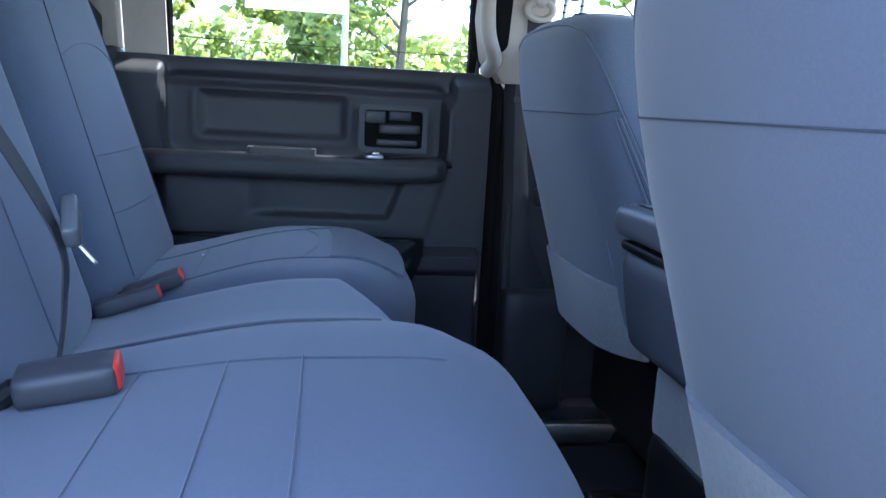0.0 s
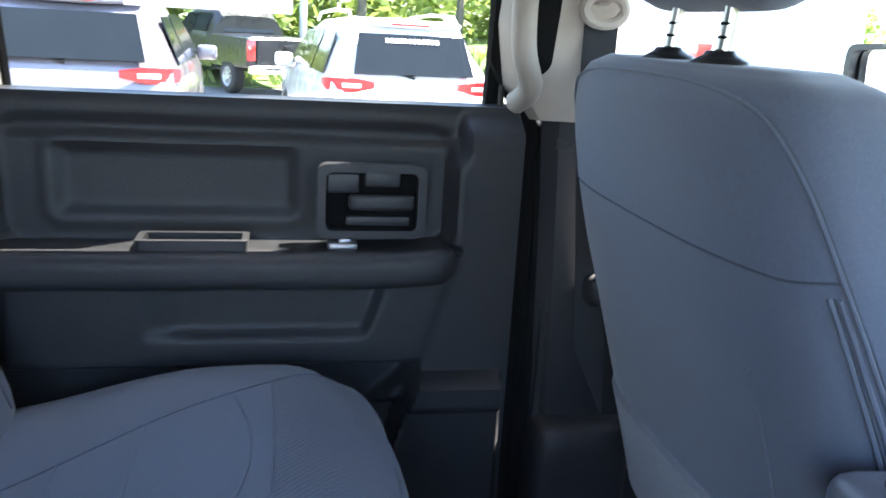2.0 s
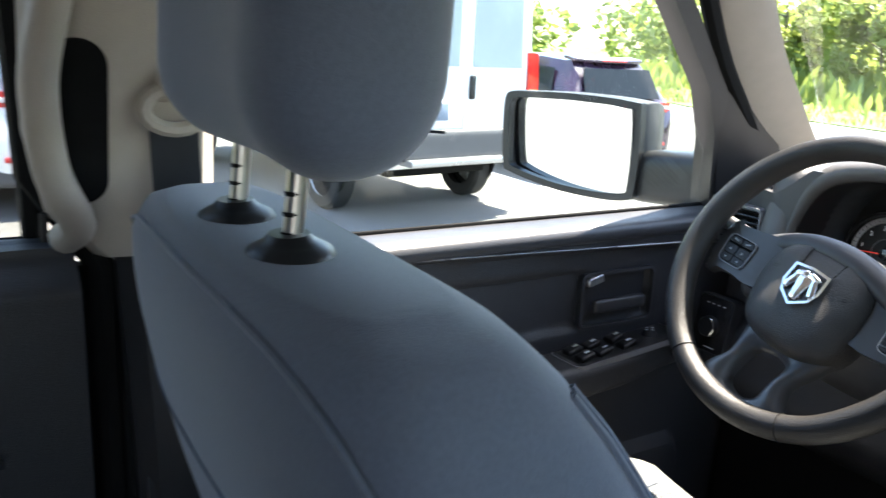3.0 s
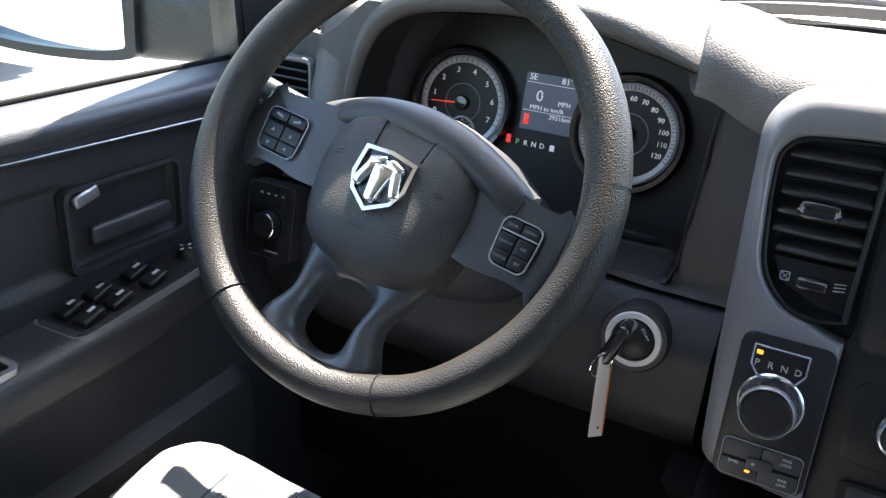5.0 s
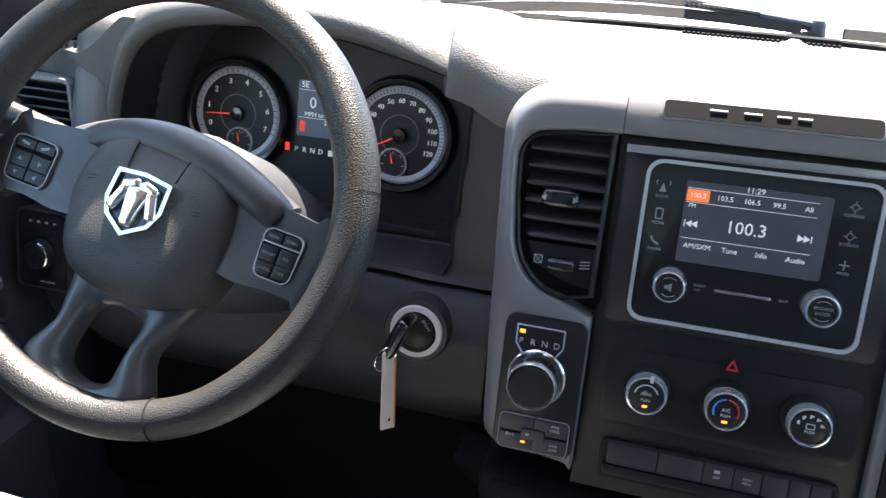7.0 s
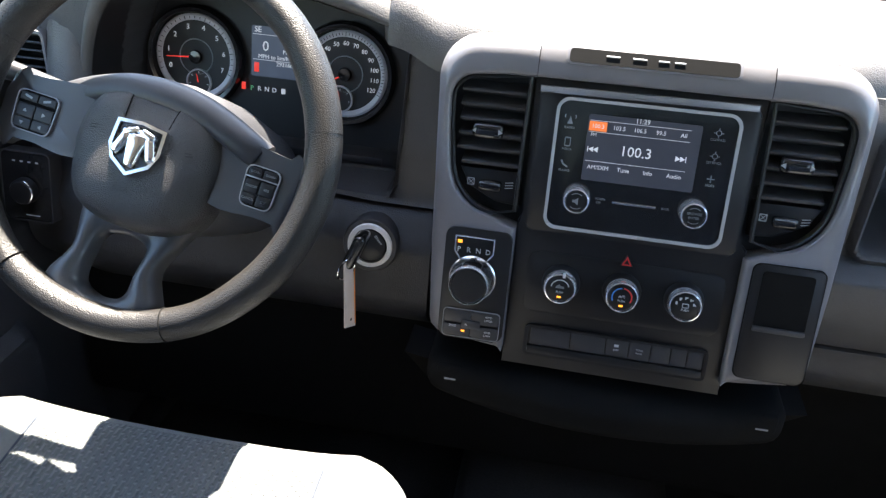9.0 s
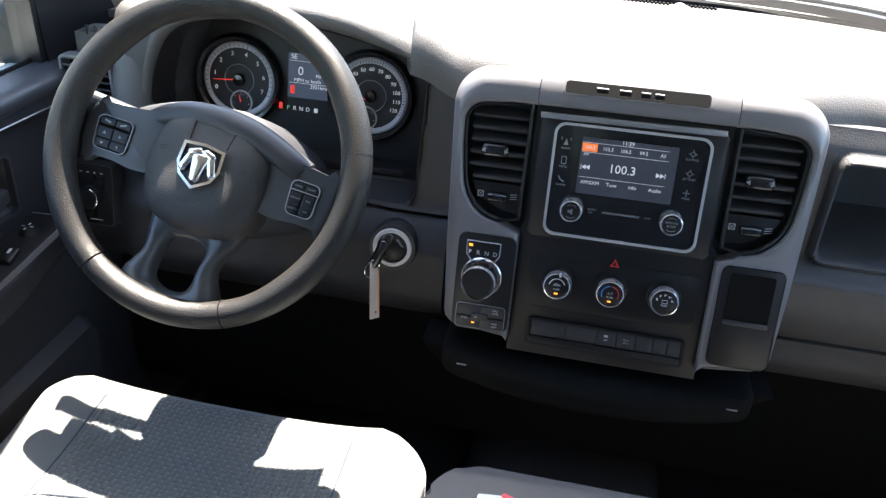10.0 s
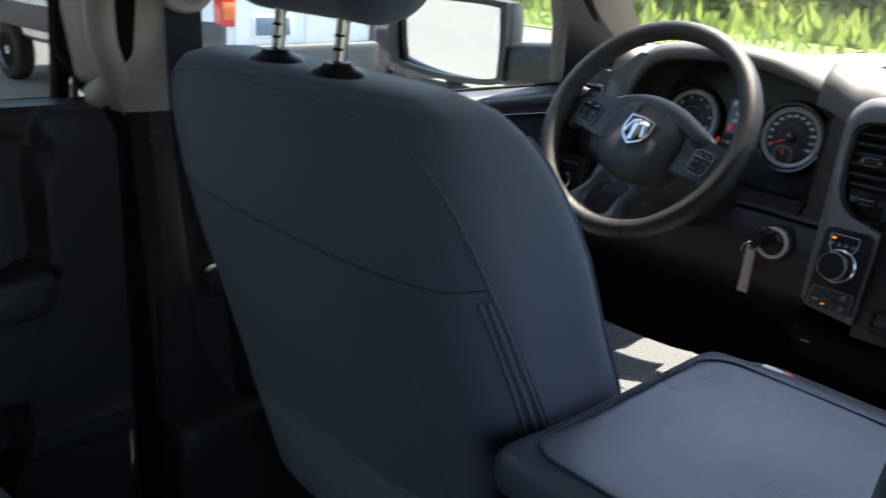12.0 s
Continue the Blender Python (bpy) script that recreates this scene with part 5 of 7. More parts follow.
outer_runs = [[(0.118, 0.188), (0.150, 0.188)] + arc(0.178, 0.140, 0.047, 80, 0, 10), [(0.225, 0.140), (0.222, 0.05)], [(0.222, 0.05), (0.219, -0.05)], [(0.219, -0.05), (0.214, -0.135)] + arc(0.195, -0.140, 0.019, 0, -90), [(0.195, -0.159), (0.122, -0.168)]]
inner_runs = [[(0.118, 0.147), (0.150, 0.147)] + arc(0.182, 0.119, 0.025, 85, 0, 8), [(0.207, 0.119), (0.206, 0.09)] + arc(0.140, 0.052, 0.062, -4, -25), arc(0.140, 0.052, 0.062, -25, -62) + [(0.150, -0.008), (0.136, -0.014), (0.122, -0.018)], [(0.122, -0.018), (0.122, -0.12)], [(0.122, -0.12), (0.122, -0.164)]]
outer_path = [p for r, k in zip(outer_runs, (18, 6, 12, 12, 6)) for p in resample(r, k)] + [(0.124, -0.1675)]
inner_path = [p for r, k in zip(inner_runs, (18, 6, 12, 12, 6)) for p in resample(r, k)] + [(0.122, -0.1635)]
for s in (-1, 1):
    rings = []
    for (a, b), (c, e) in zip(outer_path, inner_path):
        wd = max(math.hypot(c - a, e - b), 1e-4)
        ring = []
        for kind, dist, w in (("o", 0, -0.05), ("o", 0, -0.013), ("o", 0.0015, -0.006), ("o", 0.005, 0.001), ("o", 0.010, 0.0065), ("o", 0.016, 0.010), ("o", 0.022, 0.0118), ("i", 0.006, 0.012), ("i", 0.003, 0.0112), ("i", 0.001, 0.009), ("i", 0, 0.004), ("i", 0, -0.03)):
            f = min(dist / wd, 0.62) if kind == "o" else 1 - min(dist / wd, 0.30)
            ring.append((s * (a + (c - a) * f), b + (e - b) * f, w))
        rings.append(ring)
    tr = part("surround", moved(loft(rings, closed=False), SM), GRAPHITE, CS, "graphite satin surround", angle=50)
    # vent: black plate for the shade inside, vanes, thumb knob, flap wheel
    vo = arc(0.182, 0.118, 0.024, 90, 0, 5) + [(0.205, 0.09)] + arc(0.140, 0.052, 0.060, -8, -75, 7) + [(0.126, 0.0), (0.124, 0.146)]
    vo = [(s * (0.165 + (u - 0.165) * 0.995), v) for u, v in vo]
    part("vent_shade", prism(vo if s < 0 else vo[::-1], -0.030, -0.026, SM), DARKEST, CS)
    rim = [(*p, 0.002) for p in vo]
    part("vent_rim", tube(rim, 0.0024, 6, True, SM), BLACK, CS, "black vent rim")
    for i in range(6):
        v = 0.052 + 0.0158 * i
        w = 0.070 - (0.004 if i == 0 else 0)
        part("vent_slat", softbox(w, 0.0042, 0.022, 0.0018, 6, None, SM @ place(s * (0.1625 - (0.004 if i == 0 else 0)), v, -0.012, 24, 0, 0)), CHARCOAL_FINE, CS, "black vent slat")
    kn = part("vent_knob", softbox(0.034, 0.017, 0.016, 0.006, 8, None, SM @ place(s * 0.160 - 0.0045, 0.085, 0.002)), GLOSS, CS, "black vent knob")
    for q in (-1, 1):
        part("knob_mark", prism([(0, -0.003), (0, 0.003), (q * 0.005, 0)] if q > 0 else [(0, 0.003), (0, -0.003), (q * 0.005, 0)], 0, 0.0006, SM @ place(s * 0.160 - 0.0045 + q * 0.012, 0.085, 0.0095)), DIM, kn)
    part("flap_panel", prism([(s * u, v) for u, v in ((0.124, 0.004), (0.15, 0.006), (0.182, 0.022), (0.192, 0.042), (0.124, 0.042))][::s], -0.024, -0.006, SM, 0.002), BLACK, CS)
    fw = part("flap_wheel", softbox(0.026, 0.012, 0.012, 0.004, 6, None, SM @ place(s * 0.157, 0.024, -0.003)), GLOSS, CS)
    part("wheel_edge", rbox(0.022, 0.0012, 0.0012, m=SM @ place(s * 0.157, 0.0275, 0.0034)), SILVER, fw)
    part("flap_mark", join(ringplate(rrect(0, 0, 0.004, 0.004, 0.0005, 2), rrect(0, 0, 0.0032, 0.0032, 0.0005, 2), 0, 0.0005, SM @ place(s * 0.157 - 0.022, 0.026, -0.0055)), rbox(0.0085, 0.0006, 0.0005, m=SM @ place(s * 0.157 - 0.022, 0.026, -0.0052, 0, 0, 45)), rbox(0.0085, 0.0006, 0.0005, m=SM @ place(s * 0.157 - 0.022, 0.026, -0.0052, 0, 0, -45))), MARK, CS)
    part("flap_mark", join(*[rbox(0.009, 0.0008, 0.0005, m=SM @ place(s * 0.157 + 0.021, 0.023 + 0.003 * k, -0.0052, 0, 0, 8)) for k in range(3)]), MARK, CS)
part("top_bridge", moved(loft([[(u, v + dv * (1 - (u / 0.118) ** 2), w) for v, w, dv in ((0.148, -0.03, 0), (0.148, 0.009, 0), (0.1495, 0.0115, 0), (0.152, 0.012, 0), (0.160, 0.0118, 0), (0.170, 0.0090, 0.001), (0.178, 0.0052, 0.001), (0.184, 0.0005, 0.001), (0.187, -0.005, 0.001), (0.188, -0.013, 0.001), (0.188, -0.05, 0.001))] for u in [-0.1172 + 0.01172 * i for i in range(21)]], closed=False), SM), GRAPHITE, CS, "graphite bridge over the radio", angle=50)
TM = SM @ place(-0.002, 0.1735, 0.0070, -25, 0, 0)
shelf = part("top_tray", prism(rrect(0, 0, 0.088, 0.0100, 0.005), -0.003, 0.0010, TM, 0.0006), GRAPHITE, CS, "shallow tray in the bridge")
# black strip paints the shade inside the tray
part("tray_shade", prism(rrect(0, -0.0003, 0.085, 0.0078, 0.004), 0.0006, 0.0014, TM), DARKEST, shelf)
# glints on the tray floor, painted as pale bars
for i, u in enumerate((-0.045, -0.018, 0.006, 0.022)):
    part("tray_glint", rbox(0.014 if i < 2 else 0.011, 0.0016, 0.0008, 0.0003, m=TM @ place(u + 0.004, 0.001, 0.0022)), MARK, shelf)

# ---- steering wheel, turned a little ----
WT = radians(29.2)
WM = Matrix.Translation((0.100, 0.481, 1.395)) @ pose(0, 0, 0, 0, 0, 1.3) @ Matrix(((0, math.sin(WT), -math.cos(WT), 0), (-1, 0, 0, 0), (0, math.cos(WT), math.sin(WT), 0), (0, 0, 0, 1)))
WR = WM @ pose(0, 0, 0, 0, 0, -11)
WH, WS = WR @ place(0, -0.004, -0.022, -5, 0, 0), WR @ place(0, 0, -0.026)
SW = thing("steering_wheel", "black four-spoke steering wheel with grained rim and chrome shield", "steering wheel", WM.translation)
rings = []
n, k = 120, 20
RIM = 0.1790
for i in range(n):
    a = 2 * math.pi * i / n
    grip = ss(0.55, 0.85, abs(math.cos(a)))
    r = 0.0160 * (1 + 0.10 * grip)
    rings.append([((RIM + r * math.cos(b) - 0.002 * grip) * math.cos(a), (RIM + r * math.cos(b) - 0.002 * grip) * math.sin(a), r * 1.10 * math.sin(b)) for b in [2 * math.pi * j / k for j in range(k)]])
rim = loft(rings + rings[:1], caps=False)
bmesh.ops.remove_doubles(rim, verts=rim.verts, dist=1e-6)
rim_ob = part("rim", moved(rim, WR), LEATHERETTE, SW, "black grained rim", angle=70)
for a in (19, 161, 240, 296):
    part("rim_joint", lathe([(0.0164, -0.0007), (0.0174 if a > 200 else 0.0180, 0), (0.0164, 0.0007)], 24, WR @ place(0, 0, 0, 0, 0, a) @ place(RIM - (0 if a > 200 else 0.002), 0, 0, 90, 0, 0) @ Matrix.Diagonal((1.0, 1.08, 1, 1))), DARKEST, rim_ob)
# airbag cover
hub_pts = [(0.0, 0.0575), (0.028, 0.0560), (0.050, 0.046), (0.066, 0.032), (0.074, 0.010), (0.075, -0.022), (0.071, -0.050), (0.057, -0.072), (0.030, -0.083), (0.0, -0.085)]
hub_pts = hub_pts + [(-u, v) for u, v in hub_pts[-2:0:-1]]
hub_pts = [(p.x, p.y) for p in curve_pts([(u, v, 0) for u, v in hub_pts + hub_pts[:1]], 8)[:-1]]
rings = []
for s, w in ((1.0, -0.030), (1.0, -0.004), (0.985, 0.003), (0.96, 0.009), (0.92, 0.0145), (0.87, 0.018), (0.80, 0.0215), (0.72, 0.0240), (0.62, 0.0260), (0.52, 0.0272), (0.42, 0.0280), (0.30, 0.0285), (0.15, 0.0288), (0.02, 0.0288)):
    rings.append([(u * s, v * s, w - (0.0030 * ss(0.0225, 0.0200, abs(u * s) - 0.10 * max(0.0, v * s)) * ss(0.012, 0.020, v * s) if w > -0.004 else 0) - 0.005 * ss(0.034, 0.070, abs(u * s)) * ss(-0.010, -0.034, v * s)) for u, v in hub_pts])
hub = part("airbag_cover", moved(loft(rings), WH), HUBSKIN, SW, "grained airbag cover", angle=70)
for q in (1, -1):
    part("cover_crease", tube([(q * 0.0270, 0.058, 0.004), (q * 0.0262, 0.051, 0.0165), (q * 0.0246, 0.036, 0.0238), (q * 0.0228, 0.018, 0.0270)], 0.0007, 6, m=WH), DARKEST, hub)
for q in (-1, 1):
    part("horn_mark", join(tube([(q * 0.048 - 0.006, 0.001, 0.0258), (q * 0.048 + 0.004, 0.003, 0.0258)], 0.0005, 5, m=WH), tube([(q * 0.048 - 0.005, -0.002, 0.0256), (q * 0.048 + 0.006, 0.001, 0.0256)], 0.0005, 5, m=WH)), BLACK, hub)
part("cover_mark", join(*[tube([(-0.012 + 0.006 * i, -0.052, 0.0262), (-0.009 + 0.006 * i, -0.047, 0.0266), (-0.007 + 0.006 * i, -0.052, 0.0262)], 0.0004, 5, m=WH) for i in range(3)]), BLACK, hub)
# smooth brow that runs over the cover from spoke to spoke
brow_path = curve_pts([(-0.114, 0.016, -0.040), (-0.096, 0.026, -0.035), (-0.068, 0.037, -0.027), (-0.036, 0.0455, -0.0190), (0, 0.0490, -0.0160), (0.036, 0.0455, -0.0165), (0.068, 0.036, -0.019), (0.094, 0.026, -0.022), (0.108, 0.020, -0.028)], 6)
rings = []
for i, p in enumerate(brow_path):
    d = (brow_path[min(i + 1, len(brow_path) - 1)] - brow_path[max(i - 1, 0)]).normalized()
    side = Vector((-d.y, d.x, 0)).normalized()
    rings.append([p + side * 0.0150 * math.cos(a) + Vector((0, 0, 0.0130 * math.sin(a) - 0.006 * math.cos(a))) for a in [2 * math.pi * j / 14 for j in range(14)]])
part("brow", moved(loft(rings), WR), CHARCOAL_FINE, SW, "smooth brow over the airbag cover", angle=70)
# plain shield badge
sh = [(-0.0255, 0.0225), (0.0, 0.0255), (0.0255, 0.0225), (0.0265, -0.002), (0.020, -0.016), (0.0, -0.0285), (-0.020, -0.016), (-0.0265, -0.002)]
shi = [(u * 0.87, v * 0.87) for u, v in sh]
BDM = WH @ place(0.0, -0.0080, 0.0)
bd = part("badge", ringplate(sh[::-1], shi[::-1], 0.026, 0.0335, BDM), CHROME, SW, "chrome shield badge")
part("badge_ground", prism(shi[::-1], 0.026, 0.0298, BDM), GLOSS, bd, "black ground of the badge")
part("badge_relief", join(softbox(0.012, 0.034, 0.009, 0.004, 8, lambda p: p + Vector((p.x * 0.8 * ss(-0.017, 0.017, p.y), 0, 0)), BDM @ place(0, -0.004, 0.0320)), *[softbox(0.0105, 0.026, 0.008, 0.0040, 8, None, BDM @ place(q * 0.0150, 0.001, 0.0318, 0, 0, q * 20)) for q in (-1, 1)], *[softbox(0.018, 0.0095, 0.008, 0.0040, 8, None, BDM @ place(q * 0.0085, 0.0135, 0.0320, 0, 0, -q * 16)) for q in (-1, 1)]), CHROME, bd, "plain chrome relief")
# spokes with key pads
for s in (-1, 1):
    out = [(0.050, 0.036), (0.090, 0.032), (0.122, 0.028), (0.146, 0.026), (0.160, 0.025), (0.160, -0.044), (0.148, -0.040), (0.120, -0.038), (0.090, -0.041), (0.066, -0.038)]
    pts = [(s * p.x, p.y) for p in curve_pts([(u, v, 0) for u, v in out], 3)]
    sp = part("spoke", prism(pts if s < 0 else pts[::-1], -0.020, 0.0085, WS, 0.008, 3), SPOKESKIN, SW, "smooth side spoke")
    mu, hw = (0.1185, 0.0172) if s > 0 else (0.1240, 0.0222)
    mv, hv = -0.0090, 0.0205
    pad = [(p[0] * (1 + 0.05 * p[1] / hv) + s * mu, p[1] + mv) for p in rrect(0, 0, hw, hv, 0.0075, 5)]
    pin = [(s * mu + (u - s * mu) * 0.94, mv + (v - mv) * 0.95) for u, v in pad]
    # right rim paler than the left: the light on it is painted
    part("pad_rim", ringplate(pad, pin, 0.007, 0.0118, WS), SATIN if s > 0 else GRAPHITE, sp, "silver pad rim, paled for the light on it" if s > 0 else "grey pad rim")
    part("key_pad", prism(pin, 0.007, 0.0098, WS), DARKEST, sp, "black key pad")
    if s > 0:
        part("pad_bar", rbox(2 * hw * 0.95, 0.0014, 0.003, 0.0005, m=WS @ place(s * mu, mv + 0.0085, 0.0105)), SATIN, sp, "silver bar across the pad")
    names = (("GEAR-", "GEAR+"), ("ON/OFF", "RES"), ("CANCEL", "SET")) if s > 0 else (("VR", "TEL"), ("UP", "NEXT"), ("DOWN", "BACK"))
    for r in range(3):
        for c in range(2):
            u = s * mu + (-1 if c == 0 else 1) * hw * 0.455
            v = mv + (0.0137, -0.0005, -0.0128)[r]
            key = part("key", softbox(hw * 0.86, (0.0085, 0.0135, 0.0105)[r], 0.0030, 0.0010, 5, None, WS @ place(u, v, 0.0104)), BLACK, sp)
            if s > 0:
                part("key_print", lettering(names[r][c], 0.0034, WS @ place(u, v, 0.0121)), DIM, key)
            elif r == 0:
                part("key_print", rbox(0.008, 0.0022, 0.0004, m=WS @ place(u, v, 0.0121, 0, 0, -12 + 30 * c)), DIM, key)
            else:
                q = ((0, 1), (1, 0), (0, -1), (-1, 0))[(r - 1) * 2 + c if r == 1 else 2 + c]
                part("key_print", prism([(-0.0022, -0.0012), (0.0022, -0.0012), (0, 0.0022)], 0, 0.0004, WS @ place(u, v, 0.0119, 0, 0, math.degrees(math.atan2(-q[0], q[1])))), DIM, key)
# lower twin spoke with its opening
lo_out = [(-0.062, -0.060), (0, -0.050), (0.062, -0.060), (0.054, -0.092), (0.046, -0.122), (0.060, -0.162), (0, -0.178), (-0.060, -0.162), (-0.046, -0.122), (-0.054, -0.092)]
lo_in = [(-0.018, -0.099), (0, -0.096), (0.018, -0.099), (0.025, -0.107), (0.0255, -0.126), (0.022, -0.152), (0, -0.161), (-0.022, -0.152), (-0.0255, -0.126), (-0.025, -0.107)]
lo_out, lo_in = [[(p.x, p.y) for p in curve_pts([(u, v, 0) for u, v in q + q[:1]], 5)[:-1]] for q in (lo_out, lo_in)]
rings = []
for f, w in ((0.0, -0.022), (0.0, -0.010), (0.08, -0.003), (0.22, 0.002), (0.5, 0.004), (0.78, 0.002), (0.92, -0.003), (1.0, -0.010), (1.0, -0.022)):
    rings.append([(a + (c - a) * f, b + (d - b) * f, w - 0.004 - 0.022 * ss(-0.15, -0.075, b + (d - b) * f)) for (a, b), (c, d) in zip(lo_out, lo_in)])
part("lower_spoke", moved(loft(rings, caps=False), WR), SPOKESKIN, SW, "twin lower spoke round an opening", angle=70)
# column and its levers
col = thing("steering_column", "charcoal steering column shroud behind the wheel", "column", (0.15, 0.443, 1.33))
part("shroud", moved(loft([[(su * math.cos(a), dv + sv * math.sin(a), w) for a in [2 * math.pi * j / 28 for j in range(28)]] for su, sv, dv, w in ((0.062, 0.058, -0.006, -0.040), (0.082, 0.076, -0.008, -0.062), (0.085, 0.080, -0.010, -0.16), (0.08, 0.072, -0.012, -0.27))]), WM), CHARCOAL, col, angle=60)
part("lever", tube([WM @ Vector(p) for p in ((-0.06, 0.02, -0.07), (-0.12, 0.045, -0.062), (-0.19, 0.062, -0.05))], lambda t: 0.008 + 0.003 * t, 10), BLACK, col, "black indicator lever")

# ---- controls on the centre stack ----
RAD = thing("radio", "radio with a lit touch screen, silver frame and two knobs", "radio", SM @ Vector((0, 0.06, 0)))
part("housing", prism(rrect(0.0, 0.060, 0.113, 0.079, 0.010), -0.004, 0.006, SM, 0.003), BLACK, RAD, "black satin housing")
part("brow", prism([(-0.113, 0.133), (0.108, 0.135), (0.108, 0.1425), (-0.113, 0.1405)], 0.004, 0.013, SM, 0.002), SILVER, RAD, "bright brow over the radio")
fo, fi = rrect(0.001, 0.0595, 0.0945, 0.0715, 0.014, 7), rrect(0.001, 0.0595, 0.0912, 0.0682, 0.0115, 7)
part("frame", ringplate(fo, fi, 0.004, 0.0105, SM), SATIN, RAD, "satin silver frame")
part("face", prism(fi, 0.002, 0.0075, SM), GLOSS, RAD, "black glossy face")
scr = part("screen", prism(rrect(-0.001, 0.0805, 0.0580, 0.0350, 0.002), 0.006, 0.0082, SM), SCREEN, RAD, "lit dark screen")


def scr_text(txt, size, u, v, mt=None):
    part("screen_text", lettering(txt, size, SM @ place(u, v, 0.0085)), mt or LIT, scr)


scr_text("11:29", 0.0068, -0.0035, 0.1130)
scr_text("100.3", 0.0150, -0.006, 0.0800)
part("active_key", rbox(0.0185, 0.0100, 0.0005, m=SM @ place(-0.0485, 0.1035, 0.0084)), LIT_ORANGE, scr, "orange station key")
for txt, u in (("100.3", -0.0485), ("103.5", -0.0265), ("106.5", -0.0050), ("99.5", 0.0165), ("All", 0.0395)):
    part("screen_text", lettering(txt, 0.0060, SM @ place(u, 0.1035, 0.0089)), LIT, scr)
scr_text("FM", 0.0050, -0.0520, 0.0945)
for txt, u in (("AM/SXM", -0.0430), ("Tune", -0.0165), ("Info", 0.0090), ("Audio", 0.0360)):
    scr_text(txt, 0.0062, u, 0.0600)
for v in (0.0975, 0.1095, 0.0665):
    part("screen_rule", rbox(0.104, 0.0004, 0.0004, m=SM @ place(-0.0055, v, 0.0084)), LIT, scr)
for s, u in ((-1, -0.0480), (1, 0.0370)):
    tri = [(0, -0.003), (s * 0.005, 0), (0, 0.003)][::s]
    part("skip_mark", join(*[prism(tri, 0, 0.0004, SM @ place(u + s * k * 0.0048, 0.079, 0.0083)) for k in (-0.5, 0.5)], rbox(0.0008, 0.006, 0.0004, m=SM @ place(u + s * 0.0082, 0.079, 0.0085))), LIT, scr)
for u, rows in ((-0.078, (("RADIO", 0.106), ("MEDIA", 0.083), ("PHONE", 0.060))), (0.0735, (("COMPASS", 0.110), ("SETTINGS", 0.086), ("MORE", 0.062)))):
    for txt, v in rows:
        part("key_print", lettering(txt, 0.0035, SM @ place(u, v - 0.0070, 0.0078)), DIM, RAD)
        if txt in ("RADIO",):
            ic = join(prism([(-0.003, -0.004), (0.003, -0.004), (0, 0.004)], 0, 0.0004, SM @ place(u, v + 0.001, 0.0076)), tube([(-0.005, 0.003, 0), (-0.006, 0.0048, 0), (-0.005, 0.0066, 0)], 0.0004, 5, m=SM @ place(u, v, 0.0078)), tube([(0.005, 0.003, 0), (0.006, 0.0048, 0), (0.005, 0.0066, 0)], 0.0004, 5, m=SM @ place(u, v, 0.0078)))
        elif txt == "MEDIA":
            ic = ringplate(rrect(0, 0.001, 0.0032, 0.005, 0.001, 3), rrect(0, 0.001, 0.0023, 0.0038, 0.0006, 3), 0, 0.0004, SM @ place(u, v, 0.0077))
        elif txt == "PHONE":
            ic = tube([(-0.004, 0.004, 0), (-0.002, 0.0, 0), (0.003, -0.003, 0)], 0.0009, 6, m=SM @ place(u, v, 0.0079))
        elif txt == "MORE":
            ic = join(rbox(0.008, 0.0010, 0.0004, m=SM @ place(u, v, 0.0079)), rbox(0.0010, 0.008, 0.0004, m=SM @ place(u, v, 0.0081)))
        else:
            ic = join(lathe([(0.0022, 0), (0.0023, 0.0005), (0.0028, 0.0005), (0.0029, 0)], 18, SM @ place(u, v, 0.0077)), *[rbox(0.0008, 0.0020, 0.0004, m=SM @ place(u, v, 0.0079, 0, 0, 90 * q) @ place(0, 0.0040, 0)) for q in range(4)])
        part("key_icon", ic, DIM, RAD)
part("disc_slot", rbox(0.046, 0.0030, 0.0020, 0.0006, m=SM @ place(0.0, 0.0245, 0.0080)), CHROME, RAD, "chrome-edged slot")
for txt, u, v in (("SCREEN", -0.0355, 0.0265), ("OFF", -0.0370, 0.0225), ("BACK", 0.0330, 0.0245)):
    part("key_print", lettering(txt, 0.0030, SM @ place(u, v, 0.0078)), DIM, RAD)
for u, lines in ((-0.0605, ()), (0.0610, ("BROWSE", "ENTER"))):
    k = part("knob", lathe([(0, 0.0195), (0.0100, 0.0195), (0.0112, 0.0185)], 36, SM @ place(u, 0.0250, 0.0075)), BLACK, RAD, "black knob with a chrome ring")
    part("knob_ring", lathe([(0.0112, 0.0182), (0.0120, 0.0200), (0.0134, 0.0196), (0.0142, 0.0165), (0.0145, 0.0)], 40, SM @ place(u, 0.0250, 0.0075)), BRIGHT, k)
    for i, w in enumerate(lines):
        part("key_print", lettering(w, 0.0038, SM @ place(u, 0.0272 - 0.0045 * i, 0.0273)), DIM, k)
    if not lines:
        part("knob_icon", prism([(-0.004, -0.0015), (-0.0015, -0.0015), (0.002, -0.004), (0.002, 0.004), (-0.0015, 0.0015), (-0.004, 0.0015)], 0, 0.0004, SM @ place(u, 0.0250, 0.0272)), DIM, k)
    part("knob_arc", join(tube([(0.0083 * math.cos(a), 0.0083 * math.sin(a), 0) for a in [radians(50 + 10 * i) for i in range(9)]], 0.0004, 5, m=SM @ place(u, 0.025, 0.0272)), tube([(0.0083 * math.cos(a), 0.0083 * math.sin(a), 0) for a in [radians(230 + 10 * i) for i in range(9)]], 0.0004, 5, m=SM @ place(u, 0.025, 0.0272))), DIM, k)
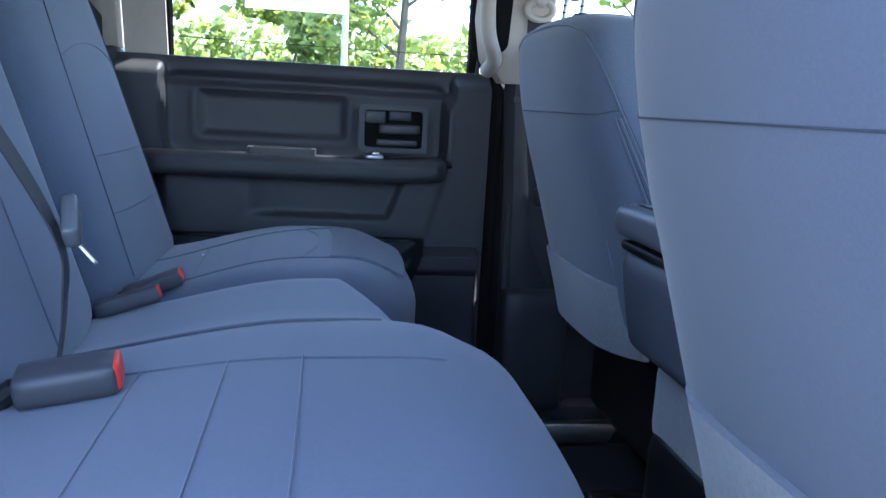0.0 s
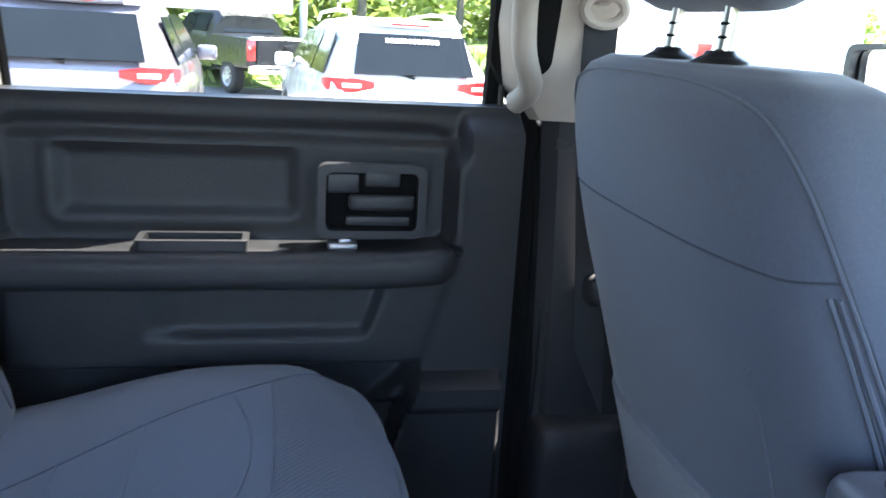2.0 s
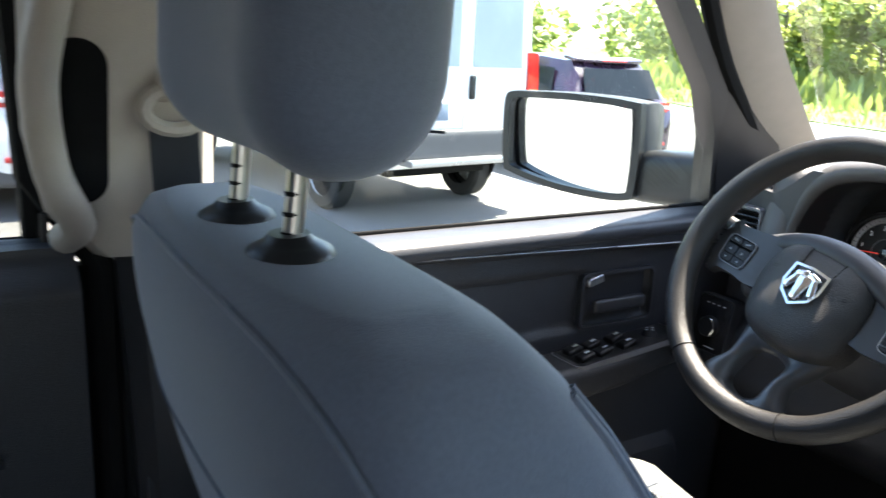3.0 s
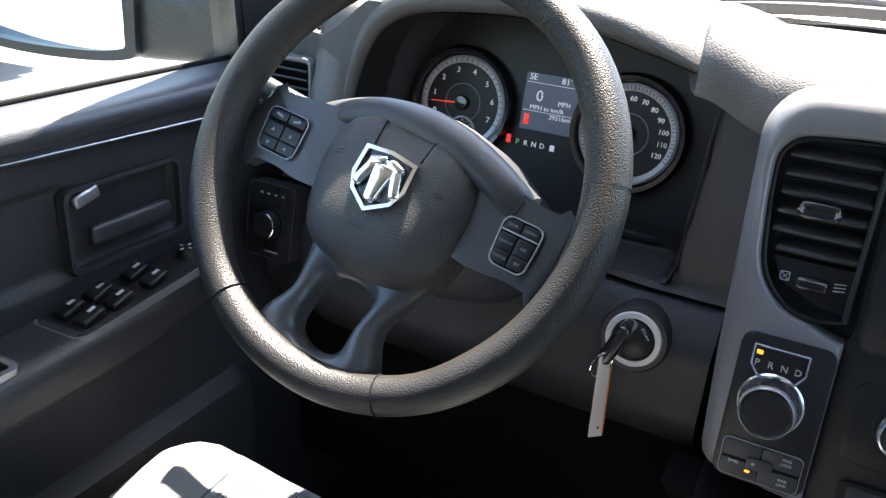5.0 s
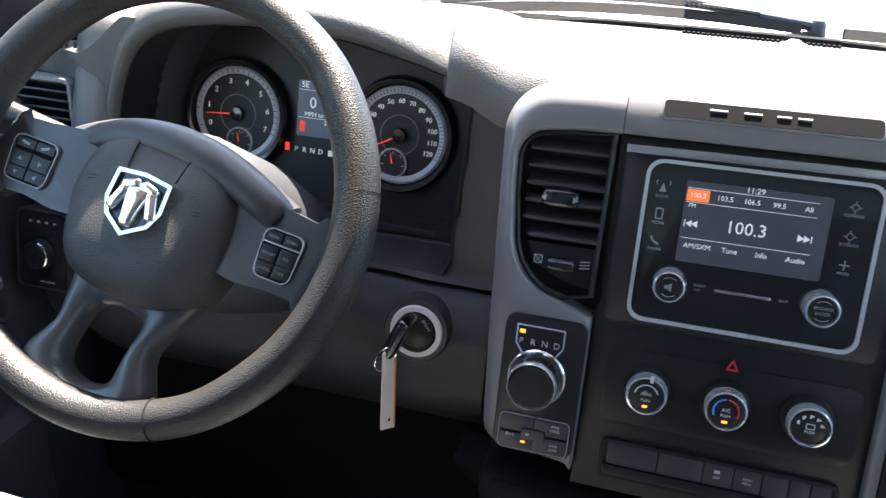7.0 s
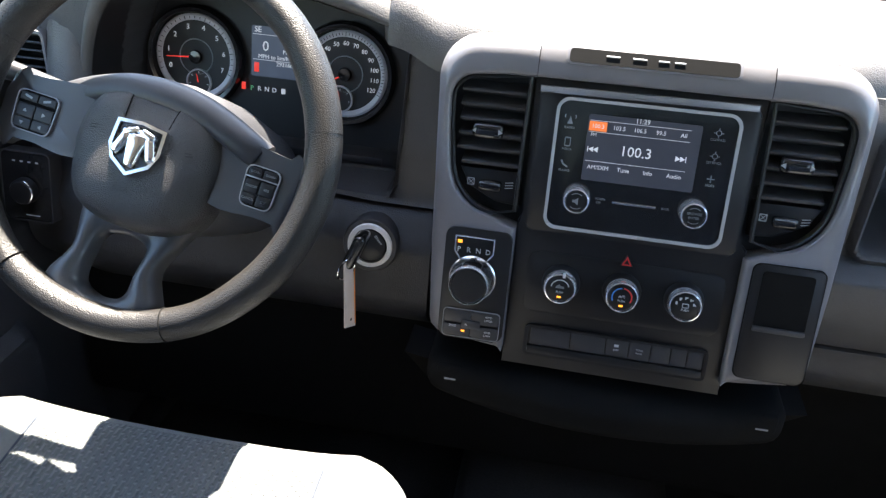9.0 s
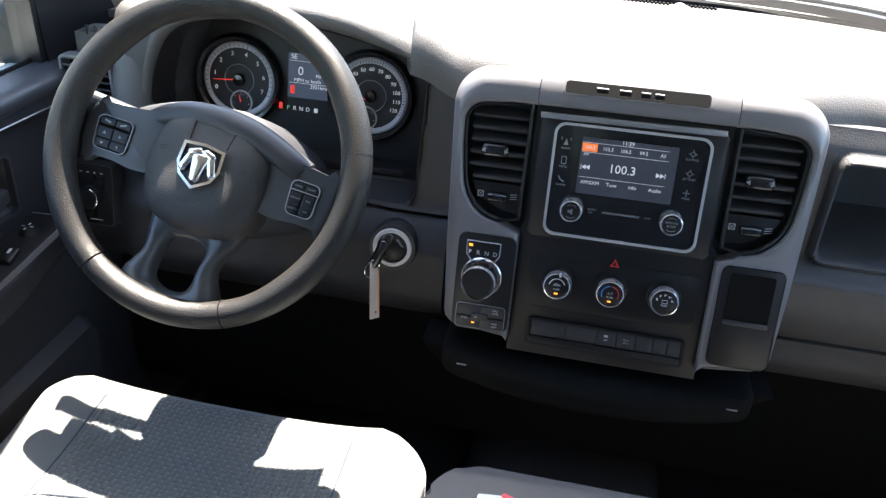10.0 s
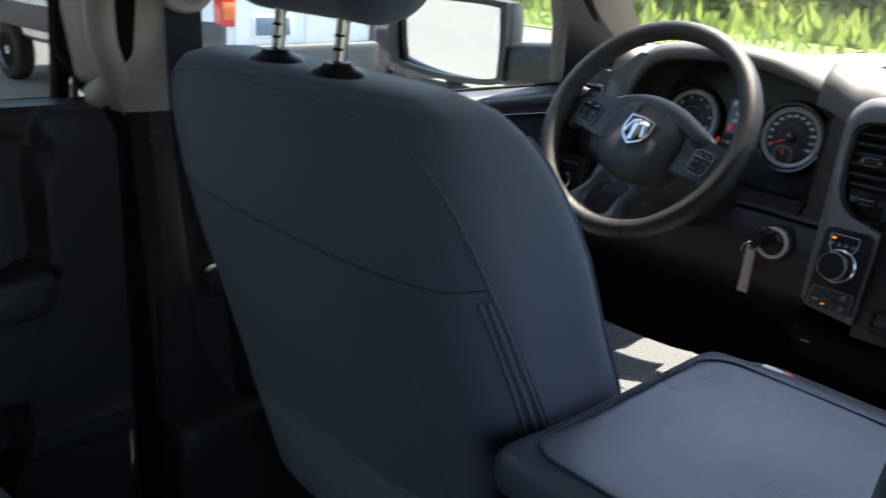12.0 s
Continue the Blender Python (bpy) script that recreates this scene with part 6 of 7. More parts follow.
part("speck", rbox(0.001, 0.001, 0.0004, m=SM @ place(0.05, 0.02, 0.008)), DIM, RAD)

# climate controls
CL = thing("climate_panel", "row of three chrome-ringed climate knobs on black", "control panel", SM @ Vector((0.002, -0.074, 0)))
part("panel", prism(rrect(0.003, -0.078, 0.108, 0.036, 0.012), -0.004, 0.0009, SM, 0.0006), BLACK, CL)
for i, u in enumerate((-0.0650, 0.0020, 0.0690)):
    c = SM @ place(u, -0.0745, 0.003)
    part("knob_skirt", lathe([(0.0180, 0.012), (0.0205, 0.008), (0.0215, 0.0)], 40, c), BLACK, CL)
    k = part("climate_knob", lathe([(0, 0.0225), (0.0135, 0.0225), (0.0148, 0.0215)], 40, c), BLACK, CL, "black climate knob")
    part("knob_ring", lathe([(0.0148, 0.0212), (0.0158, 0.0238), (0.0172, 0.0234), (0.0182, 0.0195), (0.0184, 0.008)], 44, c), BRIGHT, k, "chrome knob ring")
    part("key_print", lettering("PUSH", 0.0034, c @ place(0, -0.0040, 0.0229)), MARK, k)
    if i == 1:
        part("key_print", lettering("A/C", 0.0042, c @ place(0.0, 0.0010, 0.0229)), MARK, k)
    if i < 2:
        part("lamp", rbox(0.0045, 0.0022, 0.0006, 0.0003, m=c @ place(0, -0.0095, 0.0230)), LIT_AMBER, k, "amber lamp")
    if i == 0:
        part("arc_mark", tube([(0.0100 * math.cos(radians(a)), 0.0100 * math.sin(radians(a)), 0.0229) for a in range(20, 171, 10)], 0.0006, 5, m=c), MARK, k)
        part("icon", join(prism([(-0.005, 0.0005), (0.005, 0.0005), (0.004, 0.0030), (0.001, 0.0030), (-0.001, 0.0048), (-0.004, 0.0030)], 0, 0.0004, c @ place(0, 0, 0.0227))), DIM, k)
        part("pointer", rbox(0.003, 0.006, 0.0012, 0.0004, m=c @ place(0.0030, 0.0160, 0.0242)), MARK, k)
    elif i == 1:
        part("cold_arc", tube([(0.0105 * math.cos(radians(a)), 0.0105 * math.sin(radians(a)), 0.0229) for a in range(95, 206, 10)], 0.0008, 5, m=c), BLUE_MARK, k)
        part("hot_arc", tube([(0.0105 * math.cos(radians(a)), 0.0105 * math.sin(radians(a)), 0.0229) for a in range(-25, 86, 10)], 0.0008, 5, m=c), RED_MARK, k)
    else:
        for a in (20, 55, 90, 125, 160):
            part("icon", join(rbox(0.0035, 0.0012, 0.0004, m=c @ place(0.0098 * math.cos(radians(a)), 0.0098 * math.sin(radians(a)), 0.0229, 0, 0, a - 60)), rbox(0.0012, 0.0030, 0.0004, m=c @ place(0.0098 * math.cos(radians(a)) - 0.001, 0.0098 * math.sin(radians(a)), 0.0231))), MARK, k)
        part("icon", ringplate(rrect(0, 0.001, 0.0035, 0.0025, 0.0006, 3), rrect(0, 0.001, 0.0028, 0.0018, 0.0005, 3), 0.0226, 0.0231, c), MARK, k)
part("hazard_key", prism([(-0.007, -0.005), (0.007, -0.005), (0, 0.0085)], 0.0, 0.0015, SM @ place(0.003, -0.040, 0.003)), BLACK, CL)
part("hazard_mark", ringplate([(-0.0055, -0.0042), (0.0055, -0.0042), (0, 0.0062)], [(-0.0032, -0.0028), (0.0032, -0.0028), (0, 0.0032)], 0.0, 0.0021, SM @ place(0.003, -0.040, 0.003)), RED_MARK, CL, "red triangle")

# row of blank keys under it
KR = thing("switch_row", "row of flat black switches under the climate knobs", "switch panel", SM @ Vector((0.005, -0.14, 0)))
part("bezel", ringplate(rrect(0.004, -0.148, 0.1025, 0.0185, 0.006), rrect(0.004, -0.148, 0.0985, 0.0155, 0.004), -0.002, 0.0035, SM), BLACK, KR)
us = [-0.092, -0.046, -0.006, 0.020, 0.044, 0.066, 0.084, 0.102]
for a, b2 in zip(us, us[1:]):
    part("key", prism(rrect((a + b2) / 2, -0.1435, (b2 - a) / 2 - 0.0006, 0.0105, 0.001, 2), -0.002, 0.0020, SM, 0.0008), CHARCOAL_FINE, KR)
part("shelf_lip", prism(rrect(0.004, -0.1590, 0.098, 0.0045, 0.001, 2), -0.002, 0.0045, SM, 0.001), BLACK, KR)
part("key_print", join(lettering("OFF", 0.0034, SM @ place(0.006, -0.1455, 0.0022)), rbox(0.005, 0.003, 0.0004, m=SM @ place(0.006, -0.1400, 0.0023))), MARK, KR)
part("key_print", lettering("TOW/", 0.0030, SM @ place(0.032, -0.1415, 0.0022)), MARK, KR)
part("key_print", lettering("HAUL", 0.0030, SM @ place(0.032, -0.1452, 0.0022)), MARK, KR)

# gear selector
GS = thing("gear_selector", "round gear knob with chrome ring on a black panel", "gear selector", SM @ Vector((-0.16, -0.09, 0.01)))
part("panel", prism(rrect(-0.1605, -0.089, 0.0375, 0.066, 0.010), 0.008, 0.0145, SM, 0.002), BLACK, GS, "black selector panel")
pl = [(-0.187, -0.032), (-0.142, -0.032), (-0.142, -0.050), (-0.149, -0.060), (-0.180, -0.060), (-0.187, -0.050)]
pli = [(-0.1645 + (u + 0.1645) * 0.93, -0.045 + (v + 0.045) * 0.88) for u, v in pl]
part("letter_frame", ringplate(pl[::-1], pli[::-1], 0.013, 0.0165, SM), BRIGHT, GS, "chrome letter frame")
for ch, u in (("P", -0.1820), ("R", -0.1710), ("N", -0.1600), ("D", -0.1490)):
    part("gear_letter", lettering(ch, 0.0082, SM @ place(u, -0.0485, 0.0150)), MARK, GS)
part("lamp", rbox(0.0050, 0.0034, 0.0008, m=SM @ place(-0.1815, -0.0390, 0.0150)), LIT_AMBER, GS, "amber lamp")
gk = SM @ place(-0.1640, -0.0815, 0.0145)
part("knob_base", lathe([(0.0225, 0.0), (0.0255, 0.0015), (0.0270, 0.0)], 44, gk), BRIGHT, GS)
kn = part("knob", lathe([(0.0, 0.0285), (0.0185, 0.0280), (0.0200, 0.0262)], 44, gk), BLACK, GS, "black round knob")
part("knob_ring", lathe([(0.0200, 0.0258), (0.0212, 0.0282), (0.0224, 0.0262), (0.0228, 0.0225)], 44, gk), BRIGHT, kn, "chrome knob ring")
part("knob_side", lathe([(0.0228, 0.0225), (0.0232, 0.010), (0.0236, 0.0)], 44, gk), GLOSS, kn)
part("drive_frame", ringplate(rrect(-0.160, -0.136, 0.0330, 0.0172, 0.005), rrect(-0.160, -0.136, 0.0322, 0.0164, 0.0045), 0.013, 0.0160, SM), DIM, GS)
for u, v, w, h in ((-0.176, -0.1275, 0.0155, 0.0072), (-0.144, -0.1275, 0.0155, 0.0072), (-0.176, -0.1445, 0.0155, 0.0072), (-0.144, -0.1445, 0.0155, 0.0072), (-0.160, -0.1360, 0.0110, 0.0050)):
    part("drive_key", prism(rrect(u, v, w, h, 0.002, 3), 0.0145, 0.0165 if h > 0.006 else 0.0185, SM, 0.0006), CHARCOAL_FINE, GS)
for txt, sz, u, v, w in (("2WD", 0.0040, -0.181, -0.1395, 0.0167), ("4WD", 0.0034, -0.140, -0.1245, 0.0167), ("LOCK", 0.0034, -0.140, -0.1285, 0.0167), ("4WD", 0.0034, -0.140, -0.1430, 0.0167), ("LOW", 0.0034, -0.140, -0.1470, 0.0167), ("N", 0.0036, -0.165, -0.136, 0.0187)):
    part("key_print", lettering(txt, sz, SM @ place(u, v, w)), MARK, GS)
part("lamp", rbox(0.0042, 0.0020, 0.0006, m=SM @ place(-0.1685, -0.1445, 0.0169)), LIT_AMBER, GS, "amber lamp")

# pocket on the passenger's side of the stack
PK = thing("stack_pocket", "dark phone pocket beside the climate knobs", "storage pocket", SM @ Vector((0.168, -0.08, 0.01)))
part("panel", prism(rrect(0.1690, -0.0845, 0.0365, 0.065, 0.008), 0.008, 0.0142, SM, 0.002), BLACK, PK)
part("line", ringplate(rrect(0.1690, -0.0845, 0.0375, 0.066, 0.009), rrect(0.1690, -0.0845, 0.0365, 0.065, 0.008), 0.008, 0.0135, SM), DARKEST, PK)
# raised black plate paints the shade of the pocket's opening
part("hollow", prism(rrect(0.1690, -0.0575, 0.0265, 0.0310, 0.004), 0.0138, 0.0150, SM), DARKEST, PK, "black plate painting the shade in the pocket")
part("lip", rbox(0.054, 0.006, 0.004, 0.0012, m=SM @ place(0.1690, -0.0905, 0.0155)), CHARCOAL_FINE, PK)

# lower lip of the stack, sockets
LL = thing("lower_console", "curved lower dash, black with foot-well shade, and two small sockets", "console", (0.24, 0, 1.08), kind="structure")
# lip and apron near-black, the shade under the dash painted in
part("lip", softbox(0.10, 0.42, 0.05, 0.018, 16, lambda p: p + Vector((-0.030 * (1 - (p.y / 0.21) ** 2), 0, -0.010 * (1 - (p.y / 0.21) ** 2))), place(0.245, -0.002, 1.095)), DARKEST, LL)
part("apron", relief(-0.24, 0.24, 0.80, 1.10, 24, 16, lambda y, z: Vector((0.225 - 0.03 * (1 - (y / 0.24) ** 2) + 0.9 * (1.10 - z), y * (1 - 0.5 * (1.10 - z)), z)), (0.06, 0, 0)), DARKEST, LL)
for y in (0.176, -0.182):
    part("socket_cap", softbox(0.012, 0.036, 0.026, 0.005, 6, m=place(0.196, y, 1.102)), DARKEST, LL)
    part("socket_print", rbox(0.0006, 0.014, 0.0022, m=place(0.1855, y, 1.100)), DIM, LL)

# ignition with key and tag
KM = Matrix(((0, 0.17, -0.985, 0.2776), (-1, 0, 0, 0.2995), (0, 0.985, 0.17, 1.2127), (0, 0, 0, 1))) @ Matrix.Scale(1.14, 4)
IG = thing("ignition", "ignition switch with a white ring", "ignition", KM.translation)
part("collar", lathe([(0.030, -0.03), (0.031, -0.002), (0.029, 0.002), (0.0245, 0.002)], 40, KM), CHARCOAL_FINE, IG)
part("ring", lathe([(0.0190, 0.0), (0.0195, 0.005), (0.0240, 0.005), (0.0250, 0.0015)], 40, KM), PAPER, IG, "white ring")
part("barrel", lathe([(0, 0.010), (0.012, 0.010), (0.0175, 0.006), (0.0190, 0.0)], 36, KM), BLACK, IG)
part("key_print", lettering("START", 0.0040, KM @ place(0.010, 0.009, 0.0088, 0, 0, -55)), MARK, IG)
KY = thing("ignition_key", "black ignition key with ring and card tag in the switch", "key", KM @ Vector((0, 0, 0.02)))
part("key_head", softbox(0.013, 0.040, 0.040, 0.006, 10, lambda p: Vector((p.x, p.y * (0.85 + 0.15 * ss(-0.02, 0.02, p.z)), p.z)), KM @ place(-0.006, 0.006, 0.032, 0, 0, -22)), GLOSS, KY, "black key head")
part("key_ring", tube([(0.012 * math.cos(a), 0.012 * math.sin(a), 0) for a in [i * math.pi / 10 for i in range(20)]], 0.0009, 6, True, KM @ place(-0.012, -0.012, 0.050, 20, 60, 10)), CHROME, KY, "steel key ring")
tagm = KM @ place(-0.009, -0.040, 0.047, 0, 70, 4)
part("tag", prism([(-0.009, -0.036), (0.010, -0.040), (0.008, 0.034), (0.002, 0.040), (-0.008, 0.034)], 0, 0.0012, tagm), TAG, KY, "tan card tag")
part("tag_edge", rbox(0.0016, 0.070, 0.0016, m=tagm @ place(0.0095, -0.002, 0.0006)), ORANGE, KY, "orange tag edge")
part("tag_hole", lathe([(0, 0.0014), (0.0016, 0.0014)], 10, tagm @ place(0.002, -0.030, 0.0)), DARKEST, KY)

# headlamp switch by the door
HM = Matrix(((0, 0.17, -0.985, 0.298), (-1, 0, 0, 0.770), (0, 0.985, 0.17, 1.215), (0, 0, 0, 1)))
HL = thing("lamp_switch", "round headlamp switch on a black plate", "switch", HM.translation)
part("plate", prism(rrect(0, 0, 0.034, 0.046, 0.006), -0.02, 0.004, HM, 0.002), GLOSS, HL)
part("plate_rim", ringplate(rrect(0, 0, 0.036, 0.048, 0.007), rrect(0, 0, 0.034, 0.046, 0.006), -0.02, 0.005, HM), CHARCOAL_FINE, HL)
hk = part("knob", lathe([(0, 0.018), (0.014, 0.018), (0.017, 0.014), (0.018, 0.004)], 32, HM @ place(0, -0.004, 0.002)), BLACK, HL)
part("knob_arc", tube([(0.0165 * math.cos(radians(a)), 0.0165 * math.sin(radians(a)), 0.0185) for a in range(-60, 71, 10)], 0.0013, 6, m=HM @ place(0, -0.004, 0)), CHROME, hk, "chrome arc")
part("plate_mark", join(*[rbox(0.004, 0.002, 0.0005, m=HM @ place(-0.016 + 0.011 * i, 0.034, 0.0044)) for i in range(4)], rbox(0.020, 0.0012, 0.0005, m=HM @ place(0.006, -0.039, 0.0044))), MARK, HL)

# ---- door mirror ----
MR = thing("door_mirror", "black door mirror with a large clear glass", "mirror", (0.34, 1.05, 1.40))
mo = [(-0.140, 0.088), (0.0, 0.094), (0.130, 0.090), (0.150, 0.072), (0.152, -0.055), (0.132, -0.086), (0.0, -0.090), (-0.125, -0.072), (-0.150, -0.050), (-0.156, 0.065)]
mo = [(p.x, p.y) for p in curve_pts([(u, v, 0) for u, v in mo + mo[:1]], 6)[:-1]]
MMM = Matrix.Translation((0.30, 1.175, 1.462)) @ Matrix(((0.28, 0, -0.96, 0), (-0.96, 0, -0.28, 0), (0, 1, 0, 0), (0, 0, 0, 1)))
part("housing", moved(loft([[(u * s, v * s, -w) for u, v in mo] for s, w in ((1.03, 0.03), (1.04, 0.0), (1.07, 0.010), (1.06, 0.05), (0.96, 0.10), (0.72, 0.135), (0.3, 0.15))]), MMM), CHARCOAL, MR, "black grained housing", angle=60)
part("rim", ringplate([(u * 1.05, v * 1.06) for u, v in mo], [(u * 0.955, v * 0.92) for u, v in mo], -0.004, 0.016, MMM), BLACK, MR)
part("glass", prism([(u * 0.96, v * 0.925) for u, v in mo], 0.0, 0.004, MMM @ place(0, 0, 0, 2, -6, 0)), MIRROR, MR, "mirror glass")
part("arm", softbox(0.12, 0.20, 0.10, 0.025, 10, lambda p: p + Vector((0, 0, -0.10 * p.y)), place(0.40, 0.955, 1.425)), BLACK, MR, "black mirror arm", angle=60)

# ---- outside the windscreen: cowl, wipers, bonnet ----
single("cowl", relief(-0.80, 0.80, 0.97, 1.16, 40, 10, lambda y, x: Vector((x - 0.32 * (y / 0.8) ** 2, y, 1.448 + 0.03 * ss(0.97, 1.05, x) - 0.05 * (y / 0.8) ** 2)), (0, 0, -0.06)), BLACK, "black plastic cowl below the windscreen", "cowl", kind="structure")
single("bonnet", relief(1.12, 2.25, -0.80, 0.80, 30, 30, lambda x, y: Vector((x - 0.36 * (y / 0.8) ** 2 * ss(1.6, 1.12, x), y, 1.452 - 0.03 * ss(1.3, 2.25, x) + 0.025 * ss(0.35, 0.5, abs(y)) - 0.06 * ss(0.6, 0.82, abs(y)) - 0.15 * ss(2.05, 2.25, x) ** 2)), (0, 0, -0.5)), paint_white, "white bonnet of the truck", "bonnet", kind="structure")
for y0, y1 in ((0.52, -0.10), (-0.16, -0.74)):
    w = thing("wiper", "black windscreen wiper at rest on the cowl", "wiper", (1.0, y0, 1.47), "wipers")
    ys = [y0 + (y1 - y0) * i / 10 for i in range(11)]
    bow = [(0.962 - 0.30 * (y / 0.8) ** 2, y, 1.470 - 0.04 * (y / 0.8) ** 2 + 0.008 * math.sin(math.pi * i / 10)) for i, y in enumerate(ys)]
    part("blade", loft([[(x + dx, y, z + dz) for dx, dz in ((-0.010, -0.006), (0.004, -0.008), (0.006, 0.006), (-0.004, 0.009))] for x, y, z in bow]), RUBBER, w, "rubber blade")
    part("blade_frame", tube([(x + 0.012, y, z + 0.010 + 0.006 * math.sin(math.pi * i / 10)) for i, (x, y, z) in enumerate(bow)][1:10], 0.005, 8), BLACK, w, "black blade frame")
    mid = bow[5]
    part("arm", tube(curve_pts([(mid[0] + 0.012, mid[1], mid[2] + 0.020), (mid[0] + 0.02, mid[1] - 0.06, mid[2] + 0.030), (mid[0] + 0.04, mid[1] - 0.20, mid[2] + 0.010), (mid[0] + 0.06, mid[1] - 0.34, mid[2] - 0.006)], 5), lambda t: 0.004 + 0.004 * t, 8), BLACK, w, "black wiper arm")
    part("pivot_cap", lathe([(0, 0.010), (0.009, 0.009), (0.013, 0.003), (0.014, -0.02)], 16, place(mid[0] + 0.06, mid[1] - 0.34, mid[2] - 0.004)), BLACK, w)

# ---- outside: ground, verge, trees, vehicles ----
ASPHALT = surface("sun-bleached asphalt", (0.155, 0.15, 0.143), 0.9, bump=0.6, grain=60, var=0.22, scale=25, blotch=0.35)
GRASSM = surface("rough grass", (0.12, 0.19, 0.045), 0.9, bump=0.5, grain=8, var=0.35, scale=3, blotch=0.2)
LEAF = surface("sunlit leaves", (0.19, 0.25, 0.075), 0.55, var=0.35, scale=1.5, blotch=0.4)
LEAF2 = surface("dark leaves", (0.13, 0.18, 0.055), 0.55, var=0.35, scale=1.5, blotch=0.4)
for mm in (LEAF, LEAF2):
    nt = mm.node_tree
    tl, mx = nt.nodes.new("ShaderNodeBsdfTranslucent"), nt.nodes.new("ShaderNodeMixShader")
    tl.inputs[0].default_value = (0.34, 0.41, 0.10, 1)
    mx.inputs[0].default_value = 0.4
    nt.links.new(nt.nodes["Principled BSDF"].outputs[0], mx.inputs[1]), nt.links.new(tl.outputs[0], mx.inputs[2])
    nt.links.new(mx.outputs[0], nt.nodes["Material Output"].inputs[0])
BARK = surface("grey bark", (0.11, 0.095, 0.08), 0.9, bump=0.6, grain=20, var=0.3)
TYRE = surface("tyre rubber", (0.018, 0.018, 0.018), 0.8, var=0.2)
PAINT_W = surface("white car paint", (0.80, 0.81, 0.82), 0.25, coat=0.7, var=0.02)
PAINT_G = surface("grey mauve car paint", (0.25, 0.23, 0.26), 0.3, metal=0.5, coat=0.7, var=0.03)
PAINT_K = surface("black car paint", (0.010, 0.010, 0.012), 0.3, coat=0.2, var=0.05)
PAINT_P = surface("dark plum car paint", (0.035, 0.018, 0.040), 0.22, coat=0.8, var=0.05)
CLAD = surface("grey plastic cladding", (0.07, 0.07, 0.075), 0.6, bump=0.2, grain=200, var=0.1)
LAMP_RED = surface("red lamp lens", (0.55, 0.02, 0.02), 0.12, coat=0.8, var=0.1)
LAMP_ORANGE = surface("orange lamp lens", (0.70, 0.14, 0.02), 0.15, coat=0.8, var=0.1)
LAMP_CLEAR = surface("clear lamp lens", (0.70, 0.70, 0.72), 0.1, coat=0.8, var=0.1)
# the sky's reflection is put into this glass as a pale base colour
PALE_GLASS = surface("car glass with painted sky", (0.34, 0.40, 0.43), 0.06, var=0.12, coat=0.6)
PLATE = surface("blue-grey plate", (0.16, 0.20, 0.27), 0.5, var=0.1)


def ground_at(u, v):
    return Vector((math.copysign(abs(u) ** 1.8, u) * 400, math.copysign(abs(v) ** 1.8, v) * 400, GROUND))


single("ground", relief(-1, 1, -1, 1, 40, 40, ground_at, (0, 0, -0.5)), ASPHALT, "sun-bleached asphalt of the car park", "ground", kind="structure")


def bank_z(d):
    return GROUND + 0.03 + 0.25 * ss(0, 3, d) + 1.2 * ss(4, 30, d)


def verge_front(u, v):
    e = 20.5 + 0.6 * math.sin(v * 0.31) + 0.3 * math.sin(v * 0.9 + 1)
    d = 60 * u ** 1.5
    return Vector((e + d, v, bank_z(d)))


single("verge", relief(0, 1, -70, 70, 24, 120, verge_front, (0, 0, -0.6)), GRASSM, "rough green verge beyond the car park", "verge", kind="structure")


def verge_side(u, v):
    e = 21.0 + 0.5 * math.sin(v * 0.27)
    d = 70 * u ** 1.5
    return Vector((v, e + d, bank_z(d)))


single("verge", relief(0, 1, -70, 26, 24, 90, verge_side, (0, 0, -0.6)), GRASSM, "rough green verge under the trees", "verge", kind="structure")

# tall weeds and brush along the front verge
rng = random.Random(7)


def scatter(name, label, count, spot, size, material, category):
    """Many small leaf blades in one mesh."""
    vs, fs = [], []
    for i in range(count):
        p, h = spot()
        a = rng.uniform(0, math.pi)
        w = h * rng.uniform(*size)
        lean = Vector((rng.uniform(-0.5, 0.5), rng.uniform(-0.5, 0.5), 0)) * h
        side = Vector((math.cos(a), math.sin(a), 0)) * w
        n = len(vs)
        vs += [p - side * 0.5, p + side * 0.5, p + lean * 0.5 + side + Vector((0, 0, h * 0.55)), p + lean + Vector((0, 0, h)), p + lean * 0.5 - side + Vector((0, 0, h * 0.55))]
        fs.append((n, n + 1, n + 2, n + 3, n + 4))
    me = bpy.data.meshes.new(name)
    me.from_pydata([tuple(v) for v in vs], [], fs)
    me.materials.append(material)
    ob = new(name, me)
    WORLD[ob] = Matrix()
    return tagged(ob, label, category, kind="stuff")


def front_spot():
    d = 22 * rng.random() ** 1.4
    y = rng.uniform(-34, 30)
    x = 20.8 + 0.6 * math.sin(y * 0.31) + d
    tall = 0.22 + 0.9 * ss(0.6, 4, d) * rng.random()
    return Vector((x, y, bank_z(d) - 0.03)), tall * rng.uniform(0.6, 1.3)


scatter("weeds", "tall bright green weeds and grass on the verge", 14000, front_spot, (0.09, 0.22), LEAF, "weeds")


def side_spot():
    d = 14 * rng.random() ** 1.3
    x = rng.uniform(-26, 20)
    return Vector((x, 21.2 + d, bank_z(d) - 0.03)), rng.uniform(0.15, 0.5)


scatter("grass", "rough grass at the foot of the trees", 5000, side_spot, (0.10, 0.25), LEAF, "grass")


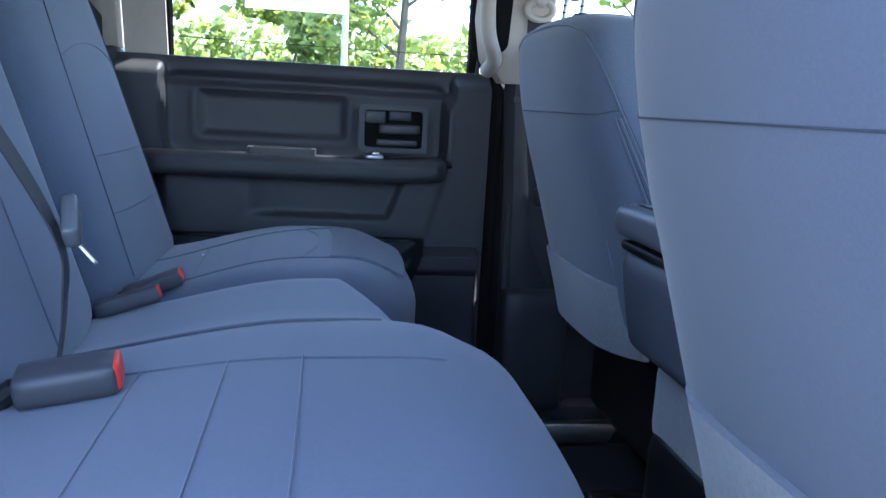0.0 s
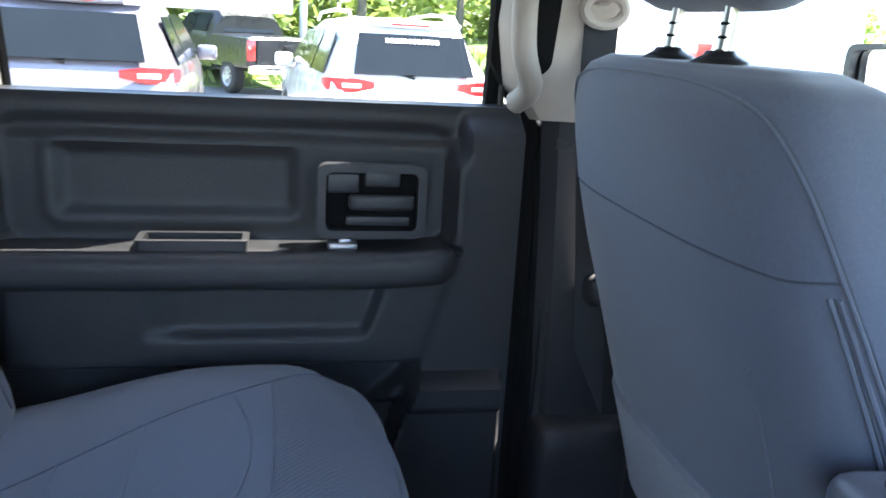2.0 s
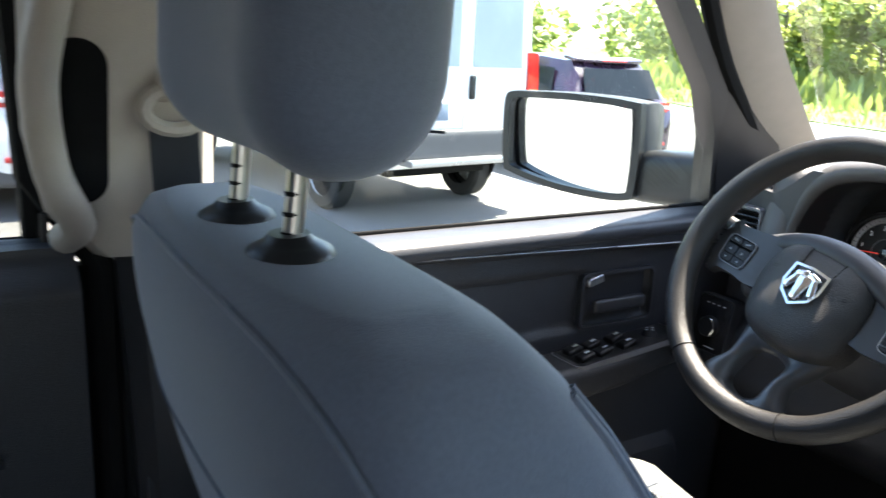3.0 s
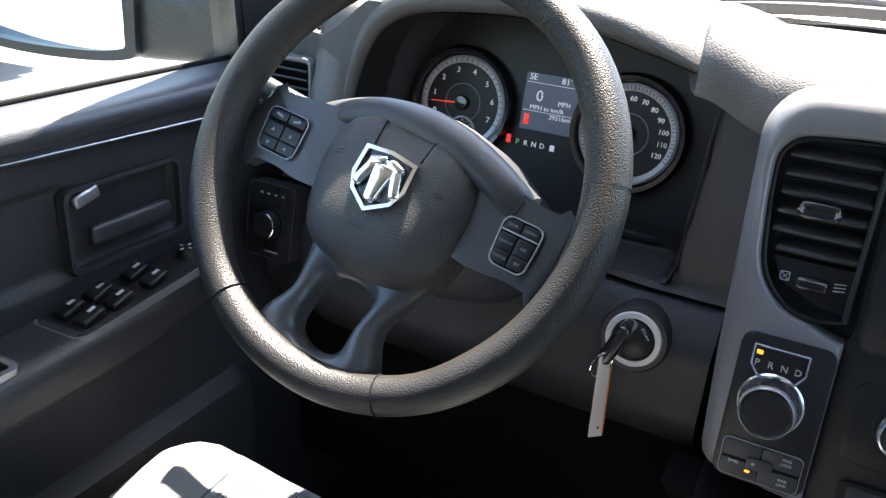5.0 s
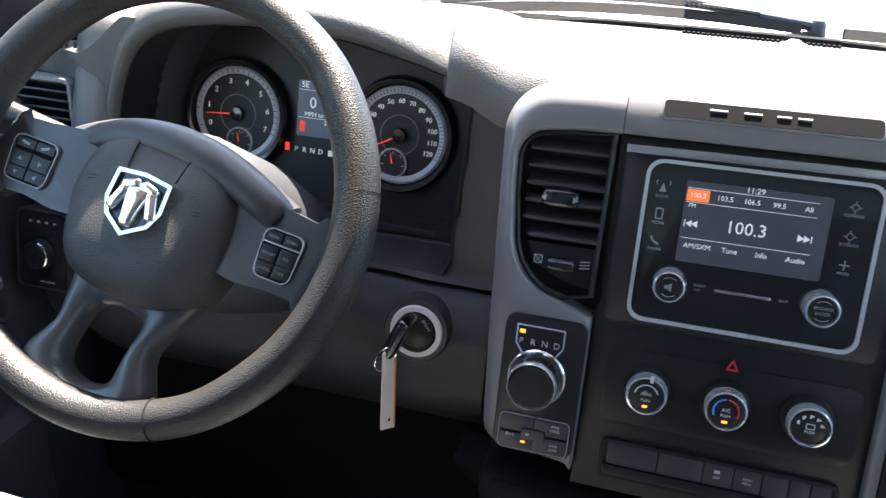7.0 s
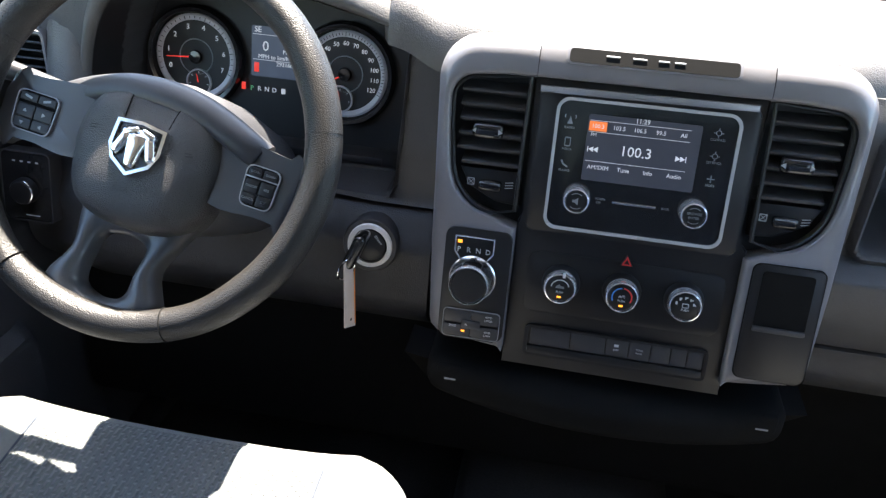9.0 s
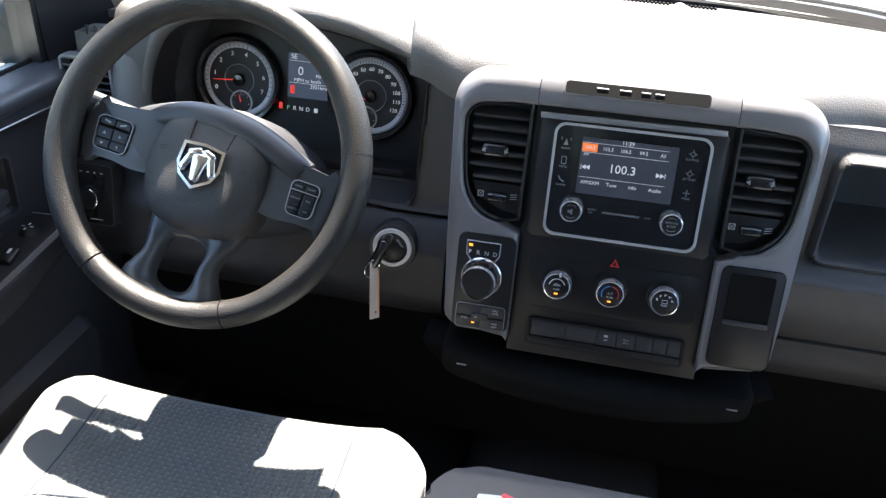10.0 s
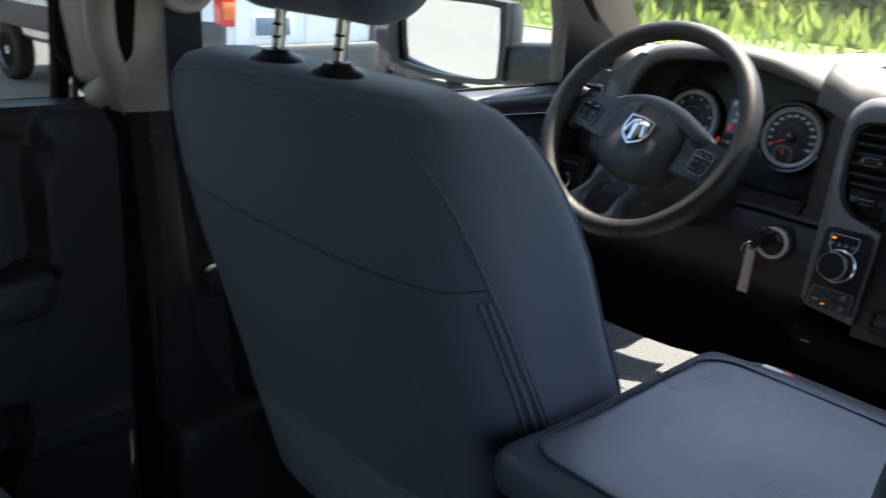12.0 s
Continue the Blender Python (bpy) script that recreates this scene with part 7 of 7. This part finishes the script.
def leaves(centre, radii, count, size):
    vs, fs = [], []
    for i in range(count):
        d = Vector((rng.gauss(0, 1), rng.gauss(0, 1), rng.gauss(0, 1))).normalized()
        r = rng.uniform(0.55, 1.05) ** 0.6
        p = Vector(centre) + Vector((d.x * radii[0], d.y * radii[1], d.z * radii[2])) * r
        u = Vector((rng.gauss(0, 1), rng.gauss(0, 1), rng.gauss(0, 0.6))).normalized()
        v = u.orthogonal().normalized()
        v = (Matrix.Rotation(rng.uniform(0, 6.28), 3, u) @ v)
        s = size * rng.uniform(0.5, 1.4)
        n = len(vs)
        vs += [p - u * s, p - v * s * 0.5, p + u * s, p + v * s * 0.5 + Vector((0, 0, -0.1 * s))]
        fs.append((n, n + 1, n + 2, n + 3))
    return vs, fs


def tree(x, y, h, spread, label, material=LEAF, density=1.0):
    base = GROUND + 0.2
    t = thing("tree", label, "tree", (x, y, base), "trees beyond the car park")
    tr = curve_pts([(x, y, base - 0.3), (x + rng.uniform(-0.2, 0.2), y, base + h * 0.3), (x + rng.uniform(-0.5, 0.5), y + rng.uniform(-0.4, 0.4), base + h * 0.62), (x + rng.uniform(-0.6, 0.6), y, base + h * 0.9)], 5)
    limbs = [tube(tr, lambda q: 0.016 * h * (1 - 0.85 * q), 7)]
    vs, fs = [], []
    for k in range(int(15 * density)):
        q = rng.uniform(0.22, 0.98)
        a = rng.uniform(0, 6.28)
        s = tr[int(q * (len(tr) - 1))]
        rch = spread * (0.35 + 0.65 * math.sin(math.pi * min(1, q * 0.9))) * rng.uniform(0.5, 1.0)
        e = s + Vector((math.cos(a) * rch, math.sin(a) * rch, rng.uniform(0.05, 0.22) * h))
        mid = s.lerp(e, 0.5) + Vector((0, 0, 0.03 * h))
        limbs.append(tube([s, mid, e], lambda w: 0.0055 * h * (1 - 0.8 * w), 5))
        for c, rad in ((e, 1.0), (mid, 0.7)):
            rr = spread * rng.uniform(0.24, 0.40) * rad
            v2, f2 = leaves(c, (rr, rr, rr * 0.75), int(230 * rad), 0.17)
            n = len(vs)
            vs += v2
            fs += [tuple(i + n for i in f) for f in f2]
    part("trunk", join(*limbs), BARK, t, "grey trunk and limbs")
    me = bpy.data.meshes.new("crown")
    me.from_pydata([tuple(v) for v in vs], [], fs)
    me.materials.append(material)
    ob = new("crown", me)
    ob.parent = t
    ob.matrix_parent_inverse = WORLD[t].inverted()
    WORLD[ob] = Matrix()
    tagged(ob, "loose green crown of small leaves")


for x, y, h, sp in ((-13.5, 26, 8.0, 3.0), (-9.0, 29, 7.0, 2.6), (-6.2, 27, 9.0, 2.4), (-2.4, 31, 6.2, 2.4), (1.2, 26, 12.0, 3.6), (4.8, 28, 11.0, 3.4), (9.5, 27, 9.0, 3.2), (14.0, 30, 9.5, 3.4), (-18, 30, 9.0, 3.4)):
    tree(x, y, h, sp, "leafy green tree with an uneven open crown", LEAF if int(x) % 2 else LEAF2)
for x, y, h, sp in ((27, -14, 4.6, 2.2), (26.5, -7, 3.6, 2.2), (29, -1.5, 4.8, 2.6), (27, 4.5, 3.8, 2.3), (28.5, 10.5, 5.0, 2.6), (27, 16.5, 4.4, 2.4), (30, 23, 5.6, 2.8), (29, -22, 5.4, 2.8)):
    tree(x, y, h, sp, "low bushy green sapling in the brush", LEAF, 0.9)


def wood(name, label, pts, h):
    vs, fs = [], []
    for x, y in pts:
        for k in range(9):
            hh = h * rng.uniform(0.3, 1.0)
            v2, f2 = leaves((x + rng.uniform(-2.5, 2.5), y + rng.uniform(-2.5, 2.5), GROUND + hh), (1.7, 1.7, 1.5), 120, 0.30)
            n = len(vs)
            vs += v2
            fs += [tuple(i + n for i in f) for f in f2]
    me = bpy.data.meshes.new(name)
    me.from_pydata([tuple(v) for v in vs], [], fs)
    me.materials.append(LEAF2)
    ob = new(name, me)
    WORLD[ob] = Matrix()
    tagged(ob, label, "woods", kind="stuff")


wood("far_woods", "dense green belt of far woods", [(-34 + 3.2 * i, 40 + 3 * math.sin(i)) for i in range(20)], 4.6)
wood("far_brush", "dense green brush beyond the verge", [(35 + 2 * math.sin(i * 1.7), -34 + 3.0 * i) for i in range(24)], 3.6)

# light pole and a cable
lp = thing("light_pole", "pale steel light pole beyond the parked cars", "light pole", (-0.55, 22, GROUND))
part("pole", tube([(-0.55, 22, GROUND), (-0.55, 22, 8.2)], lambda q: 0.11 - 0.04 * q, 12), surface("galvanised steel", (0.48, 0.47, 0.45), 0.5, metal=0.3, var=0.1), lp)
part("base", lathe([(0.24, 0), (0.24, 0.5), (0.2, 0.55), (0.1, 0.56)], 20, place(-0.55, 22, GROUND)), surface("pale concrete", (0.42, 0.41, 0.39), 0.9, var=0.15), lp)
part("arm", tube([(-0.55, 22, 8.1), (-0.9, 21.6, 8.3), (-1.3, 21.2, 8.3)], 0.05, 8), bpy.data.materials["galvanised steel"], lp)
part("lamp_head", rbox(0.75, 0.36, 0.14, 0.04, m=place(-1.5, 21.0, 8.28, 0, 0, 45)), bpy.data.materials["galvanised steel"], lp)
cab = thing("overhead_cable", "dark overhead cable strung across the trees", "cable", (-6, 24, 3.4))
part("cable", tube([(-30 + 60 * i / 20, 24, 3.55 - 0.25 * i / 20 - 0.55 * math.sin(math.pi * i / 20)) for i in range(21)], 0.012, 5), RUBBER, cab)
gp = thing("gravel_heap", "low heap of brown gravel at the verge", "gravel heap", (20.2, -0.4, GROUND), kind="stuff")
part("heap", relief(-1, 1, -1, 1, 30, 40, lambda u, v: Vector((20.0 + 0.9 * u, -0.6 + 3.4 * v, GROUND - 0.02 + 0.30 * max(0, 1 - u * u) * max(0, 1 - v * v) * (1 + 0.3 * noise.noise((5 * u, 9 * v, 2))))), (0, 0, -0.1)), surface("brown gravel", (0.20, 0.16, 0.12), 0.95, bump=1.0, grain=25, var=0.4, scale=20), gp)
for i, x in enumerate((-5.2, -2.0, 5.75, 8.6)):
    single("bay_line", span(x - 0.05, x + 0.05, 6.6, 11.6, GROUND + 0.001, GROUND + 0.006), surface("worn white line", (0.62, 0.61, 0.58), 0.8, var=0.25, scale=30) if i == 0 else bpy.data.materials["worn white line"], "worn white painted bay line on the asphalt", "road marking", "bay lines", "structure")


# ---- parked vehicles: x forward, y to their left, z up from the ground ----
def wheel(m, r, w, t):
    tyre = part("tyre", lathe([(r * 0.62, -w / 2), (r * 0.92, -w / 2), (r, -w * 0.36), (r, w * 0.36), (r * 0.92, w / 2), (r * 0.62, w / 2)], 36, m), TYRE, t, "black tyre")
    rim = join(lathe([(r * 0.64, w / 2), (r * 0.62, w * 0.40), (r * 0.56, w * 0.30), (0.0, w * 0.18)], 30, m), lathe([(0, w * 0.44), (r * 0.16, w * 0.42), (r * 0.18, w * 0.2)], 16, m))
    for k in range(8):
        rim = join(rim, rbox(r * 0.46, r * 0.11, w * 0.14, 0.008, m=m @ place(0, 0, 0, 0, 0, 45 * k) @ place(r * 0.36, 0, w * 0.32)))
    part("rim", rim, SILVER, tyre, "silver spoked rim")


def body(stations, k=5):
    """The skin of a car over stations (x, floor, belt, top, half width at the belt, half width at the top)."""
    rings = []
    for x, zf, zb, zt, wb, wt in stations:
        half = [(0.0, zf), (wb * 0.86, zf), (wb * 0.97, zf + 0.08), (wb, zf + 0.25 * (zb - zf)), (wb, zf + 0.75 * (zb - zf)), (wb * 0.975, zb)]
        if zt > zb + 0.05:
            half += [(wb * 0.95 + (wt - wb * 0.95) * 0.5, zb + 0.5 * (zt - zb)), (wt, zt - 0.10), (wt * 0.93, zt - 0.035), (wt * 0.6, zt), (0, zt + 0.01)]
        else:
            half += [(wb * 0.95, zb + 0.01), (wb * 0.92, zb + 0.02), (wb * 0.85, zb + 0.03), (wb * 0.6, zb + 0.04), (0, zb + 0.045)]
        rings.append([Vector((x, y, z)) for y, z in half] + [Vector((x, -y, z)) for y, z in half[-2:0:-1]])
    return loft(rings)


def slab(pts, normal, d0, d1):
    n = Vector(normal).normalized()
    return loft([[Vector(p) + n * d0 for p in pts], [Vector(p) + n * d1 for p in pts]])


def side_glass(m, t, x0, x1, zb, zt, wb, wt, slope0=0.0, slope1=0.0):
    for s in (1, -1):
        pts = [(x0, s * wb, zb), (x1, s * wb, zb), (x1 - slope1, s * wt, zt), (x0 + slope0, s * wt, zt)]
        bm = slab(pts if s > 0 else pts[::-1], (0, s, 0.25), 0.0, 0.012)
        part("side_window", moved(bm, m), TINT, t, "dark side glass")


def suv(m, paint, label, roofrails=True, decal=True):
    t = thing("parked_suv", label, "car", m.translation, "parked vehicles")
    st = [(0.0, 0.42, 0.70, 0.70, 0.78, 0.7), (0.06, 0.32, 0.95, 0.95, 0.88, 0.7), (0.14, 0.28, 1.04, 1.06, 0.91, 0.74), (0.30, 0.26, 1.06, 1.42, 0.925, 0.68), (0.55, 0.25, 1.06, 1.63, 0.93, 0.65), (1.2, 0.25, 1.05, 1.67, 0.93, 0.66), (2.2, 0.25, 1.03, 1.66, 0.93, 0.66), (2.9, 0.25, 1.02, 1.58, 0.93, 0.65), (3.5, 0.25, 1.02, 1.12, 0.92, 0.72), (4.3, 0.27, 0.92, 0.92, 0.90, 0.7), (4.62, 0.40, 0.75, 0.75, 0.74, 0.6)]
    part("body", moved(body(st), m), paint, t, angle=28)
    part("rear_glass", moved(slab([(0.135, 0.66, 1.12), (0.135, -0.66, 1.12), (0.33, -0.58, 1.50), (0.33, 0.58, 1.50)], (-0.89, 0, 0.46), 0.012, 0.035), m), TINT, t, "dark rear glass")
    side_glass(m, t, 0.55, 1.35, 1.10, 1.50, 0.905, 0.735, 0.18, 0.0)
    side_glass(m, t, 1.42, 2.25, 1.10, 1.52, 0.905, 0.735)
    side_glass(m, t, 2.32, 3.25, 1.10, 1.50, 0.90, 0.73, 0.0, 0.55)
    part("lower_cladding", join(moved(softbox(0.34, 1.80, 0.36, 0.07, 12, lambda p: p + Vector((0.10 * (abs(p.y) / 0.9) ** 3, 0, 0))), m @ place(0.135, 0, 0.45)), moved(rbox(3.6, 0.05, 0.24, 0.02), m @ place(2.3, 0.92, 0.36)), moved(rbox(3.6, 0.05, 0.24, 0.02), m @ place(2.3, -0.92, 0.36))), CLAD, t, "black lower bumper and sills", angle=50)
    part("bumper_strip", moved(tube([(-0.045, 0.50, 0.62), (-0.05, 0.36, 0.52), (-0.055, 0, 0.50), (-0.05, -0.36, 0.52), (-0.045, -0.50, 0.62)], 0.022, 8), m), SILVER, t, "silver bumper strip")
    for s in (1, -1):
        l = part("tail_lamp", moved(loft([[(x, s * y, z0), (x, s * y, z1), (x + 0.03, s * y * 0.97, z1), (x + 0.03, s * y * 0.97, z0)] for x, y, z0, z1 in ((0.005, 0.46, 1.00, 1.06), (0.03, 0.66, 0.96, 1.09), (0.07, 0.83, 0.95, 1.09), (0.22, 0.935, 0.97, 1.08), (0.42, 0.945, 1.02, 1.06))]), m), LAMP_RED, t, "red wrap-round tail lamp")
        part("lamp_core", moved(rbox(0.02, 0.20, 0.045, 0.01), m @ place(0.018, s * 0.70, 1.02, 0, 0, -s * 10)), LAMP_CLEAR, l)
        part("reflector", moved(rbox(0.02, 0.24, 0.045, 0.01), m @ place(-0.035, s * 0.60, 0.52, 0, 0, -s * 8)), LAMP_RED, t, "red reflector")
        part("mirror", moved(softbox(0.14, 0.24, 0.17, 0.05, 8), m @ place(3.0, s * 1.03, 1.12)), paint, t, "door mirror")
        part("exhaust", lathe([(0.055, 0), (0.06, 0.12), (0.05, 0.12), (0.045, 0.0)], 18, m @ place(-0.03, s * 0.52, 0.36, 0, 90, 0)), CHROME, t)
        if roofrails:
            part("roof_rail", moved(tube([(0.62, s * 0.60, 1.64), (0.75, s * 0.60, 1.715), (1.6, s * 0.60, 1.735), (2.6, s * 0.60, 1.70), (2.8, s * 0.60, 1.62)], 0.020, 8), m), PAINT_W if paint is PAINT_W else CLAD, t, "roof rail")
        for x in (0.95, 3.65):
            wheel(m @ place(x, s * 0.82, 0.36, -90 * s, 0, 0), 0.36, 0.23, t)
    part("spoiler", moved(softbox(0.26, 1.22, 0.05, 0.02, 8, lambda p: p + Vector((0.1 * (p.y / 0.6) ** 2, 0, 0))), m @ place(0.50, 0, 1.62, 0, -8, 0)), paint, t)
    part("high_lamp", moved(rbox(0.03, 0.42, 0.02, 0.005), m @ place(0.365, 0, 1.612)), LAMP_RED, t)
    part("plate_recess", moved(rbox(0.02, 0.52, 0.15, 0.02), m @ place(0.038, 0, 0.83)), paint, t)
    part("number_plate", moved(rbox(0.015, 0.31, 0.155, 0.005), m @ place(0.022, 0, 0.82)), PLATE, t, "blue-grey plate")
    part("rear_wiper", moved(tube([(0.12, 0.0, 1.10), (0.14, 0.12, 1.13), (0.15, 0.34, 1.15)], 0.013, 6), m), BLACK, t)
    part("badge", moved(rbox(0.01, 0.10, 0.03, 0.004), m @ place(0.06, 0, 0.985)), CHROME, t)
    part("badge", moved(rbox(0.01, 0.17, 0.014, 0.002), m @ place(0.012, 0.52, 0.78)), CHROME, t)
    if decal:
        part("window_decal", join(*[moved(rbox(0.004, 0.035, 0.05), m @ place(0.262, 0.28 - 0.05 * i, 1.455, 0, 27, 0)) for i in range(12)]), PAPER, t, "row of white decal bars")
    return t


def van(m, label):
    t = thing("parked_van", label, "van", m.translation, "parked vehicles")
    mw, m = m, m @ place(0, 0, 0.13)
    st = [(0.0, 0.50, 1.25, 2.36, 0.97, 0.86), (0.05, 0.42, 1.25, 2.44, 1.00, 0.88), (0.30, 0.40, 1.25, 2.50, 1.02, 0.90), (2.5, 0.40, 1.25, 2.52, 1.02, 0.90), (4.0, 0.40, 1.22, 2.46, 1.02, 0.88), (4.7, 0.40, 1.18, 1.70, 1.0, 0.82), (5.3, 0.45, 1.02, 1.05, 0.95, 0.7), (5.6, 0.5, 0.85, 0.85, 0.8, 0.6)]
    part("body", moved(body(st), m), PAINT_W, t, "white van body", angle=28)
    for s in (1, -1):
        d = part("rear_door", moved(slab([(0.0, s * 0.01, 0.62), (0.0, s * 0.86, 0.62), (0.0, s * 0.80, 2.30), (0.0, s * 0.01, 2.30)][::s], (-1, 0, 0), 0.0, 0.02), m), PAINT_W, t)
        part("door_glass", moved(slab([(-0.02, s * 0.09, 1.42), (-0.02, s * 0.76, 1.42), (-0.02, s * 0.72, 2.12), (-0.02, s * 0.09, 2.12)][::s], (-1, 0, 0), 0.0, 0.012), m), PALE_GLASS, d, "rear glass with the sky's reflection painted pale")
        part("hinge", moved(rbox(0.05, 0.06, 0.14, 0.01), m @ place(-0.01, s * 0.90, 1.12)), CLAD, d)
        l = part("tail_lamp", moved(loft([[(x, s * y, z), (x, s * (y - 0.15), z), (x + 0.10, s * (y - 0.15), z), (x + 0.10, s * (y + 0.01), z)] for x, y, z in ((-0.03, 1.01, 0.98), (-0.035, 1.015, 1.25), (-0.02, 1.00, 1.58))]), m), LAMP_RED, t, "tall red tail lamp")
        part("indicator", moved(rbox(0.05, 0.13, 0.16, 0.01), m @ place(-0.03, s * 0.935, 1.12)), LAMP_ORANGE, l, "orange indicator")
        part("side_cladding", join(moved(rbox(4.2, 0.05, 0.30, 0.02), m @ place(2.6, s * 1.02, 0.72)), moved(tube([(1.02 + 0.50 * math.cos(a), s * 1.03, 0.38 + 0.50 * math.sin(a)) for a in [math.pi * i / 12 for i in range(13)]], 0.055, 8), m)), CLAD, t, "grey side cladding")
        part("corner_cladding", moved(softbox(0.62, 0.10, 0.62, 0.04, 8), m @ place(0.28, s * 0.985, 0.70)), CLAD, t, "grey corner cladding")
        part("reflector", moved(rbox(0.02, 0.06, 0.12, 0.008), m @ place(-0.085, s * 0.93, 0.66)), LAMP_RED, t, "red reflector")
        for x in (1.02, 4.55):
            # black disc paints the shade inside the wheel arch
            part("arch_shade", lathe([(0.45, -0.02), (0.45, 0.01), (0, 0.01)], 30, m @ place(x, s * 1.012, 0.40, -90 * s, 0, 0)), DARKEST, t)
            wheel(mw @ place(x, s * 0.93, 0.37, -90 * s, 0, 0), 0.37, 0.22, t)
    part("bumper", moved(softbox(0.22, 2.02, 0.30, 0.05, 10), m @ place(0.0, 0, 0.66)), CLAD, t, "grey rear bumper")
    part("bumper_step", moved(rbox(0.26, 1.50, 0.07, 0.02), m @ place(-0.08, 0, 0.50)), SILVER, t, "pale bumper step")
    part("plate_panel", moved(rbox(0.03, 0.50, 0.22, 0.02), m @ place(-0.025, 0.42, 0.98)), PAINT_W, t)
    part("number_plate", moved(rbox(0.02, 0.42, 0.17, 0.006), m @ place(-0.04, 0.42, 0.98)), PLATE, t, "blue-grey plate")
    part("door_handle", moved(softbox(0.05, 0.07, 0.24, 0.02, 8), m @ place(-0.035, -0.09, 1.22)), BLACK, t, "black door handle")
    part("under_bar", moved(rbox(0.9, 1.3, 0.16, 0.02), m @ place(0.8, 0, 0.36)), DARKEST, t)
    return t


def pickup(m, paint, label):
    t = thing("parked_pickup", label, "pickup truck", m.translation, "parked vehicles")
    part("bed", moved(body([(0.0, 0.62, 1.20, 1.2, 0.95, 0.9), (0.06, 0.55, 1.26, 1.26, 0.99, 0.9), (1.9, 0.52, 1.28, 1.28, 1.0, 0.9)]), m), paint, t, "cargo bed", angle=28)
    part("cab", moved(body([(1.95, 0.48, 1.26, 1.72, 0.99, 0.72), (2.15, 0.46, 1.27, 1.88, 0.99, 0.74), (3.4, 0.46, 1.26, 1.92, 0.99, 0.74), (3.9, 0.46, 1.24, 1.78, 0.99, 0.72), (4.5, 0.46, 1.22, 1.28, 0.98, 0.7), (5.5, 0.48, 1.15, 1.15, 0.96, 0.7), (5.8, 0.6, 0.95, 0.95, 0.85, 0.6)]), m), paint, t, "cab and bonnet", angle=28)
    part("rear_glass", moved(slab([(1.97, 0.66, 1.34), (1.97, -0.66, 1.34), (2.07, -0.62, 1.74), (2.07, 0.62, 1.74)], (-0.97, 0, 0.25), 0.02, 0.04), m), TINT, t, "dark rear glass")
    side_glass(m, t, 2.25, 3.0, 1.34, 1.76, 0.955, 0.79)
    side_glass(m, t, 3.08, 4.05, 1.34, 1.74, 0.955, 0.79, 0.0, 0.45)
    part("high_lamp", moved(rbox(0.04, 0.36, 0.03, 0.008), m @ place(2.12, 0, 1.90)), LAMP_RED, t)
    part("tailgate", moved(slab([(0.0, 0.76, 0.72), (0.0, -0.76, 0.72), (0.0, -0.76, 1.22), (0.0, 0.76, 1.22)], (-1, 0, 0), 0.0, 0.03), m), paint, t, "tailgate")
    part("tailgate_latch", moved(rbox(0.03, 0.22, 0.09, 0.01), m @ place(-0.035, 0, 1.10)), BLACK, t)
    part("bumper", moved(softbox(0.20, 1.95, 0.20, 0.05, 10), m @ place(-0.06, 0, 0.60)), CHROME, t, "chrome bumper")
    part("number_plate", moved(rbox(0.02, 0.31, 0.155, 0.005), m @ place(-0.165, 0, 0.62)), PLATE, t)
    for s in (1, -1):
        part("tail_lamp", moved(rbox(0.10, 0.19, 0.44, 0.03), m @ place(0.02, s * 0.885, 1.00)), LAMP_RED, t, "red tail lamp")
        part("mirror", moved(softbox(0.14, 0.26, 0.24, 0.05, 8), m @ place(3.95, s * 1.13, 1.38)), BLACK, t)
        for x in (1.05, 4.65):
            wheel(m @ place(x, s * 0.86, 0.40, -90 * s, 0, 0), 0.40, 0.26, t)
    return t


suv(place(0.36, 8.20, GROUND, 0, 0, 97) @ Matrix.Diagonal((1, 1, 1.07, 1)), PAINT_W, "white SUV parked with its tail towards the truck")
van(place(3.70, 6.88, GROUND, 0, 0, 97), "white cargo van parked with its tail towards the truck")
suv(place(-2.98, 7.6, GROUND, 0, 0, 92) @ Matrix.Diagonal((1.05, 1.06, 1.11, 1)), PAINT_G, "tall grey mauve SUV parked tail towards the truck", False, False)
pickup(place(-0.95, 18.6, GROUND, 0, 0, 118), PAINT_K, "black pickup parked in the second row")
suv(place(7.15, 8.1, GROUND, 0, 0, 88), PAINT_P, "dark plum SUV parked beside the van", False, False)
